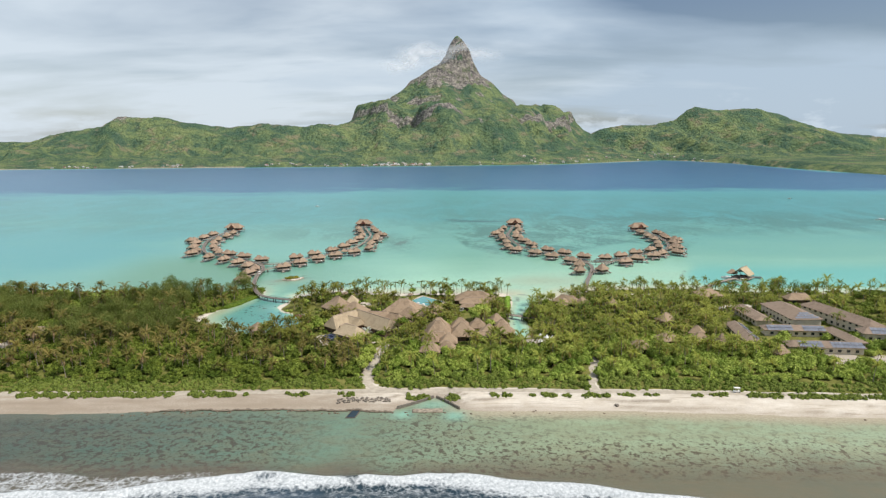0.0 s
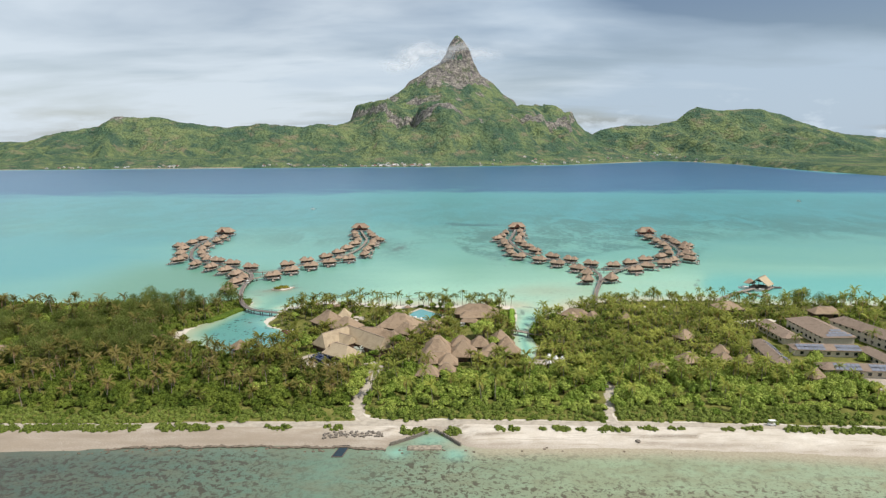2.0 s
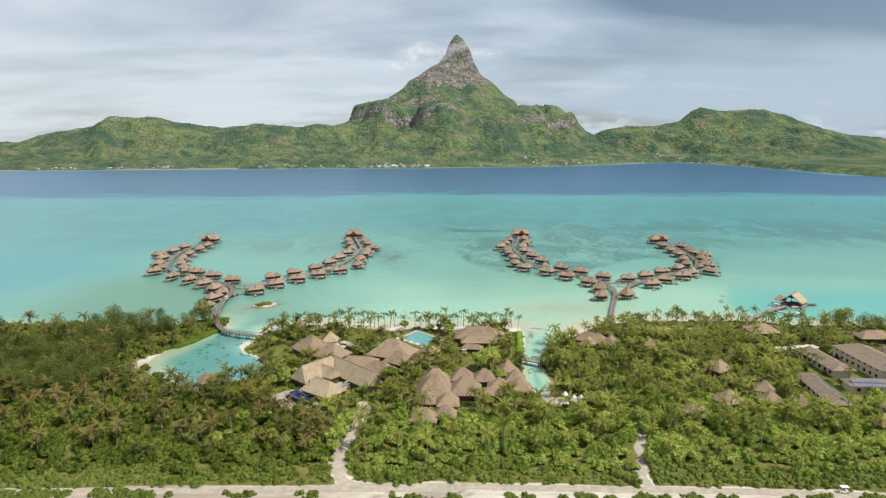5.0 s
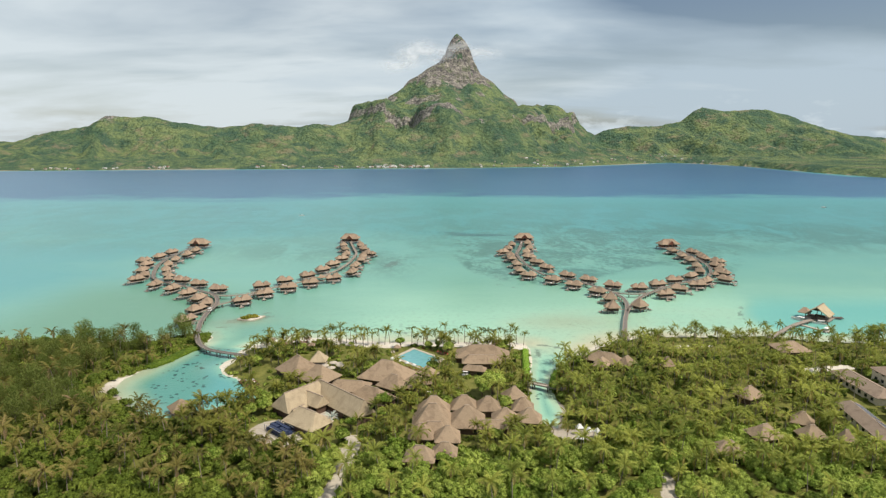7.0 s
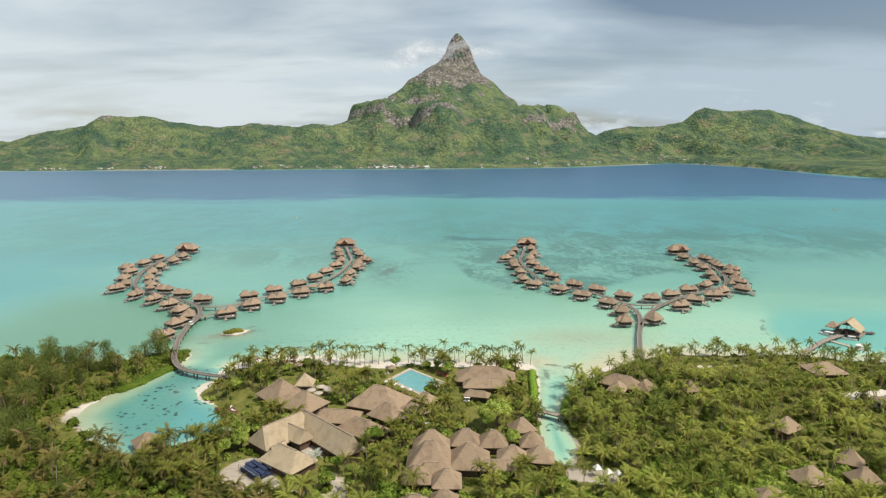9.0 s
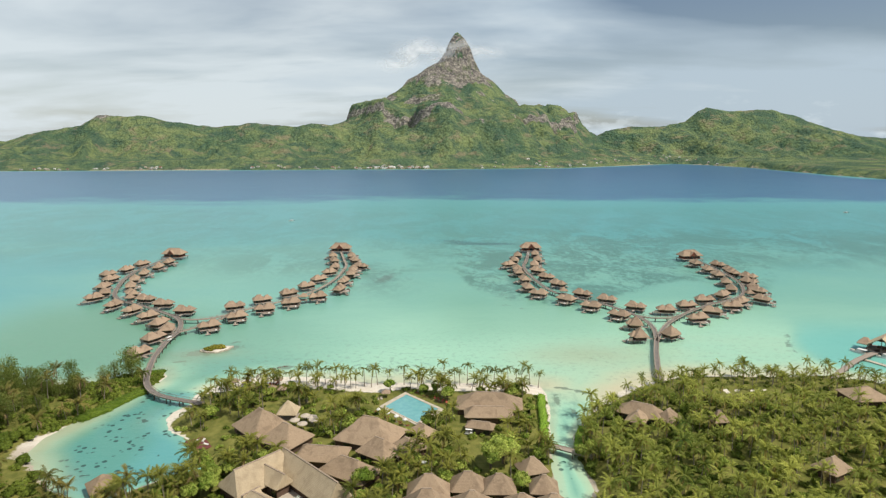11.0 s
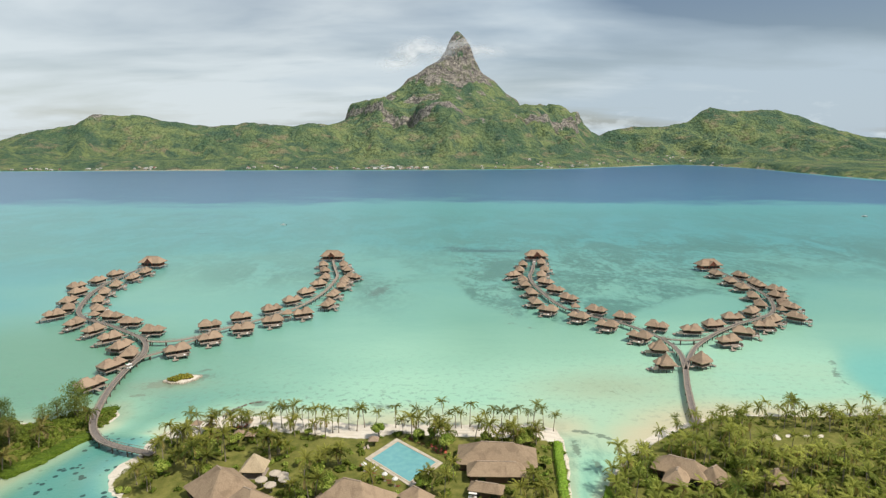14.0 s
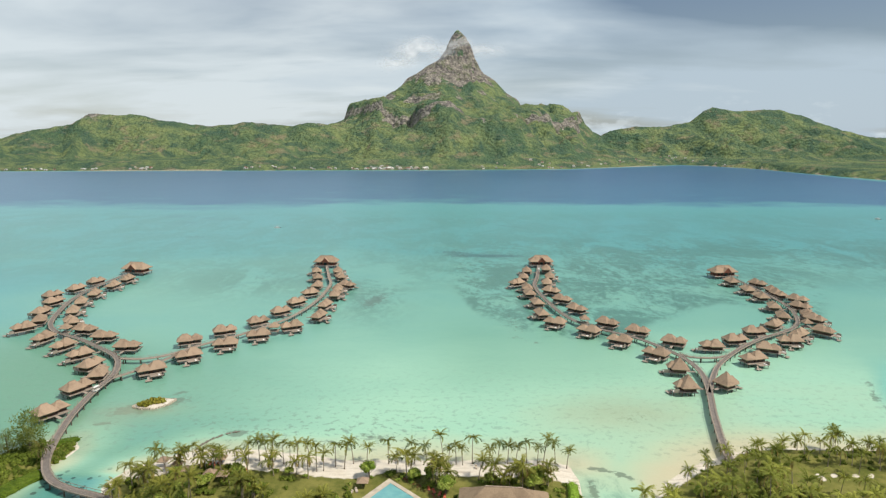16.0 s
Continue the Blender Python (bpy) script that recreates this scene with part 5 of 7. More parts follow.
def leaf_crown(rng, clumps, leaves, size, leaf, squash=0.75, spread=1.0, rings=3, sides=7):
    """A crown of uneven leafy domes with loose leaves standing out of them."""
    V, F, T, n = [], [], [], 0
    for k in range(clumps):
        c = rng.normal(size=3)
        c /= np.linalg.norm(c)
        c[2] = abs(c[2]) - 0.25
        c = c * size * rng.uniform(0.35, 0.75) * np.array([1, 1, squash])
        rad = size * rng.uniform(0.26, 0.46) * spread
        tone = rng.uniform(0.0, 0.9)
        dome = [c + np.array([0, 0, rad * 0.9])]
        for i in range(rings):
            po = 1.85 * (i + 1) / rings
            for j in range(sides):
                az = 6.283 * (j + 0.5 * (i % 2)) / sides
                q = rad * rng.uniform(0.66, 1.28)
                dome.append(c + q * np.array([math.sin(po) * math.cos(az), math.sin(po) * math.sin(az), 0.88 * math.cos(po)]))
        tri = [(0, 1 + j, 1 + (j + 1) % sides) for j in range(sides)]
        for i in range(rings - 1):
            for j in range(sides):
                p, q, u, v = 1 + i * sides + j, 1 + i * sides + (j + 1) % sides, 1 + (i + 1) * sides + j, 1 + (i + 1) * sides + (j + 1) % sides
                tri += [(p, u, v), (p, v, q)]
        d = rng.normal(size=(leaves, 3))
        d /= np.linalg.norm(d, axis=1)[:, None]
        d[:, 2] = np.abs(d[:, 2])
        p = c + d * rad * rng.uniform(0.9, 1.25, (leaves, 1))
        t = rng.normal(size=(leaves, 3, 3)) * leaf * 0.75
        V += [np.array(dome), (p[:, None] + t).reshape(-1, 3)]
        T += [np.clip(tone + rng.uniform(-0.1, 0.1, len(dome)), 0, 0.9), np.repeat(np.clip(tone + rng.uniform(-0.25, 0.3, leaves), 0, 0.9), 3)]
        F += [np.array(tri) + n, np.arange(leaves * 3).reshape(-1, 3) + n + len(dome)]
        n += len(dome) + leaves * 3
    return np.concatenate(V), np.concatenate(F), np.concatenate(T)


def needle_crown(rng, height, radius, sprays):
    """A wispy casuarina crown: fine upswept sprays on a loose cone of several boughs."""
    boughs = 16
    bh, ba = rng.uniform(0.16, 0.92, boughs), rng.uniform(0, 6.283, boughs)
    bt = rng.uniform(0.0, 0.85, boughs)
    k = rng.randint(boughs, size=sprays)
    br = radius * np.sin(np.pi * np.clip(0.26 + 0.66 * bh, 0, 1)) ** 0.7 * rng.uniform(0.5, 0.8, boughs)
    d = rng.normal(size=(sprays, 3))
    d /= np.linalg.norm(d, axis=1)[:, None]
    q = radius * rng.uniform(0.25, 0.62, (sprays, 1))
    P = np.stack([np.cos(ba[k]) * br[k], np.sin(ba[k]) * br[k], bh[k] * height], 1) + d * q * np.array([1, 1, 1.15])
    P[:, 2] = np.maximum(P[:, 2], 0.8)
    way = d + np.array([0, 0, 0.9]) + rng.normal(size=(sprays, 3)) * 0.35
    way /= np.linalg.norm(way, axis=1)[:, None]
    side = np.cross(way, rng.normal(size=(sprays, 3)))
    side /= np.linalg.norm(side, axis=1)[:, None]
    L = rng.uniform(0.5, 1.3, (sprays, 1)) * radius * 0.15
    V = np.stack([P - side * L * 0.24, P + side * L * 0.24, P + way * L], 1).reshape(-1, 3)
    return V, np.arange(len(V)).reshape(-1, 3), np.repeat(np.clip(bt[k] + rng.uniform(-0.2, 0.2, sprays), 0, 0.9), 3)


def scatter(x0, x1, y0, y1, step, rng, jitter=0.8):
    gx, gy = np.meshgrid(np.arange(x0, x1, step), np.arange(y0, y1, step))
    gx = gx + rng.uniform(-jitter, jitter, gx.shape) * step + (np.arange(gx.shape[0]) % 2)[:, None] * step * 0.5
    gy = gy + rng.uniform(-jitter, jitter, gy.shape) * step
    return gx.ravel(), gy.ravel()


def free(x, y, margin=0.0):
    """True where no building, lawn, track or water is."""
    ok = (growth(x, y) > 0.5) & (np.abs(x) < 0.74 * np.asarray(y) + 8)
    for cx, cy, r in CLEAR:
        ok &= np.hypot(x - cx, y - cy) > r + margin
    return ok


def joined(name, variants, xs, ys, zs, scales, rng, mat, label, category, dense=True):
    """Many plants of a kind in one mesh."""
    Vs, Fs, Ts, n = [], [], [], 0
    own = rng.rand(len(xs))
    which, turn = rng.randint(len(variants), size=len(xs)), rng.uniform(0, 6.283, len(xs))
    for x, y, z, s, k, a, o in zip(xs, ys, zs, scales, which, turn, own):
        V, F, T = variants[k]
        c, q = math.cos(a) * s, math.sin(a) * s
        Vs.append(np.stack([V[:, 0] * c - V[:, 1] * q + x, V[:, 0] * q + V[:, 1] * c + y, V[:, 2] * s + z], 1))
        Fs.append(F + n)
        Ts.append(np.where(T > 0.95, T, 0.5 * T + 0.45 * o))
        n += len(V)
    if not Vs:
        return None
    return tagged(new(name, array_mesh(name, np.concatenate(Vs), np.concatenate(Fs), mat, dense, np.concatenate(Ts))), label, category, kind="stuff")


# ---------------------------------------------------------------- resort buildings
def clear_rect(x, y, w, d, rz, margin=0.0):
    c, s = math.cos(radians(rz)), math.sin(radians(rz))
    n, m = max(1, round(w / 5)), max(1, round(d / 5))
    for i in range(n):
        for j in range(m):
            a, b = (i + 0.5) / n * w - w / 2, (j + 0.5) / m * d - d / 2
            CLEAR.append((x + a * c - b * s, y + a * s + b * c, max(w / n, d / m) * 0.55 + margin))


def hall(top, x, y, w, d, rz, eave, ridge_z, ridge, mat, walls=M_WALL_DARK, open_sides=False):
    """One thatched hip-roofed volume of a building; x, y in the building's own axes."""
    roof = part("thatch_roof", Geo().hip(x, y, eave, w, d, ridge_z - eave, ridge, 0.36, rz), mat, top)
    c, s = math.cos(radians(rz)), math.sin(radians(rz))
    g = Geo().box(x, y, ridge_z - 0.14, ridge + 0.6, 0.5, 0.22, rz, bev=0.1)
    part("ridge_cap", g, M_RIDGE, top)
    if open_sides:
        for a in (-0.42, -0.14, 0.14, 0.42):
            for b in (-0.42, 0.42):
                part("column", Geo().tube([(x + a * w * c - b * d * s, y + a * w * s + b * d * c, 0), (x + a * w * c - b * d * s, y + a * w * s + b * d * c, eave + 0.2)], [0.17, 0.15], 6), M_PILE, top)
        part("inner_wall", Geo().box(x, y, 0, w * 0.5, d * 0.5, eave, rz), walls, top)
    else:
        part("wall", Geo().box(x, y, 0, w - 1.8, d - 1.8, eave, rz), walls, top)
        for a in (-0.25, 0.25):
            for b in (-1, 1):
                px, py = a * w, b * (d / 2 - 0.88)
                part("opening", Geo().box(x + px * c - py * s, y + px * s + py * c, 0.3, min(2.2, w * 0.2), 0.1, eave - 0.9, rz), M_GLASS_DARK, top, "dark glazed opening")
    return roof


def house(name, label, category, x, y, volumes, mat, group=""):
    """A building of several thatched volumes: (dx, dy, w, d, rz, eave, ridge height, ridge length)."""
    z = ground_z(x, y)
    top = empty(name, label, category, group, pose(x, y, z))
    for dx, dy, w, d, rz, e, rh, rl in volumes:
        hall(top, dx, dy, w, d, rz, e, rh, rl, mat)
        clear_rect(x + dx, y + dy, w, d, rz)
    return top


# restaurant and bar complex in the middle of the resort: offsets from (-38, 338)
house("resort_hall", "sprawling brown thatched restaurant complex with linked hip roofs", "building", -38, 338, [
    (-24.5, 12.3, 15.5, 15, -45, 2.5, 8.5, 2.5), (-13.8, 3.2, 14, 13, -31, 2.5, 7.6, 2.5), (0, -7, 16, 11, -8, 2.4, 5.1, 10),
    (13.5, 5.7, 20.5, 16, -21, 2.5, 8.8, 5), (17.5, -5, 12.5, 10, -35, 2.4, 6.7, 3), (10, -17.2, 17, 10.5, -31, 2.5, 6.5, 6),
    (26, -3.2, 8.5, 11.5, -55, 2.5, 5.8, 2), (30.5, 8.5, 8.5, 7, -42, 2.4, 5.0, 2)], M_THATCH_OLD)
# lobby with newer thatch, round a court
house("lobby", "large lobby round a court with fresh straw-coloured thatched roofs", "building", -47, 308, [
    (8.8, 5.4, 28.5, 9.4, -45, 3.0, 8.5, 27), (-6.4, 7.8, 20.5, 12, 50, 3.0, 8.45, 15), (-0.8, -8, 15.5, 11, -36, 2.6, 6.9, 8),
    (-1.2, 5.2, 10, 6.4, -38, 3.6, 7.1, 9.4), (-4.8, -4.4, 6, 4.4, 54, 3.2, 6.0, 5.2)], M_THATCH_NEW)
tagged(part("court_terrace", Geo().box(-42.3, 311, ground_z(-42, 310) - 0.3, 9, 8, 0.9, -40, bev=0.05), M_CREAM), "pale paved terrace in the lobby court", "terrace", kind="structure")
CLEAR.append((-42, 311, 5))
# spa village of linked pyramid roofs
house("spa", "cluster of linked brown thatched pyramid-roofed spa rooms", "building", 8, 300, [
    (-12.7, 0, 14.2, 14, 0, 2.5, 9.2, 2.2), (-12.5, 9.8, 12, 9, 0, 2.5, 7.8, 2), (-0.8, 0.5, 12.6, 12.5, -3, 2.5, 8.4, 1), (-1.5, 13.3, 10, 8.5, 0, 2.5, 6.6, 2), (7.2, 12.2, 9.6, 8.6, 0, 2.5, 6.6, 1.5),
    (17.8, 22.5, 8.5, 7.5, 18, 2.5, 6.2, 1), (19.8, 12, 8.2, 8, -5, 2.5, 6.4, 0.8), (21, 2.5, 8.8, 8, -8, 2.5, 6.4, 1.2), (12.5, 2.3, 9.6, 9, -5, 2.5, 6.6, 1), (7.5, -2.6, 12, 5.6, 0, 2.3, 4.4, 8),
    (-16.3, -9.3, 8.6, 8.6, 0, 2.5, 6.4, 1), (-7.6, -11.2, 8.6, 9, 0, 2.5, 6.4, 1), (-12, -5.6, 9, 6, 0, 2.3, 5.2, 4)], M_THATCH_OLD)
house("garden_lodge", "brown thatched lodge among garden trees", "building", 2, 275, [(-10, 0.5, 10, 8, -8, 2.5, 6.2, 2.5), (-2.4, 3.5, 8, 7, -5, 2.5, 5.8, 2)], M_THATCH_OLD)
house("beach_restaurant", "wide brown thatched beach restaurant beside the pool", "building", 18.5, 366, [(-2.2, 2.9, 24.5, 13, -5, 2.6, 7.1, 9.5), (-3.0, -5.4, 17.5, 8, -1, 2.5, 5.2, 11), (-6.5, -15, 10, 5.5, -14, 2.4, 4.0, 6)], M_THATCH_OLD)
house("beach_villa", "brown thatched beachside villa under coconut palms", "villa", 72, 359, [(-2, 2, 16, 8.5, -30, 2.9, 6.4, 7), (6, -2, 8, 7, 40, 2.8, 6.0, 2), (-5, -3, 8, 7, 60, 2.8, 5.8, 2)], M_THATCH_OLD)
for hx, hy, hw, hr in ((88, 279.5, 10, -10), (104.8, 290.5, 10.5, 15), (120, 290, 8.5, 5), (115, 323, 9.5, 30), (94.8, 355, 6, 10), (148.8, 271, 6.5, 15), (122.5, 300, 7.5, -30), (129, 286.5, 5.5, 10), (159.5, 377, 15, 4)):
    house("bungalow", "small thatched bungalow half hidden by palms", "bungalow", hx, hy, [(0, 0, hw, hw * 0.85, hr, 2.7, 6.2, hw * 0.15)], M_THATCH_OLD, "garden bungalows")
house("storage_hut", "lone grey-brown thatched hut in the scrub", "hut", -203, 302, [(0, 0, 11, 8, 10, 2.5, 5.6, 3)], M_THATCH_OLD)
house("shore_pavilion", "open brown thatched shore pavilion", "pavilion", 208, 366, [(0, 0, 16, 9, 0, 2.8, 6.0, 8)], M_THATCH_OLD)
shelter(-56.3, 362, ground_z(-56, 362), 7.5, 4.0, M_THATCH_NEW, "open garden pavilion with a steep straw pyramid roof")
CLEAR.append((-56, 362, 6))
shelter(-98.6, 316.0, ground_z(-99, 312), 8.4, 3.3, M_THATCH_OLD, "open thatched shelter at the head of the inlet", 38)
CLEAR.append((-99, 315, 5))


def staff_building(x, y, w, d, rz, eave, ridge_z, solar, label, storeys=1, end_panels=0):
    """A long staff building: plastered walls, windows, shallow brown hip roof and solar panels."""
    top = empty("staff_building", label, "building", "staff buildings", pose(x, y, ground_z(x, y), 0, 0, rz))
    part("wall", Geo().box(0, 0, -0.2, w - 2.2, d - 2.2, eave + 0.2), M_WALL_PALE, top, "cream plastered wall")
    part("roof", Geo().hip(0, 0, eave, w, d, ridge_z - eave, w - d * 0.75, 0.22, sag=0.0), M_SHINGLE, top, "brown shingled hip roof")
    part("ridge_cap", Geo().box(0, 0, ridge_z - 0.04, w - d * 0.7, 0.35, 0.14, bev=0.05), M_RIDGE, top)
    n = max(3, int(w / 4))
    for st in range(storeys):
        for i in range(n):
            px = (i + 0.5) / n * (w - 4) - (w - 4) / 2
            for b in (-1, 1):
                part("window", Geo().box(px, b * (d / 2 - 1.08), 0.9 + st * 2.9, 1.5, 0.09, 1.3), M_GLASS_DARK, top, "dark window")
    slope = math.atan2(ridge_z - eave, d / 2)
    for a0, count in solar:
        for i in range(count):
            for r in (0, 1):
                u = (0.30, 0.62)[r]
                cy, cz = -(d / 2) * (1 - u), eave + (ridge_z - eave) * u + 0.12
                px = a0 + i * 1.75
                hw, hd = 0.8, d * 0.135
                pts = [(px + sx * hw, cy + sy * hd * math.cos(slope), cz + sy * hd * math.sin(slope) + k) for k in (0, 0.06) for sx, sy in ((-1, -1), (1, -1), (1, 1), (-1, 1))]
                part("solar_panel", Geo().add(pts, [(3, 2, 1, 0), (4, 5, 6, 7), (0, 1, 5, 4), (1, 2, 6, 5), (2, 3, 7, 6), (3, 0, 4, 7)]), M_SOLAR, top, "blue-grey solar panel")
    # panels on the hipped end
    run = d * 0.375
    tilt = math.atan2(ridge_z - eave, run)
    for i in range(end_panels):
        for r in range(3):
            u = (0.22, 0.47, 0.72)[r]
            if abs(i - (end_panels - 1) / 2) > end_panels / 2 * (1.05 - u) + 0.3:
                continue
            cx, cz = -w / 2 + run * u, eave + (ridge_z - eave) * u + 0.14
            py, hl = (i - (end_panels - 1) / 2) * 1.75, run * 0.11
            pts = [(cx + sx * hl * math.cos(tilt), py + sy * 0.8, cz + sx * hl * math.sin(tilt) + k) for k in (0, 0.06) for sx, sy in ((-1, -1), (1, -1), (1, 1), (-1, 1))]
            part("solar_panel", Geo().add(pts, [(3, 2, 1, 0), (4, 5, 6, 7), (0, 1, 5, 4), (1, 2, 6, 5), (2, 3, 7, 6), (3, 0, 4, 7)]), M_SOLAR, top, "blue-grey solar panel")
    clear_rect(x, y, w, d, rz, 1.0)
    return top


staff_building(172.5, 304.8, 31, 8.8, -5, 3.2, 5.0, [(-13, 7), (4, 6)], "long cream staff building with solar panels on a brown roof")
staff_building(172.5, 279.5, 34, 9, -6, 3.2, 5.0, [(-11, 6), (3, 8)], "long cream staff building with solar panels on a brown roof")
staff_building(190, 293, 24, 8.5, 93, 3.2, 5.0, [], "short cream staff wing joining two others")
staff_building(184, 330, 33, 17, 92, 5.0, 7.8, [], "two-storey cream staff block with a wide brown roof", 2, 7)
staff_building(164.6, 332.5, 29, 10.5, 92, 3.2, 5.4, [], "long staff building with a plain brown roof")
staff_building(144.6, 299.5, 31, 8.5, 83, 3.2, 5.2, [(-13, 6), (0, 7)], "narrow staff building with solar panels on one slope")
staff_building(206, 322, 46, 12, 102, 5.2, 7.8, [], "long two-storey staff building with a brown roof", 2)
staff_building(213, 296, 26, 10, -8, 4.0, 6.4, [(-8, 8)], "staff building with solar panels on a brown roof")


def pool():
    """The swimming pool: water, pale rim and the paved surround."""
    pts = [(-15.2, 381.8), (-2.5, 368.6), (-9.9, 357.3), (-22.5, 370.6)]
    cx, cy = -12.5, 369.6
    z = ground_z(cx, cy) + 0.25
    top = empty("swimming_pool", "four-sided turquoise swimming pool with a pale stone rim", "pool", "", pose(0, 0, 0))

    def ring(k0, k1, z0, z1):
        g = Geo()
        for k, zz in ((k0, z0), (k1, z0), (k1, z1), (k0, z1)):
            g.v += [(cx + (x - cx) * k, cy + (y - cy) * k, zz) for x, y in pts]
        g.f = [(4 * r + i, 4 * r + (i + 1) % 4, 4 * ((r + 1) % 4) + (i + 1) % 4, 4 * ((r + 1) % 4) + i) for r in range(4) for i in range(4)]
        return g
    part("terrace", ring(1.07, 1.22, z - 0.8, z - 0.05), M_TRACK, top, "pale sandy paving")
    part("rim", ring(1.0, 1.075, z - 0.8, z + 0.06), M_CREAM, top, "pale stone rim")
    m = Mat("pool_water", 0.15, spec=0.4)
    m.colour(m.mix(m.ramp(m.noise(0.5, 3), [(0.3, 0.0), (0.7, 1.0)]), (0.125, 0.33, 0.35), (0.165, 0.39, 0.39)))
    m.bump(m.noise(1.5, 3), 0.15, 0.05)
    part("pool_water", Geo().add([(*p, z - 0.02) for p in pts] + [(*p, z - 0.7) for p in pts], [(3, 2, 1, 0), (4, 5, 6, 7)] + [(i, (i + 1) % 4, 4 + (i + 1) % 4, 4 + i) for i in range(4)]), m.m, top)
    CLEAR.append((cx, cy, 13))
    CLEAR.append((-18, 377, 9))


pool()


def umbrella(x, y, r=1.8, mat=M_CREAM):
    top = empty("parasol", "round cream parasol on a restaurant terrace", "parasol", "terrace parasols", pose(x, y, ground_z(x, y)))
    g, n = Geo(), 10
    g.v = [(0, 0, 3.1)] + [(math.cos(2 * math.pi * i / n) * r, math.sin(2 * math.pi * i / n) * r, 2.35 + 0.05 * (i % 2)) for i in range(n)] + [(math.cos(2 * math.pi * i / n) * r, math.sin(2 * math.pi * i / n) * r, 2.12) for i in range(n)]
    g.f = [(0, 1 + i, 1 + (i + 1) % n) for i in range(n)] + [(1 + i, 1 + n + i, 1 + n + (i + 1) % n, 1 + (i + 1) % n) for i in range(n)] + [tuple(range(n + 1, 2 * n + 1))[::-1]]
    part("canopy", g, mat, top)
    part("pole", Geo().tube([(0, 0, 0), (0, 0, 3.1)], [0.05, 0.04], 6), M_SILVER, top)
    part("base", Geo().box(0, 0, 0, 0.7, 0.7, 0.12, bev=0.03), M_STONE, top)
    return top


for ux, uy in ((-52.3, 354.6), (-49.3, 358.2), (-45.7, 354.9), (-49.0, 351.8), (-46.8, 357.2)):
    umbrella(ux, uy)
CLEAR.append((-49, 355, 6))


def canopy_tent(x, y, w, rz):
    """A white canvas canopy on four poles."""
    top = empty("canopy_tent", "white canvas canopy tent in a sandy clearing", "tent", "canopy tents", pose(x, y, ground_z(x, y), 0, 0, rz))
    part("canopy", Geo().hip(0, 0, 2.4, w, w, 1.2, 0.2, 0.18), M_WHITE, top)
    for a in (-1, 1):
        for b in (-1, 1):
            part("pole", Geo().tube([(a * w * 0.46, b * w * 0.46, -0.1), (a * w * 0.46, b * w * 0.46, 2.4)], [0.05, 0.05], 6), M_SILVER, top)


for x, y, w, rz in ((45.3, 296.5, 2.4, 10), (47.9, 294.0, 2.2, 25), (43.9, 288.8, 2.4, -15), (50.5, 293.2, 1.8, 30)):
    canopy_tent(x, y, w, rz)
    CLEAR.append((x, y, w * 0.9))


# ---------------------------------------------------------------- trees: each one, and then the thickets
rng = np.random.RandomState(11)
PALM_CROWNS = [frond_set(np.random.RandomState(100 + i), 18 + i % 3, 3.3 + 0.2 * (i % 3), 1.0 + 0.2 * (i % 3), dead=1 + i % 3) for i in range(6)]
palm_variants = []
for i in range(6):
    r = np.random.RandomState(200 + i)
    h = 4.9 + 0.5 * i
    tg, tip = palm_trunk(r, h, 0.3 + 0.35 * (i % 4))
    top = empty("coconut_palm", "coconut palm with a slender grey trunk and feathery crown", "palm tree", "coconut palms")
    part("trunk", tg, M_TRUNK, top, smooth=True)
    V, F, T = PALM_CROWNS[i]
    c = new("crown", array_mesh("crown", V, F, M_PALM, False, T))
    c.parent, c.location = top, tip
    palm_variants.append(top)
shore_palms = []
for i in range(6):
    r = np.random.RandomState(260 + i)
    tg, tip = palm_trunk(r, 6.4 + 0.5 * i, 0.4 + 0.4 * (i % 3))
    top = empty("coconut_palm", "tall slender coconut palm leaning over the lagoon beach", "palm tree", "coconut palms")
    part("trunk", tg, M_TRUNK, top, smooth=True)
    V, F, T = frond_set(r, 15, 2.9, 1.25, dead=1)
    c = new("crown", array_mesh("crown", V, F, M_PALM, False, T * 0.85))
    c.parent, c.location = top, tip
    shore_palms.append(top)
used = set()


def plant(variants, x, y, s, turn):
    k = int(rng.randint(len(variants)))
    m = pose(x, y, ground_z(x, y) - 0.05, 0, 0, turn) @ Matrix.Diagonal((s, s, s, 1))
    if id(variants[k]) in used:
        o = copy_thing(variants[k], Matrix.Identity(4))
    else:
        o = variants[k]
        used.add(id(o))
    o.matrix_basis = m
    return o


# rows of palms on the lagoon beach and in the resort garden
row_x = [-86, -82, -79, -75, -71, -69, -66, -62, -60, -57, -54, -52, -49, -47, -44, -41, -38, -36, -33, -30, -28, -24, -17, -9, -5, 0, 1.5, 4, 6, 9, 14, 17, 20, 22.5, 26, 29, 31, 35, 38]
single = []
for x in row_x:
    y = 398 - 4 * abs(math.sin(x * 1.7)) - (3 if x < -60 else 0) + (0 if x > -30 else rng.uniform(-5, 0))
    single.append((x, y))
gx, gy = scatter(-88, 40, 285, 398, 7.0, rng)
ok = free(gx, gy, 1.8)
for cx, cy, r in LAWN:
    ok &= np.hypot(gx - cx, gy - cy) > r * 0.8
keep = np.where(ok)[0]
rng.shuffle(keep)
single += [(gx[i], gy[i]) for i in keep[:255]]
for i, (x, y) in enumerate(single[:300]):
    if i < len(row_x):
        plant(shore_palms, x, y, rng.uniform(0.80, 1.08), rng.uniform(0, 360))
    else:
        plant(palm_variants, x, y, rng.uniform(0.70, 1.0), rng.uniform(0, 360))

# palms as groves
joint = []
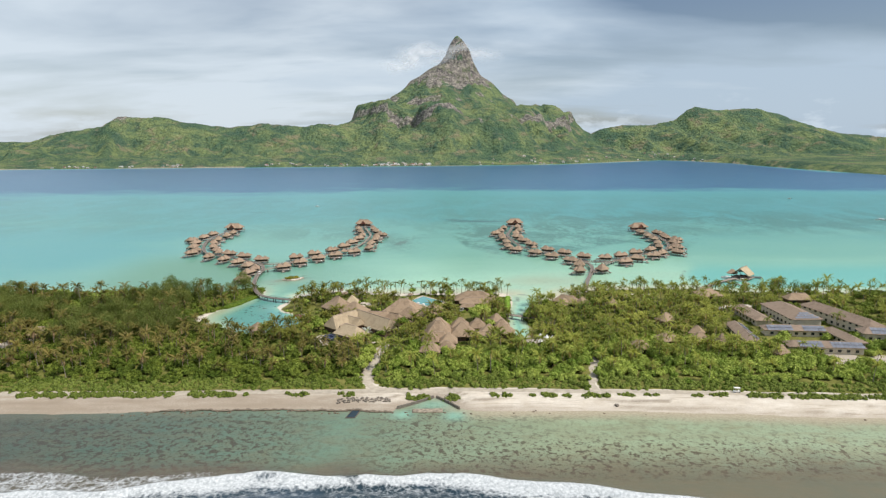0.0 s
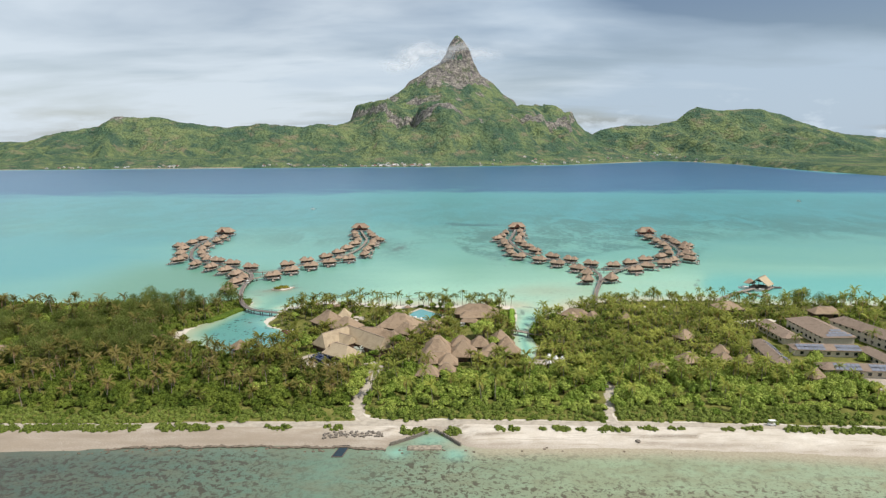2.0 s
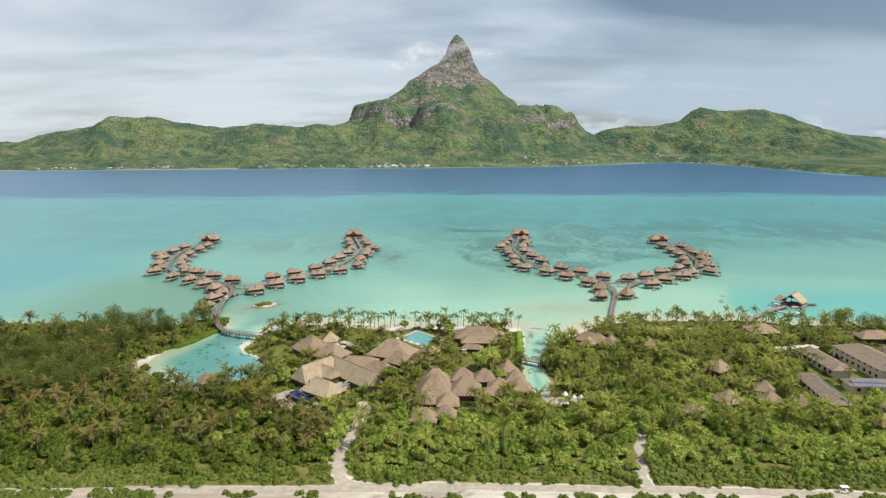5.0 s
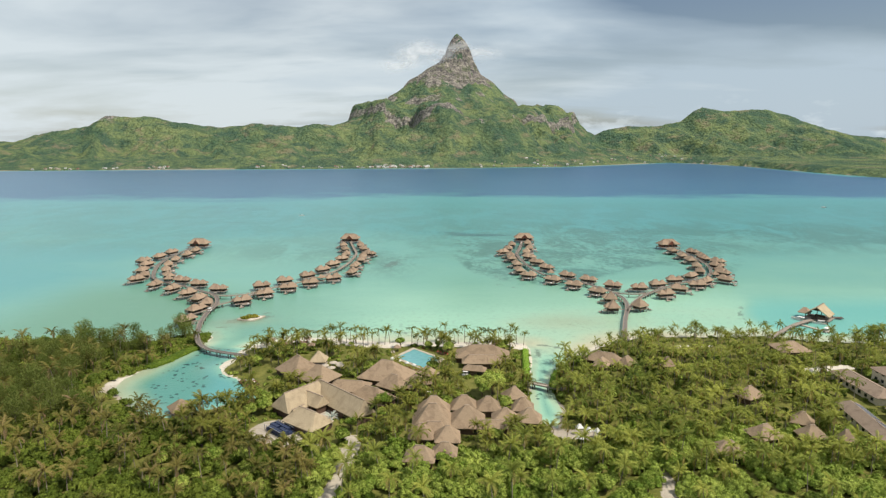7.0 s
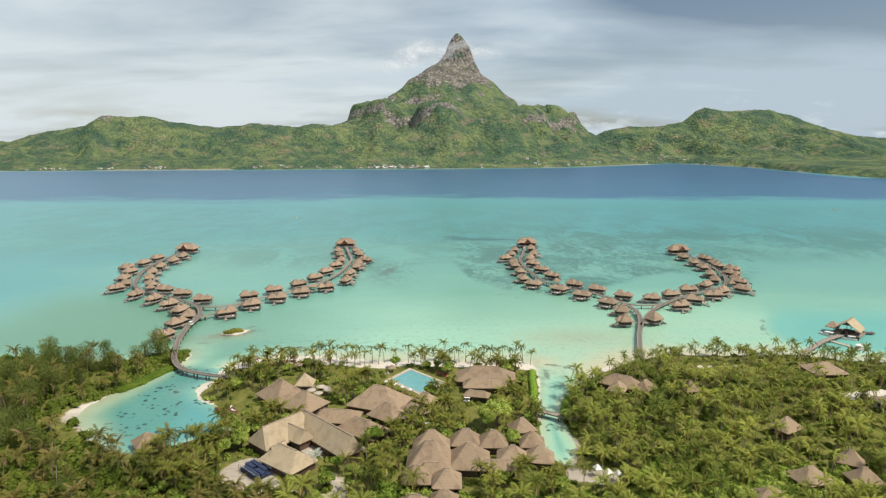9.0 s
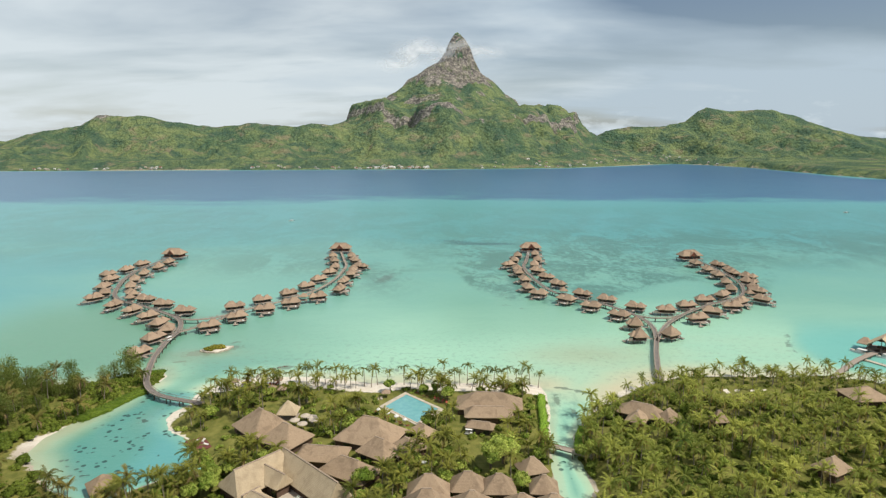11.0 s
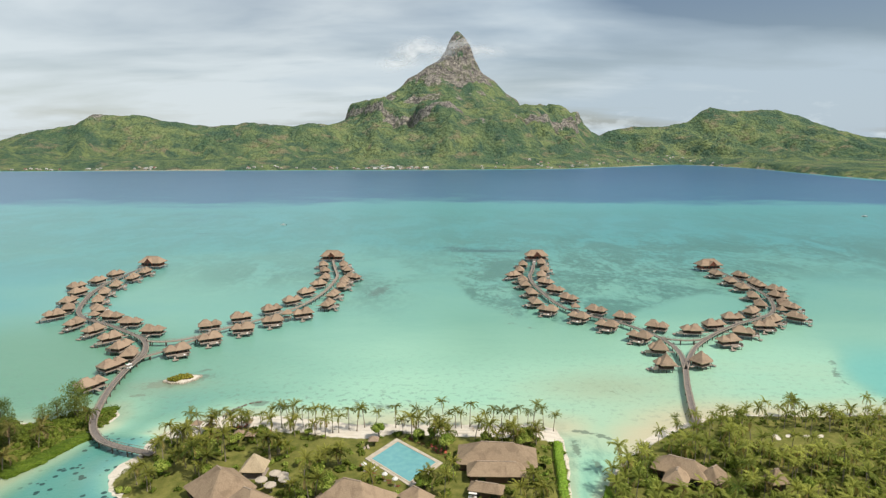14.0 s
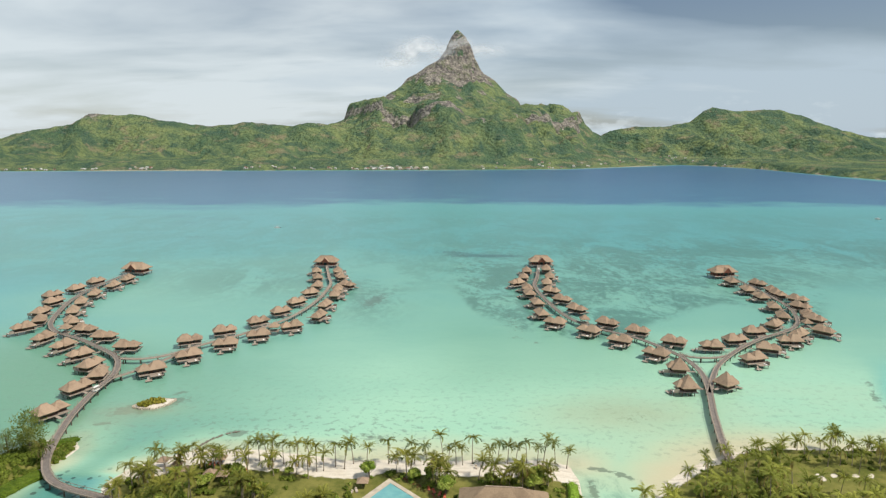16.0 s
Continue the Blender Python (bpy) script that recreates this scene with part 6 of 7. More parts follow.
for i in range(8):
    r = np.random.RandomState(300 + i)
    V, F, T = frond_set(r, 17, 3.7, 1.0 + 0.2 * (i % 3), dead=1 + i % 3)
    joint.append((V, F, T, 4.2 + 0.75 * i))
trunks = [palm_trunk(np.random.RandomState(350 + i), joint[i][3], 0.3 + 0.3 * (i % 4)) for i in range(8)]
crown_var, trunk_var = [], []
for (V, F, T, h), (tg, tip) in zip(joint, trunks):
    crown_var.append((V + np.array(tip), F, T))
    me = np.array(tg.v)
    quads = np.array([f for f in tg.f if len(f) == 4])
    trunk_var.append((me, quads, np.full(len(me), 0.5)))


def grove(x0, x1, y0, y1, step, seed, keep_share, label, smin=0.8, smax=1.2, extra=None, mat=None):
    r = np.random.RandomState(seed)
    gx, gy = scatter(x0, x1, y0, y1, step, r)
    ok = free(gx, gy, 1.7) & (r.rand(len(gx)) < keep_share)
    if extra is not None:
        ok &= extra(gx, gy)
    gx, gy = gx[ok], gy[ok]
    gz, sc = land_height(gx, gy) - 0.05, r.uniform(smin, smax, len(gx))
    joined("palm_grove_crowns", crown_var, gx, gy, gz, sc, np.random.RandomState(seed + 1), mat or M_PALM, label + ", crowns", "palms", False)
    joined("palm_grove_trunks", trunk_var, gx, gy, gz, sc, np.random.RandomState(seed + 1), M_TRUNK, label + ", trunks", "palms")
    return len(gx)


def thin(gx, gy):
    ok = np.ones(len(gx), bool)
    for cx, cy, r in LAWN:
        ok &= np.hypot(gx - cx, gy - cy) > r
    return ok


def garden(gx, gy):
    """The resort garden, short of the open beach."""
    return thin(gx, gy) & (gy < np.where(gx < -40, 379, 388))


def inland(gx, gy):
    """The grove proper, short of the open strip along the lagoon."""
    return thin(gx, gy) & (gy < 376 + 6 * np.sin(gx / 11))


def shore_strip(gx, gy):
    return thin(gx, gy) & (gy >= 376 + 6 * np.sin(gx / 11))


grove(43, 190, 270, 392, 4.7, 21, 0.92, "dense grove of coconut palms", 0.62, 1.0, inland, M_PALM_FRESH)
grove(60, 215, 366, 412, 4.8, 29, 0.85, "loose row of coconut palms along the lagoon", 0.55, 0.85, shore_strip, M_PALM_FRESH)
grove(190, 330, 262, 400, 7.5, 22, 0.5, "scattered coconut palms", extra=thin, mat=M_PALM_FRESH)
grove(-330, -34, 252, 312, 6.4, 23, 0.62, "browning coconut palms over coastal scrub", 0.7, 1.05, mat=M_PALM_DRY)
grove(-330, -126, 285, 395, 8.0, 24, 0.55, "scattered coconut palms in the wood", mat=M_PALM_DRY)
grove(-34, 60, 252, 286, 7.4, 25, 0.5, "scattered coconut palms over scrub", mat=M_PALM_FRESH)
grove(60, 190, 246, 270, 10.0, 26, 0.42, "scattered coconut palms over scrub", 0.7, 1.0, mat=M_PALM_FRESH)

grove(-88, 40, 285, 396, 5.8, 27, 0.7, "coconut palms in the resort garden", 0.75, 1.1, garden)

# one silver palm in the lobby court
M_SILVER_LEAF = leafy("silver_frond", (0.30, 0.33, 0.27), (0.56, 0.60, 0.52), (0.40, 0.36, 0.26), 0.1, 0.25, 0.95)
r = np.random.RandomState(270)
tg, tip = palm_trunk(r, 3.6, 0.2)
silver = empty("silver_palm", "pale silver-leaved palm in the court before the lobby", "palm tree", "", pose(-39.7, 301.2, ground_z(-39.7, 301.2) - 0.05))
part("trunk", tg, M_TRUNK, silver, smooth=True)
V, F, T = frond_set(r, 18, 2.8, 0.9)
c = new("crown", array_mesh("crown", V, F, M_SILVER_LEAF, False, T))
c.parent, c.location = silver, tip

# casuarina wood behind the inlet
casu_var = []
for i in range(5):
    r = np.random.RandomState(400 + i)
    top = empty("casuarina_tree", "tall olive-green casuarina with wispy drooping needles", "tree", "casuarina trees")
    g = Geo().tube([(0, 0, -0.3), (0.1, 0.1, 3), (0.2, 0, 6), (0.1, 0.1, 8.5)], [0.3, 0.24, 0.15, 0.05], 6)
    for k in range(5):
        a = k * 1.3
        g.tube([(0, 0, 2 + k), (math.cos(a) * 1.2, math.sin(a) * 1.2, 3.2 + k), (math.cos(a) * 2.2, math.sin(a) * 2.2, 4.6 + k)], [0.12, 0.08, 0.03], 4)
    part("trunk", g, M_BARK, top)
    V, F, T = needle_crown(r, 9.0 + i * 0.9, 3.3 + 0.35 * i, 1900)
    new("crown", array_mesh("crown", V, F, M_CASU, False, T)).parent = top
    casu_var.append(top)
gx, gy = scatter(-300, -121, 290, 397, 5.2, rng)
ok = free(gx, gy, 0.2) & (wave_noise(gx, gy, 60, 81, 3) + 1.1 * smooth(-215, -165, gx) - 0.6 * smooth(318, 296, gy) > 0.35) & (shore_distance(gx, gy) > np.where(gx > -165, 15, 9))
idx = np.where(ok)[0]
rng.shuffle(idx)
for i in idx[:170]:
    plant(casu_var, gx[i], gy[i], rng.uniform(0.65, 1.05), rng.uniform(0, 360))
for x, y, k in ((-134, 403, 1.0), (-138.5, 400, 0.9), (-131, 399.5, 0.7), (-142, 397, 0.8), (-153, 392, 0.9), (-160, 388, 1.0), (-168, 392, 0.9), (-176, 388, 1.0)):
    plant(casu_var, x, y, k, 53 * x)
for x, y, k in ((205, 390, 0.75), (211, 393, 0.85), (218, 389, 0.8), (226, 391, 0.7)):
    plant(casu_var, x, y, k, 37 * x)

# round-crowned broadleaf trees in the garden
broad_var = []
for i in range(5):
    r = np.random.RandomState(500 + i)
    top = empty("broadleaf_tree", "dense fresh green broadleaf tree with a rounded uneven crown", "tree", "broadleaf trees")
    g = Geo().tube([(0, 0, -0.3), (0.1, 0, 1.4), (0.2, 0.1, 2.8)], [0.28, 0.22, 0.14], 6)
    for k in range(4):
        a = k * 1.6 + i
        g.tube([(0.1, 0, 1.5), (math.cos(a) * 0.9, math.sin(a) * 0.9, 2.6), (math.cos(a) * 1.7, math.sin(a) * 1.7, 3.6)], [0.14, 0.1, 0.04], 4)
    part("trunk", g, M_BARK, top)
    V, F, T = leaf_crown(r, 24, 20, 2.9, 0.34)
    c = new("crown", array_mesh("crown", V + np.array([0, 0, 3.3]), F, M_BROAD, True, T))
    c.parent = top
    broad_var.append(top)
gx, gy = scatter(-88, 60, 258, 396, 5.2, rng)
ok = free(gx, gy, 1.6) & thin(gx, gy)
idx = np.where(ok)[0]
rng.shuffle(idx)
for i in idx[:150]:
    plant(broad_var, gx[i], gy[i], rng.uniform(0.45, 0.95), rng.uniform(0, 360))
for x, y, s in ((-21.7, 385.4, 0.95), (0.7, 376.4, 1.1), (-4, 384.8, 0.7), (-8, 386, 0.5), (18, 330, 1.8), (14, 327, 1.5), (22, 315, 1.0), (-23, 314, 1.2), (-30, 345, 1.2), (-33, 350, 1.0), (-66, 312, 1.2), (-68, 318, 1.1), (-70, 308, 1.0), (-64, 322, 0.9), (-73, 325, 1.0), (-77, 333, 0.9), (-33, 352, 0.9), (-38, 348, 0.7)):
    plant(broad_var, x, y, s, 40 * x)

# understorey and coastal thicket
def raised(v, lift):
    return [(V + np.array([0, 0, lift]), F, T) for V, F, T in v]


bush_var = raised([leaf_crown(np.random.RandomState(600 + i), 13, 11, 2.3, 0.36, 0.62, rings=2, sides=7) for i in range(7)], 1.0)
low_var = raised([leaf_crown(np.random.RandomState(650 + i), 8, 7, 2.2, 0.38, 0.5, rings=2, sides=7) for i in range(5)], 0.8)
scrub_var = raised([leaf_crown(np.random.RandomState(680 + i), 5, 4, 2.0, 0.3, 0.4, 1.2, rings=2, sides=6) for i in range(5)], 0.5)


def thicket(x0, x1, y0, y1, step, seed, smin, smax, mat, name, label, share=1.0, cond=None, kinds_=None):
    r = np.random.RandomState(seed)
    gx, gy = scatter(x0, x1, y0, y1, step, r)
    ok = free(gx, gy, -0.6) & (r.rand(len(gx)) < share)
    if cond is not None:
        ok &= cond(gx, gy)
    gx, gy = gx[ok], gy[ok]
    swell_ = (1 + 0.35 * wave_noise(gx, gy, 14, seed + 2, 2)) * (0.72 + 0.28 * smooth(7, 24, gy - lay(EDGE, gx)) if name == "coastal_thicket" else 1)
    joined(name, kinds_ or bush_var, gx, gy, land_height(gx, gy) - 0.2, r.uniform(smin, smax, len(gx)) * swell_, r, mat, label, "shrubs")


def bank(x, y):
    """The low creeper-covered bank along the inlet's west side."""
    return (x > -146) & (x < -112) & (y > 352) & (y < 412) & (shore_distance(x, y) < 12)


behind = lambda x, y: (y > lay(EDGE, x) + 8 + 3.5 * np.sin(x / 9)) & ((y < 284) | (np.abs(x) > 60))
# western thicket gets the darkened leaf in place of cloud shade, eastern the bright
thicket(-260, -42, 243, 300, 4.0, 31, 0.85, 1.65, M_SHADED_DARKLEAF, "coastal_thicket", "dense coastal thicket in shade-darkened green", cond=behind)
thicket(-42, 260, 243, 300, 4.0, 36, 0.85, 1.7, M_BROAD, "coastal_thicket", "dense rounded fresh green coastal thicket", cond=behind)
thicket(-320, -106, 298, 398, 5.2, 32, 0.9, 1.7, M_SHADED_DARKLEAF, "understorey", "undergrowth beneath the wood in shade-darkened green", cond=lambda x, y: ~bank(x, y), kinds_=low_var)
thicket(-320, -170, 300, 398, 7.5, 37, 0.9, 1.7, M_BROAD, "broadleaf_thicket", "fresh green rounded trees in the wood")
# darkened leaf deepens the shaded gaps beneath the palms
thicket(43, 215, 282, 392, 4.3, 33, 0.6, 1.05, M_SHADED_DARKLEAF, "understorey", "green undergrowth beneath the palms", 0.95, inland, low_var)
thicket(60, 215, 370, 412, 4.0, 41, 0.35, 0.62, M_SHADED_DARKLEAF, "shore_scrub", "low green scrub behind the lagoon shore", 0.85, shore_strip, low_var)
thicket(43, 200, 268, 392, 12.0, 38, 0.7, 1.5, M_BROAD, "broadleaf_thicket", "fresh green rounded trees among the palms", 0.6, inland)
thicket(-90, 42, 282, 398, 4.0, 34, 0.4, 0.85, M_SHADED_DARKLEAF, "understorey", "low green garden shrubs", 0.75, thin, low_var)
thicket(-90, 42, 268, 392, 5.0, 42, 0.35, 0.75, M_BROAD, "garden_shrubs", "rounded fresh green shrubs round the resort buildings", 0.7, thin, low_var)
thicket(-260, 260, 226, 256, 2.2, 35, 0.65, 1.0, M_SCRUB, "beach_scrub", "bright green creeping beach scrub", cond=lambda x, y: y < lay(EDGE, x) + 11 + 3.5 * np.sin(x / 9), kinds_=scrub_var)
thicket(-146, -112, 352, 412, 1.9, 39, 0.7, 1.0, M_SHADED_DARKLEAF, "creeper", "olive green creeper over the inlet bank", cond=bank, kinds_=scrub_var)
thicket(212, 330, 326, 402, 5.5, 40, 0.9, 1.6, M_SHADED_DARKLEAF, "shore_thicket", "dark green trees and shrubs behind the shore", kinds_=low_var)


# ---------------------------------------------------------------- ocean shore: walls, rocks, scrub
def stone_wall(pts, width, height, label):
    """A rough stone sea wall of squared blocks laid along a line."""
    top = empty("sea_wall", label, "wall")
    r = np.random.RandomState(int(abs(pts[0][0]) * 10))
    for x, y, wx, wy in along(pts, 1.0):
        rz = math.degrees(math.atan2(wy, wx)) + r.uniform(-5, 5)
        part("block", Geo().box(x, y, -0.8, 1.2 * r.uniform(0.9, 1.05), width * r.uniform(0.85, 1.1), 0.8 + height * r.uniform(0.9, 1.05), rz, 0.95, bev=0.06), M_STONE, top)
    return top


stone_wall([(-18.5, 222), (-12, 226.5), (-6, 231.5)], 0.6, 1.1, "grey stone wall of the boat slip, west arm")
stone_wall([(-4, 231.5), (0, 227), (4, 221.8)], 0.6, 1.1, "grey stone wall of the boat slip, east arm")
sandbar = Geo().box(-7.6, 219.9, -0.8, 12.8, 3.2, 1.2, 2, 0.86, bev=0.2)
tagged(part("sand_bar", sandbar, M_BAR), "low flat bar of sand before the boat slip", "sand bar", kind="structure")


def boulder(name, x, y, z, r, seed, mat, label, category, group="", squash=0.65):
    bm = bmesh.new()
    bmesh.ops.create_icosphere(bm, subdivisions=2, radius=r)
    for v in bm.verts:
        k = 1 + 0.35 * noise.noise(v.co / r * 1.3 + Vector((seed * 7.1, 0, 0)))
        v.co = Vector((v.co.x * k, v.co.y * k, v.co.z * k * squash))
    me = bpy.data.meshes.new(name)
    bm.to_mesh(me)
    bm.free()
    me.materials.append(mat)
    ob = new(name, me)
    ob.location = (x, y, z)
    return tagged(ob, label, category, group)


r4 = np.random.RandomState(77)
for i in range(80):
    t = r4.rand()
    x = -42 + 20 * t
    y = 226.6 + 1.6 * math.sin(t * 3.0) * 0.4 + r4.uniform(-1.5, 1.7)
    boulder("rubble_stone", x, y, ground_z(x, y) + 0.12, r4.uniform(0.28, 0.6), i, M_STONE, "pale grey boulder in a rubble bank on the beach", "stone", "rubble bank")
WATERLINE = [(-260, 212), (-139, 217), (-97, 219.6), (-78, 220.2), (-45, 219.9), (-20, 218.4), (30, 219.5), (78, 218.5), (140, 213.5), (250, 207)]
for i in range(80):
    x = r4.uniform(-130, 0) if i < 70 else r4.uniform(4, 150)
    boulder("beach_rock", x, float(lay(WATERLINE, x)) + r4.uniform(-2.5, 1.2), r4.uniform(-0.05, 0.12), r4.uniform(0.2, 0.6), i + 300, M_LEDGE, "low brown beach rock at the waterline", "rock", "waterline rocks", 0.45)
boulder("beach_rock", 63.3, 223.5, ground_z(63.3, 223.5) + 0.15, 0.9, 299, M_STONE, "lone grey boulder on the open sand", "rock", "", 0.6)


def beach_ledge(x0, x1, seed):
    """An undercut step of brown beach rock along the waterline."""
    r, g = np.random.RandomState(seed), Geo()
    xs = np.arange(x0, x1, 0.8)
    for x in xs:
        fade = min(1.0, (x - x0) / 6 + 0.1, (x1 - x) / 4 + 0.1)
        y = float(lay(WATERLINE, x)) + 0.7 * math.sin(x / 3.1) * math.sin(x / 7.7) + r.uniform(-0.3, 0.3)
        top = 0.12 + fade * r.uniform(0.08, 0.34)
        g.v += [(x, y + 1.7 + r.uniform(-0.6, 0.6), top - 0.3), (x, y + 0.9, top), (x, y + r.uniform(-0.15, 0.15), top - 0.06), (x, y + 0.35, -0.4)]
    n = len(xs)
    g.f = [(4 * i + k, 4 * i + k + 1, 4 * i + k + 5, 4 * i + k + 4) for i in range(n - 1) for k in range(3)]
    return tagged(part("rock_ledge", g, M_LEDGE), "undercut ledge of dark brown beach rock at the waterline", "ledge", kind="structure")


beach_ledge(-112, -19.5, 5)


def mat_bush(name, xs, ys, smin, smax, seed, mat, label, variants=None):
    r = np.random.RandomState(seed)
    xs, ys = np.array(xs), np.array(ys)
    return joined(name, variants or bush_var, xs, ys, land_height(xs, ys) - 0.25, r.uniform(smin, smax, len(xs)), r, mat, label, "shrubs")


# clumps of scrub on the seaward side of the track
cx, cy = [], []
for x0, length, deep in ((-230, 60, 1.9), (-158, 20, 2.2), (-139.5, 12.5, 2.4), (-129.5, 7.5, 2.2), (-120.5, 8, 2.6), (-112, 10, 2.4), (-95.5, 9.5, 2.6), (-86, 7.2, 1.8), (-78.5, 2, 0.7),
                        (-59, 10, 0.9), (-39.3, 5.8, 1.6), (-11.7, 8.3, 2.0), (0.4, 6.8, 2.6), (17.8, 3.1, 1.4), (22.4, 2.9, 1.4), (32.5, 2.1, 1.0), (38.8, 5.1, 2.0), (45.5, 2, 1.0),
                        (54.8, 5.5, 1.6), (60.2, 2.5, 1.4), (68.6, 5.3, 1.4), (80, 9, 0.5), (96, 4.1, 1.6), (104, 5.6, 1.0), (115.6, 1.1, 1.0), (119.2, 3.7, 1.8), (124.1, 6.1, 2.2), (136, 12, 2.2), (158, 30, 2.2), (200, 60, 2.2)):
    n = int(length * deep * 1.3) + 1
    cx += list(x0 + r4.uniform(-0.5, 0.5, n) * length)
    cy += list(lay([(-260, 228.5), (-158, 230.2), (-100, 231.2), (-8, 231.2), (18, 230.3), (104, 230.2), (150, 228.2), (260, 221)], x0) + r4.uniform(-0.5, 0.5, n) * deep * 1.5)
mat_bush("beach_scrub", cx, cy, 0.48, 0.90, 78, M_SCRUB, "low green scrub clumps between track and sand", scrub_var)

# dark square pen at the water's edge
pen = empty("fish_pen", "dark blue netted rectangular pen at the water's edge", "pen")
part("net", Geo().add([(-35.2, 221.5, 0.12), (-32.2, 221.5, 0.12), (-33.6, 214, 0.12), (-37.0, 214, 0.12), (-35.2, 221.5, 0.0), (-32.2, 221.5, 0.0), (-33.6, 214, 0.0), (-37.0, 214, 0.0)],
                      [(0, 3, 2, 1), (4, 5, 6, 7), (0, 1, 5, 4), (1, 2, 6, 5), (2, 3, 7, 6), (3, 0, 4, 7)]), M_SLATE, pen, "dark blue netting")
for a, b in (((-35.2, 221.5), (-32.2, 221.5)), ((-32.2, 221.5), (-33.6, 214)), ((-33.6, 214), (-37, 214)), ((-37, 214), (-35.2, 221.5))):
    g, rz = Geo(), math.degrees(math.atan2(b[1] - a[1], b[0] - a[0]))
    g.box((a[0] + b[0]) / 2, (a[1] + b[1]) / 2, 0.0, math.hypot(b[0] - a[0], b[1] - a[1]), 0.18, 0.28, rz)
    part("frame", g, M_PILE, pen)


# ---------------------------------------------------------------- vehicles, pens, decks
def wheel(parent, x, y, r, w=0.22):
    g, n = Geo(), 12
    g.v = [(x + s * w / 2, y + math.cos(2 * math.pi * i / n) * r, r + math.sin(2 * math.pi * i / n) * r) for s in (-1, 1) for i in range(n)]
    g.f = [(i, (i + 1) % n, n + (i + 1) % n, n + i) for i in range(n)] + [tuple(range(n))[::-1], tuple(range(n, 2 * n))]
    tyre = part("wheel", g, M_GLASS_DARK, parent, "black rubber wheel")
    g2 = Geo()
    g2.v = [(x + s * (w / 2 + 0.01), y + math.cos(2 * math.pi * i / n) * r * 0.55, r + math.sin(2 * math.pi * i / n) * r * 0.55) for s in (-1, 1) for i in range(n)]
    g2.f = [(i, (i + 1) % n, n + (i + 1) % n, n + i) for i in range(n)] + [tuple(range(n))[::-1], tuple(range(n, 2 * n))]
    part("rim", g2, M_SILVER, tyre)


def cart(x, y, z, rz, label):
    """A small electric cart with a canopy."""
    top = empty("golf_cart", label, "cart", "carts", pose(x, y, z, 0, 0, rz))
    part("body", Geo().box(0, 0, 0.28, 1.25, 2.5, 0.5, 0, 0.94, bev=0.08), M_WHITE, top, "white cart body")
    part("seat", Geo().box(0, -0.2, 0.78, 1.1, 0.55, 0.22, bev=0.05), M_CREAM, top)
    part("canopy", Geo().box(0, -0.1, 1.85, 1.35, 2.3, 0.1, bev=0.04), M_WHITE, top)
    for a in (-0.58, 0.58):
        for b in (-1.1, 0.9):
            part("post", Geo().box(a, b, 0.75, 0.05, 0.05, 1.1), M_SILVER, top)
            wheel(top, a, b * 0.85, 0.26)
    return top


cart(-136.3, 447.5, BOARD_Z + 0.03, -14, "white electric cart with a canopy on the boardwalk")
cart(70, 679, BOARD_Z + 0.03, -12, "white electric cart with a canopy on the boardwalk")
cart(-7, 327, ground_z(-7, 327), 60, "white electric cart parked in the resort garden")
cart(8, 349, ground_z(8, 349), 80, "white electric cart parked on a garden path")


cart(112, 232.8, ground_z(112, 232.8) + 0.05, 88, "white electric cart on the sandy beach track")

rack = empty("blue_steel_rack", "dark blue steel racking of stacked crates on bare sand", "rack", "", pose(-57, 296.8, ground_z(-57, 296.8), 0, 0, -43))
for i in range(7):
    for j in range(3):
        for k in range(2):
            if (i, j, k) in ((3, 1, 1), (6, 2, 1), (0, 0, 1)):
                continue
            part("crate", Geo().box(i * 1.35 - 4.0, j * 1.7 - 1.7, 0.15 + k * 0.95, 1.15, 1.45, 0.8, 0, 0.97, bev=0.06), M_BLUE, rack, "dark blue crate")
for i in range(8):
    for j in (-2.7, 2.7):
        part("upright", Geo().box(i * 1.35 - 4.7, j, 0, 0.12, 0.12, 2.3), M_BLUE, rack)
part("rail", Geo().box(0, -2.7, 2.1, 9.6, 0.1, 0.12), M_SILVER, rack)
part("rail", Geo().box(0, 2.7, 2.1, 9.6, 0.1, 0.12), M_SILVER, rack)

red = empty("red_deck", "dark red timber deck with loungers beside the inlet", "deck", "", pose(-81, 344.5, ground_z(-81, 344.5), 0, 0, -50))
part("platform", Geo().box(0, 0, 0.1, 9.2, 8.0, 0.35, bev=0.05), M_RED, red)
for a in (-4, -2, 0, 2, 4):
    part("rail_post", Geo().box(a, -3.9, 0.45, 0.1, 0.1, 0.9), M_RED, red)
part("handrail", Geo().box(0, -3.9, 1.3, 8.4, 0.12, 0.1), M_RED, red)
for a, b in ((-2.5, 0.5), (0, 1.2), (2.2, -0.6)):
    lx, ly = -81 + a * 0.94, 344.5 + b - a * 0.34
    lo = empty("sun_lounger", "white cushioned sun lounger on the red deck", "lounger", "deck loungers", pose(lx, ly, ground_z(-81, 344.5) + 0.45, 0, 0, 30 * a))
    part("mattress", Geo().box(0, 0, 0.25, 0.7, 1.4, 0.14, bev=0.04), M_WHITE, lo)
    part("backrest", Geo().box(0, 0.95, 0.30, 0.7, 0.5, 0.35, 0, 0.8, bev=0.04), M_WHITE, lo)
    for p, q in ((-0.28, -0.6), (0.28, -0.6), (-0.28, 0.8), (0.28, 0.8)):
        part("leg", Geo().box(p, q, 0, 0.06, 0.06, 0.26), M_SILVER, lo)


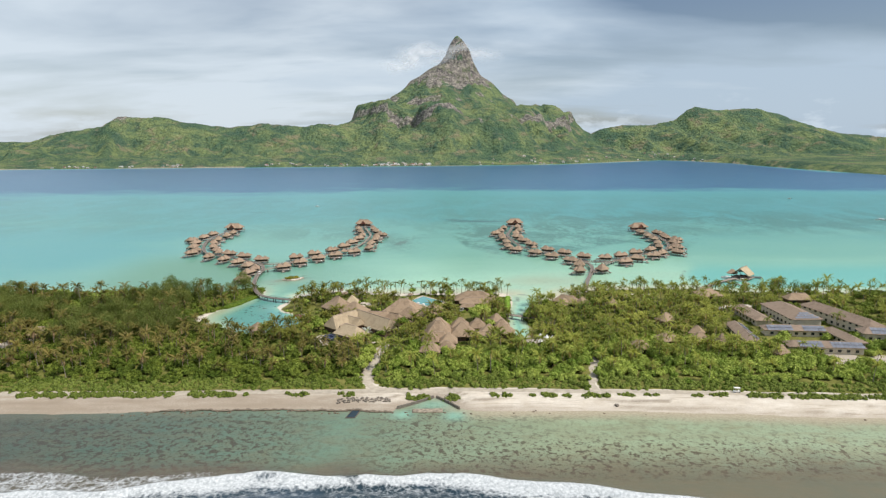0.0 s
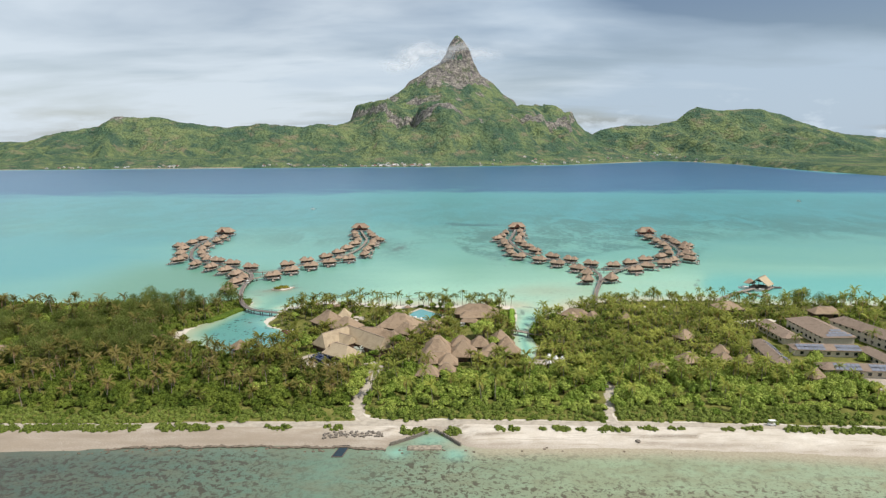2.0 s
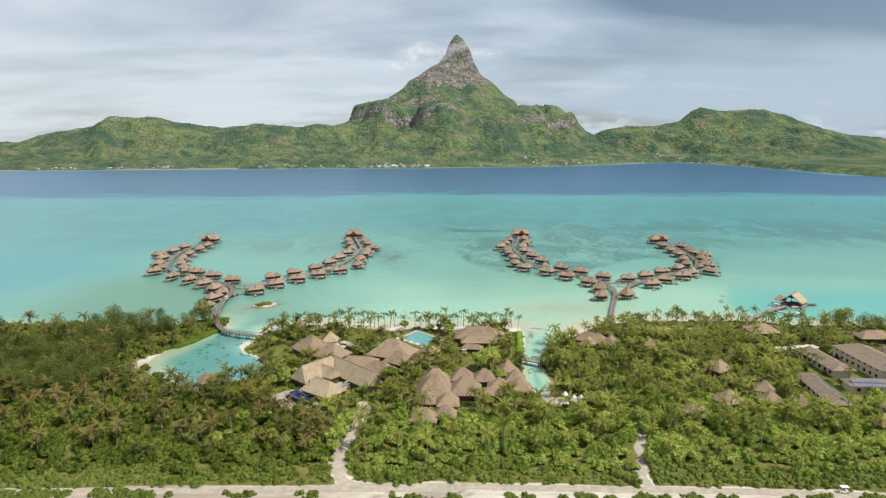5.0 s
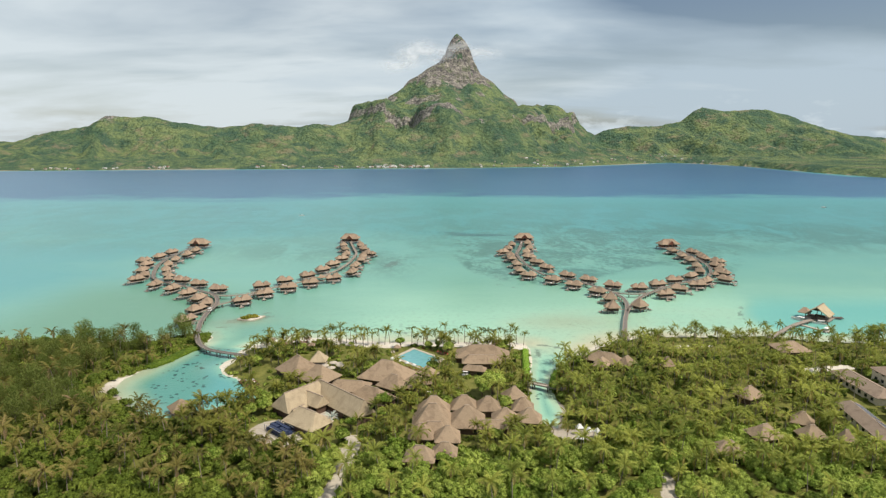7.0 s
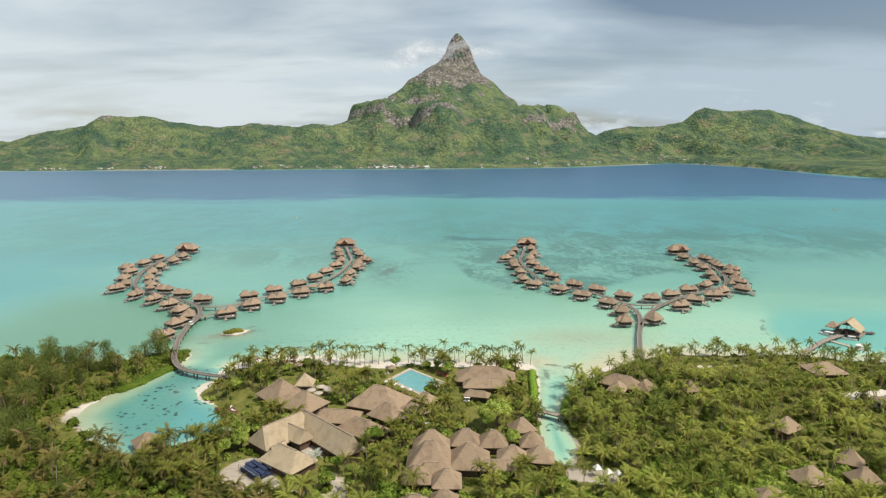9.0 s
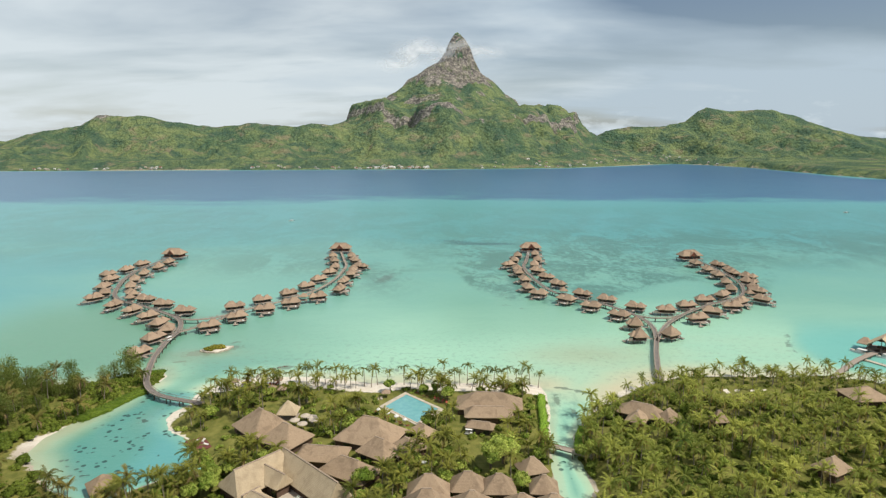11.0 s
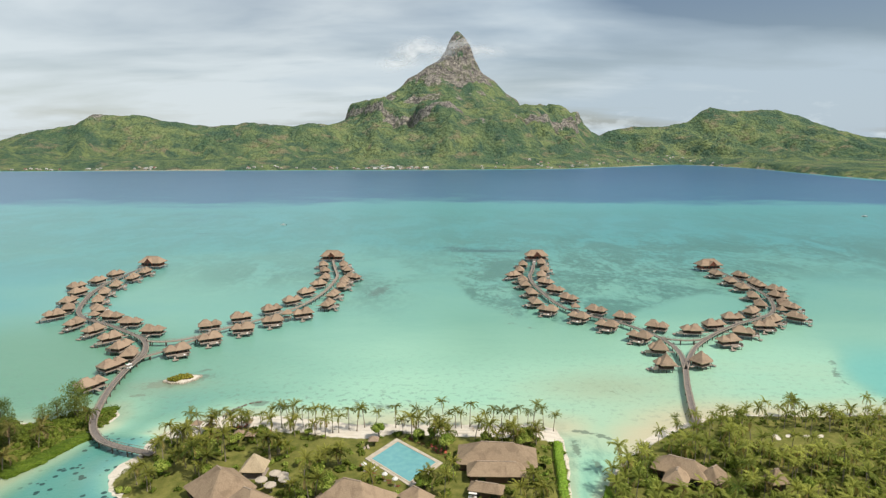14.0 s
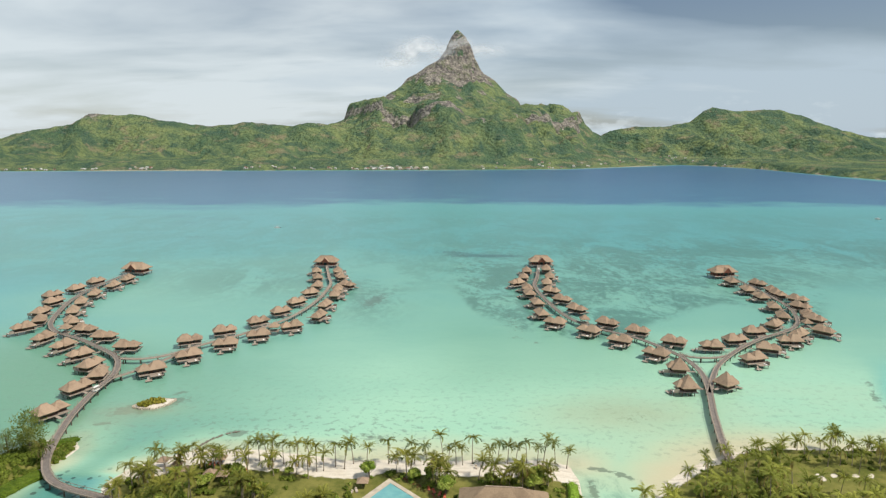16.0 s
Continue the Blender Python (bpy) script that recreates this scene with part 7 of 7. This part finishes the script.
# ---------------------------------------------------------------- islet, groyne, hedges
def islet(x, y, rz):
    top = empty("rock_islet", "small stone-ringed islet with yellow-green shrubs", "islet", "", pose(x, y, 0, 0, 0, rz))
    g, n = Geo(), 24
    for k, z in ((1.08, -1.2), (1.0, 0.35), (0.9, 0.62), (0.0, 0.75)):
        for i in range(n):
            a = 2 * math.pi * i / n
            q = k * (1 + 0.10 * math.sin(3 * a) + 0.05 * math.sin(7 * a))
            g.v.append((math.cos(a) * 7.0 * q, math.sin(a) * 3.7 * q, z))
    g.f = [(r * n + i, r * n + (i + 1) % n, (r + 1) * n + (i + 1) % n, (r + 1) * n + i) for r in range(3) for i in range(n)]
    part("sand", g, M_GROUND, top, "pale sand and soil", smooth=True)
    r = np.random.RandomState(91)
    for i in range(46):
        a = 2 * math.pi * i / 46
        q = 1 + 0.10 * math.sin(3 * a) + 0.05 * math.sin(7 * a)
        part("edge_stone", Geo().box(math.cos(a) * 6.9 * q, math.sin(a) * 3.65 * q, -0.6, r.uniform(0.6, 1.0), r.uniform(0.5, 0.8), 1.25 + r.uniform(-0.1, 0.15), r.uniform(0, 90), 0.8, bev=0.1), M_TRACK, top, "pale coral stone")
    V, F, T = [], [], []
    for i in range(34):
        a, q = r.uniform(0, 6.28), math.sqrt(r.rand()) * 0.75
        v, f, t = leaf_crown(r, 5, 9, 0.75, 0.2, rings=2)
        F.append(f + sum(len(w) for w in V))
        T.append(t)
        V.append(v * r.uniform(1.3, 2.2) + np.array([math.cos(a) * 6 * q - 0.8, math.sin(a) * 3.0 * q + 0.3, 1.0]))
    sh = new("shrubs", array_mesh("shrubs", np.concatenate(V), np.concatenate(F), M_SHRUB_Y, True, np.concatenate(T)))
    sh.parent = top
    tagged(sh, "yellow-green flowering shrubs", kind="stuff")


# pool and beach furniture
M_ORANGE = plain("coral_red_cloth", (0.50, 0.13, 0.07), 0.8)
M_FLOWERLEAF = leafy("red_flower_leaf", (0.10, 0.14, 0.03), (0.30, 0.07, 0.06), (0.40, 0.07, 0.07), 0.6, 0.2)
r9 = np.random.RandomState(130)
r5_x = np.concatenate([np.linspace(-11, 2, 34), np.linspace(-26, -13, 34)]) + r9.uniform(-0.6, 0.6, 68)
r5_y = np.concatenate([np.linspace(385, 371, 34), np.linspace(366, 355, 34)]) + r9.uniform(-0.7, 0.7, 68)
def beach_parasol(x, y):
    top = empty("thatch_parasol", "small round thatched parasol on the beach sand", "parasol", "thatch parasols", pose(x, y, ground_z(x, y)))
    part("thatch_cap", Geo().hip(0, 0, 2.0, 3.4, 3.4, 1.1, 0.2, 0.22), M_THATCH, top)
    part("pole", Geo().tube([(0, 0, -0.2), (0, 0, 2.6)], [0.09, 0.07], 6), M_PILE, top)


for x, y in ((-85.5, 392.5), (-80, 389.5), (-75.9, 386.4), (-68.4, 384.6), (-68.1, 393.4), (-64.1, 383.5), (-23, 380.5), (24, 386), (29, 388)):
    beach_parasol(x, y)


def bed(x, y, rz, mat, label):
    top = empty("sun_lounger", label, "lounger", "beach loungers", pose(x, y, ground_z(x, y), 0, 0, rz))
    part("mattress", Geo().box(0, 0, 0.28, 0.75, 1.4, 0.16, bev=0.04), mat, top)
    part("backrest", Geo().box(0, 0.95, 0.32, 0.75, 0.55, 0.4, 0, 0.8, bev=0.04), mat, top)
    part("frame", Geo().box(0, 0.2, 0.0, 0.6, 1.8, 0.27), M_DECK, top)


for i, (x, y) in enumerate(((-71.5, 392.5), (-70, 392), (-69, 393.5), (-62, 389), (-60.8, 388.4), (-59.5, 388), (-4, 379), (-2.5, 377.6), (-1, 376.2), (0.5, 374.8), (-24.5, 378), (-26, 376.8), (10, 392), (12, 392.5), (22, 391), (24, 391.3))):
    bed(x, y, 20 * math.sin(i * 2.1), M_ORANGE if i < 10 else M_CREAM, "red cushioned sun lounger near the water" if i < 10 else "cream sun lounger on the sand")
for x, y in ((-24.0, 363.5), (-20.6, 360.6), (-17.2, 357.8), (-14.0, 355.2)):
    umbrella(x, y, 0.85, M_WHITE)
mat_bush("flower_bed", r5_x, r5_y, 0.22, 0.38, 131, M_FLOWERLEAF, "red flowering shrubs round the pool", scrub_var)
M_SHRUB_Y = leafy("yellow_shrub", (0.20, 0.20, 0.03), (0.34, 0.30, 0.05), (0.36, 0.25, 0.10), 0.3, 0.25)
islet(-110.2, 440.0, 26)
r5 = np.random.RandomState(92)
for i, (x, y, wx, wy) in enumerate(along([(-81, 405), (-79, 411), (-75, 416), (-71, 418)], 1.0)):
    boulder("groyne_rock", x + r5.uniform(-0.3, 0.3), y, 0.1, r5.uniform(0.35, 0.6), 500 + i, M_STONE, "dark wet rock in a thin curved groyne", "rock", "groyne rocks", 0.6)


def hedge(pts, width, height, seed, label, mat=None):
    """A clipped hedge: a rounded bank of foliage swept along a line, with loose leaves."""
    r = np.random.RandomState(seed)
    line = along(pts, 0.7)
    n, k = len(line), 9
    V, T = [], []
    for i, (x, y, wx, wy) in enumerate(line):
        end = min(1.0, 0.55 + 0.3 * min(i, n - 1 - i))
        z = max(0.2, ground_z(x, y)) - 0.1
        for j in range(k):
            a = math.pi * j / (k - 1)
            q = end * (1 + 0.22 * wave_noise(x * 3, y * 3 + j * 2.2, 2.5, seed, 2))
            off = math.copysign(abs(math.cos(a)) ** 0.55, math.cos(a)) * width / 2 * q
            V.append((x - wy * off, y + wx * off, z + height * math.sin(a) ** 0.55 * q))
            T.append(r.uniform(0.1, 0.7))
    F = [(i * k + j, i * k + j + 1, (i + 1) * k + j + 1, (i + 1) * k + j) for i in range(n - 1) for j in range(k - 1)]
    tri = [t for a, b, c, d in F for t in ((a, b, c), (a, c, d))] + [(0, j + 1, j) for j in range(1, k - 1)] + [((n - 1) * k, (n - 1) * k + j, (n - 1) * k + j + 1) for j in range(1, k - 1)]
    V = np.array(V, float)
    pick = V[r.randint(len(V), size=n * 22)] + r.normal(size=(n * 22, 3)) * 0.3
    leaf = (pick[:, None] + r.normal(size=(n * 22, 3, 3)) * 0.16).reshape(-1, 3)
    F = np.concatenate([np.array(tri), np.arange(len(leaf)).reshape(-1, 3) + len(V)])
    ob = new("hedge", array_mesh("hedge", np.concatenate([V, leaf]), F, mat or M_HEDGE, True, np.concatenate([T, r.uniform(0.1, 0.8, len(leaf))])))
    return tagged(ob, label, "hedge")


hedge([(37.4, 384), (37.2, 380), (36.2, 372), (35, 360), (34, 350), (33.2, 343)], 3.0, 2.2, 93, "bright green clipped hedge along the creek")
hedge([(43, 338), (44, 343), (46, 350), (48.5, 357)], 3.0, 2.0, 94, "bright green clipped hedge on the creek bank")
hedge([(-120.5, 390), (-124.5, 383), (-128, 372), (-133, 362)], 6.0, 1.2, 95, "low olive green creeper mound on the inlet bank", M_CREEPER)
hedge([(-123, 412), (-126, 408), (-128.5, 404)], 4.0, 1.2, 96, "green creeping scrub on the sand point", M_CREEPER)
hedge([(-78.5, 338), (-74.5, 333), (-70.5, 327)], 1.8, 1.3, 97, "low green hedge by the inlet")


# ---------------------------------------------------------------- arrival dock
def dock_pavilion(x, y, rz):
    top = empty("dock_pavilion", "arrival pavilion on stilts with a steep gabled straw thatch roof", "pavilion", "", pose(x, y, 0, 0, 0, rz))
    part("floor_deck", Geo().box(0, 0, 1.2, 13, 11, 0.3, bev=0.05), M_DECK, top)
    for sx in (-1, 1):
        pts = [(sx * 6.3, -5.2, 3.7), (sx * 6.3, 5.2, 3.7), (0, 6.2, 8.6), (0, -6.2, 8.6)]
        pts += [(p[0] - sx * 0.18, p[1], p[2] - 0.34) for p in pts]
        part("roof_slope", Geo().add(pts, [(0, 1, 2, 3), (7, 6, 5, 4), (0, 4, 5, 1), (1, 5, 6, 2), (2, 6, 7, 3), (3, 7, 4, 0)]), M_THATCH_NEW, top)
    part("ridge_cap", Geo().box(0, 0, 8.5, 0.7, 12.6, 0.25, bev=0.08), M_RIDGE, top)
    part("rear_gable", Geo().add([(-5.4, 5.0, 3.8), (5.4, 5.0, 3.8), (0, 5.0, 8.0), (-5.4, 5.1, 3.8), (5.4, 5.1, 3.8), (0, 5.1, 8.0)], [(0, 1, 2), (5, 4, 3), (0, 3, 4, 1), (1, 4, 5, 2), (2, 5, 3, 0)]), M_WALL_DARK, top)
    part("lean_to_roof", Geo().hip(-7.6, 1.0, 3.2, 6.0, 7.0, 2.6, 1.4, 0.3), M_THATCH, top)
    part("counter", Geo().box(0, 2.0, 1.5, 5.0, 1.0, 1.1), M_WALL_DARK, top)
    for a in (-5.6, 0, 5.6):
        for b in (-4.6, 4.6):
            part("post", Geo().tube([(a, b, -2), (a, b, 4.2 if a else 7.8)], [0.2, 0.17], 6), M_PILE, top)


dock_pavilion(208.5, 438.5, -45)


def boat(x, y, rz, length, label, cover=True, canopy_mat=None):
    """A small motor launch: shaped hull, deck, cabin or sun cover, outboard."""
    top = empty("motor_boat", label, "boat", "boats", pose(x, y, 0.0, 0, 0, rz))
    g, L, W = Geo(), length, length * 0.30
    prof = [(-0.5, 0.85), (-0.3, 1.0), (0.0, 1.0), (0.25, 0.82), (0.42, 0.40), (0.5, 0.04)]
    for u, k in prof:
        s = max(0, u) * 0.9
        g.v += [(-W / 2 * k, u * L, 0.75 + s), (-W / 2 * k * 0.8, u * L, -0.25), (W / 2 * k * 0.8, u * L, -0.25), (W / 2 * k, u * L, 0.75 + s)]
    n = len(prof)
    g.f = [(4 * i + k, 4 * i + k + 1, 4 * i + k + 5, 4 * i + k + 4) for i in range(n - 1) for k in range(3)] + [(0, 3, 2, 1)]
    part("hull", g, M_WHITE, top, "white hull")
    g = Geo()
    for u, k in prof:
        g.v += [(-W / 2 * k * 0.96, u * L, 0.68 + max(0, u) * 0.9), (W / 2 * k * 0.96, u * L, 0.68 + max(0, u) * 0.9)]
    g.f = [(2 * i, 2 * i + 1, 2 * i + 3, 2 * i + 2) for i in range(n - 1)]
    part("deck", g, M_CREAM, top)
    if cover:
        part("cabin", Geo().box(0, 0.02 * L, 0.7, W * 0.7, L * 0.3, 0.9, 0, 0.85, bev=0.08), M_WHITE, top)
        part("windscreen", Geo().box(0, 0.18 * L, 1.0, W * 0.62, 0.14, 0.5, 0, 0.9), M_GLASS_DARK, top, "dark glass")
        part("canopy", Geo().box(0, -0.12 * L, 1.95, W * 0.85, L * 0.45, 0.1, bev=0.04), canopy_mat or M_WHITE, top)
        for a in (-0.36, 0.36):
            for b in (-0.3, 0.06):
                part("post", Geo().box(a * W, b * L, 0.7, 0.06, 0.06, 1.3), M_SILVER, top)
    part("outboard", Geo().box(0, -0.53 * L, 0.2, 0.5, 0.6, 1.0, 0, 0.8, bev=0.06), M_GLASS_DARK, top, "black outboard motor")
    return top


boat(197.5, 438.5, 35, 8.5, "white motor launch moored at the pier")
boat(204.5, 431.0, 60, 7.0, "white motor launch beside the arrival pavilion")
boat(201.5, 418.0, -52, 9.5, "white covered shuttle boat at the floating dock")
part_dock = empty("floating_dock", "pale floating dock below the arrival pier", "dock", "", pose(196.5, 421.5, 0, 0, 0, 28))
part("platform", Geo().box(0, 0, 0.1, 2.0, 16, 0.45, bev=0.06), M_CREAM, part_dock)
for a in (-7, 0, 7):
    part("bollard", Geo().tube([(0.8, a, 0.5), (0.8, a, 1.0)], [0.1, 0.1], 6), M_PILE, part_dock)
side = empty("side_jetty", "dark timber side jetty beside the arrival pavilion", "jetty", "", pose(218, 441, 0, 0, 0, -15))
part("platform", Geo().box(0, 0, 0.7, 10, 3, 0.3, bev=0.05), M_PILE, side)
for a in (-4, 0, 4):
    part("pile", Geo().tube([(a, 1.2, -2), (a, 1.2, 1.3)], [0.15, 0.13], 6), M_PILE, side)
boat(515, 751, 70, 11, "white motor cruiser anchored in the lagoon")
boat(-189, 915, 100, 7, "small white boat crossing the lagoon")
boat(545, 1010, 20, 8, "small white boat far out on the lagoon")
boat(-75, 2150, 80, 16, "white ferry lying off the far village")


# ---------------------------------------------------------------- far village at the mountain's foot
def far_house(x, y, w, d, h, rz, wall, roof, label):
    z = float(mountain_height(np.array([x]), np.array([y]))[0])
    top = empty("village_house", label, "house", "far village", pose(x, y, z, 0, 0, rz))
    part("wall", Geo().box(0, 0, -3, w, d, h + 3), wall, top)
    part("roof", Geo().hip(0, 0, h, w + 1.2, d + 1.2, h * 0.55, w * 0.5, 0.2, sag=0), roof, top)
    part("door", Geo().box(0, -d / 2 - 0.05, 0, 1.6, 0.2, 2.3), M_GLASS_DARK, top)


M_ROOF_RED = plain("faded_red_roof", (0.30, 0.12, 0.09), 0.7)
M_ROOF_WHITE = plain("white_metal_roof", (0.50, 0.50, 0.48), 0.5)
r6 = np.random.RandomState(98)
for i in range(120):
    if i < 42:
        x, back = r6.uniform(-250, -60), r6.uniform(8, 60)
    elif i < 62:
        x, back = r6.uniform(-1300, -900), r6.uniform(10, 50)
    elif i < 84:
        x, back = r6.uniform(-620, -200), r6.uniform(8, 40)
    else:
        x, back = r6.uniform(60, 1000), r6.uniform(8, 120)
    y = float(shore_line(np.array([x]))[0]) + back
    w = r6.uniform(5, 9) * (1.5 if i < 10 else 1.0)
    far_house(x, y, w, w * 0.65, r6.uniform(2.4, 3.4) * (1.4 if i < 10 else 1), r6.uniform(-20, 20), (M_WHITE, M_WALL_PALE, M_CREAM)[i % 3], (M_ROOF_WHITE, M_CREAM, M_WHITE, M_ROOF_WHITE, M_ROOF_RED)[i % 5],
              "small pale village house at the foot of the mountain")


# ---------------------------------------------------------------- cloud round the summit
def cloud_material():
    m = Mat("thin_cloud", 1.0, spec=0.0)
    m.colour((0.92, 0.93, 0.95))
    tr, mx, half, glow = m.node("ShaderNodeBsdfTransparent"), m.node("ShaderNodeMixShader"), m.node("ShaderNodeMixShader"), m.node("ShaderNodeBsdfTranslucent")
    puff = m.noise(0.009, 4, 0.5, m.coords((1, 1, 1.3)), 0.3)
    m.put(m.calc("MULTIPLY", m.ramp(puff, [(0.30, 0.0), (0.72, 0.8)]), m.attr("veil")), mx.inputs[0])
    glow.inputs[0].default_value = (0.95, 0.96, 0.98, 1)
    half.inputs[0].default_value = 0.35
    out = m.nt.nodes["Material Output"]
    m.nt.links.new(m.b.outputs[0], half.inputs[1])
    m.nt.links.new(glow.outputs[0], half.inputs[2])
    m.nt.links.new(tr.outputs[0], mx.inputs[1])
    m.nt.links.new(half.outputs[0], mx.inputs[2])
    m.nt.links.new(mx.outputs[0], out.inputs[0])
    return m.m


M_CLOUD = cloud_material()
cloud = empty("summit_cloud", "thin white cloud drifting round the mountain's summit", "cloud")


def veil(x, y, z, w, h, lean, bend):
    """A thin bank of mist, thick in its middle and fading to its edge."""
    U, T = np.meshgrid(np.linspace(-1, 1, 41), np.linspace(-1, 1, 21))
    X, Z = x + U * w, z + T * h + 6 * np.sin(U * 4)
    Y = y + bend * U * U + lean * T * h + 5 * wave_noise(X, Z, 30, 201, 2)
    idx = np.arange(U.size).reshape(U.shape)
    F = np.stack([idx[:-1, :-1], idx[:-1, 1:], idx[1:, 1:], idx[1:, :-1]], -1).reshape(-1, 4)
    me = array_mesh("mist", np.stack([X, Y, Z], -1).reshape(-1, 3), F, M_CLOUD, True)
    at = me.attributes.new("veil", "FLOAT", "POINT")
    at.data.foreach_set("value", (np.clip(1 - U * U - T * T, 0, 1) ** 1.5).astype(np.float32).ravel())
    ob = new("mist", me)
    ob.parent = cloud


veil(60, 3372, 548, 80, 30, 0.7, 30)
veil(25, 3390, 520, 100, 40, 0.9, 40)
veil(-45, 3410, 490, 90, 55, 0.9, 30)
veil(-150, 3440, 525, 175, 85, 0.8, 20)
veil(-250, 3450, 480, 120, 70, 0.8, 20)
veil(170, 3450, 520, 150, 55, 0.8, 30)
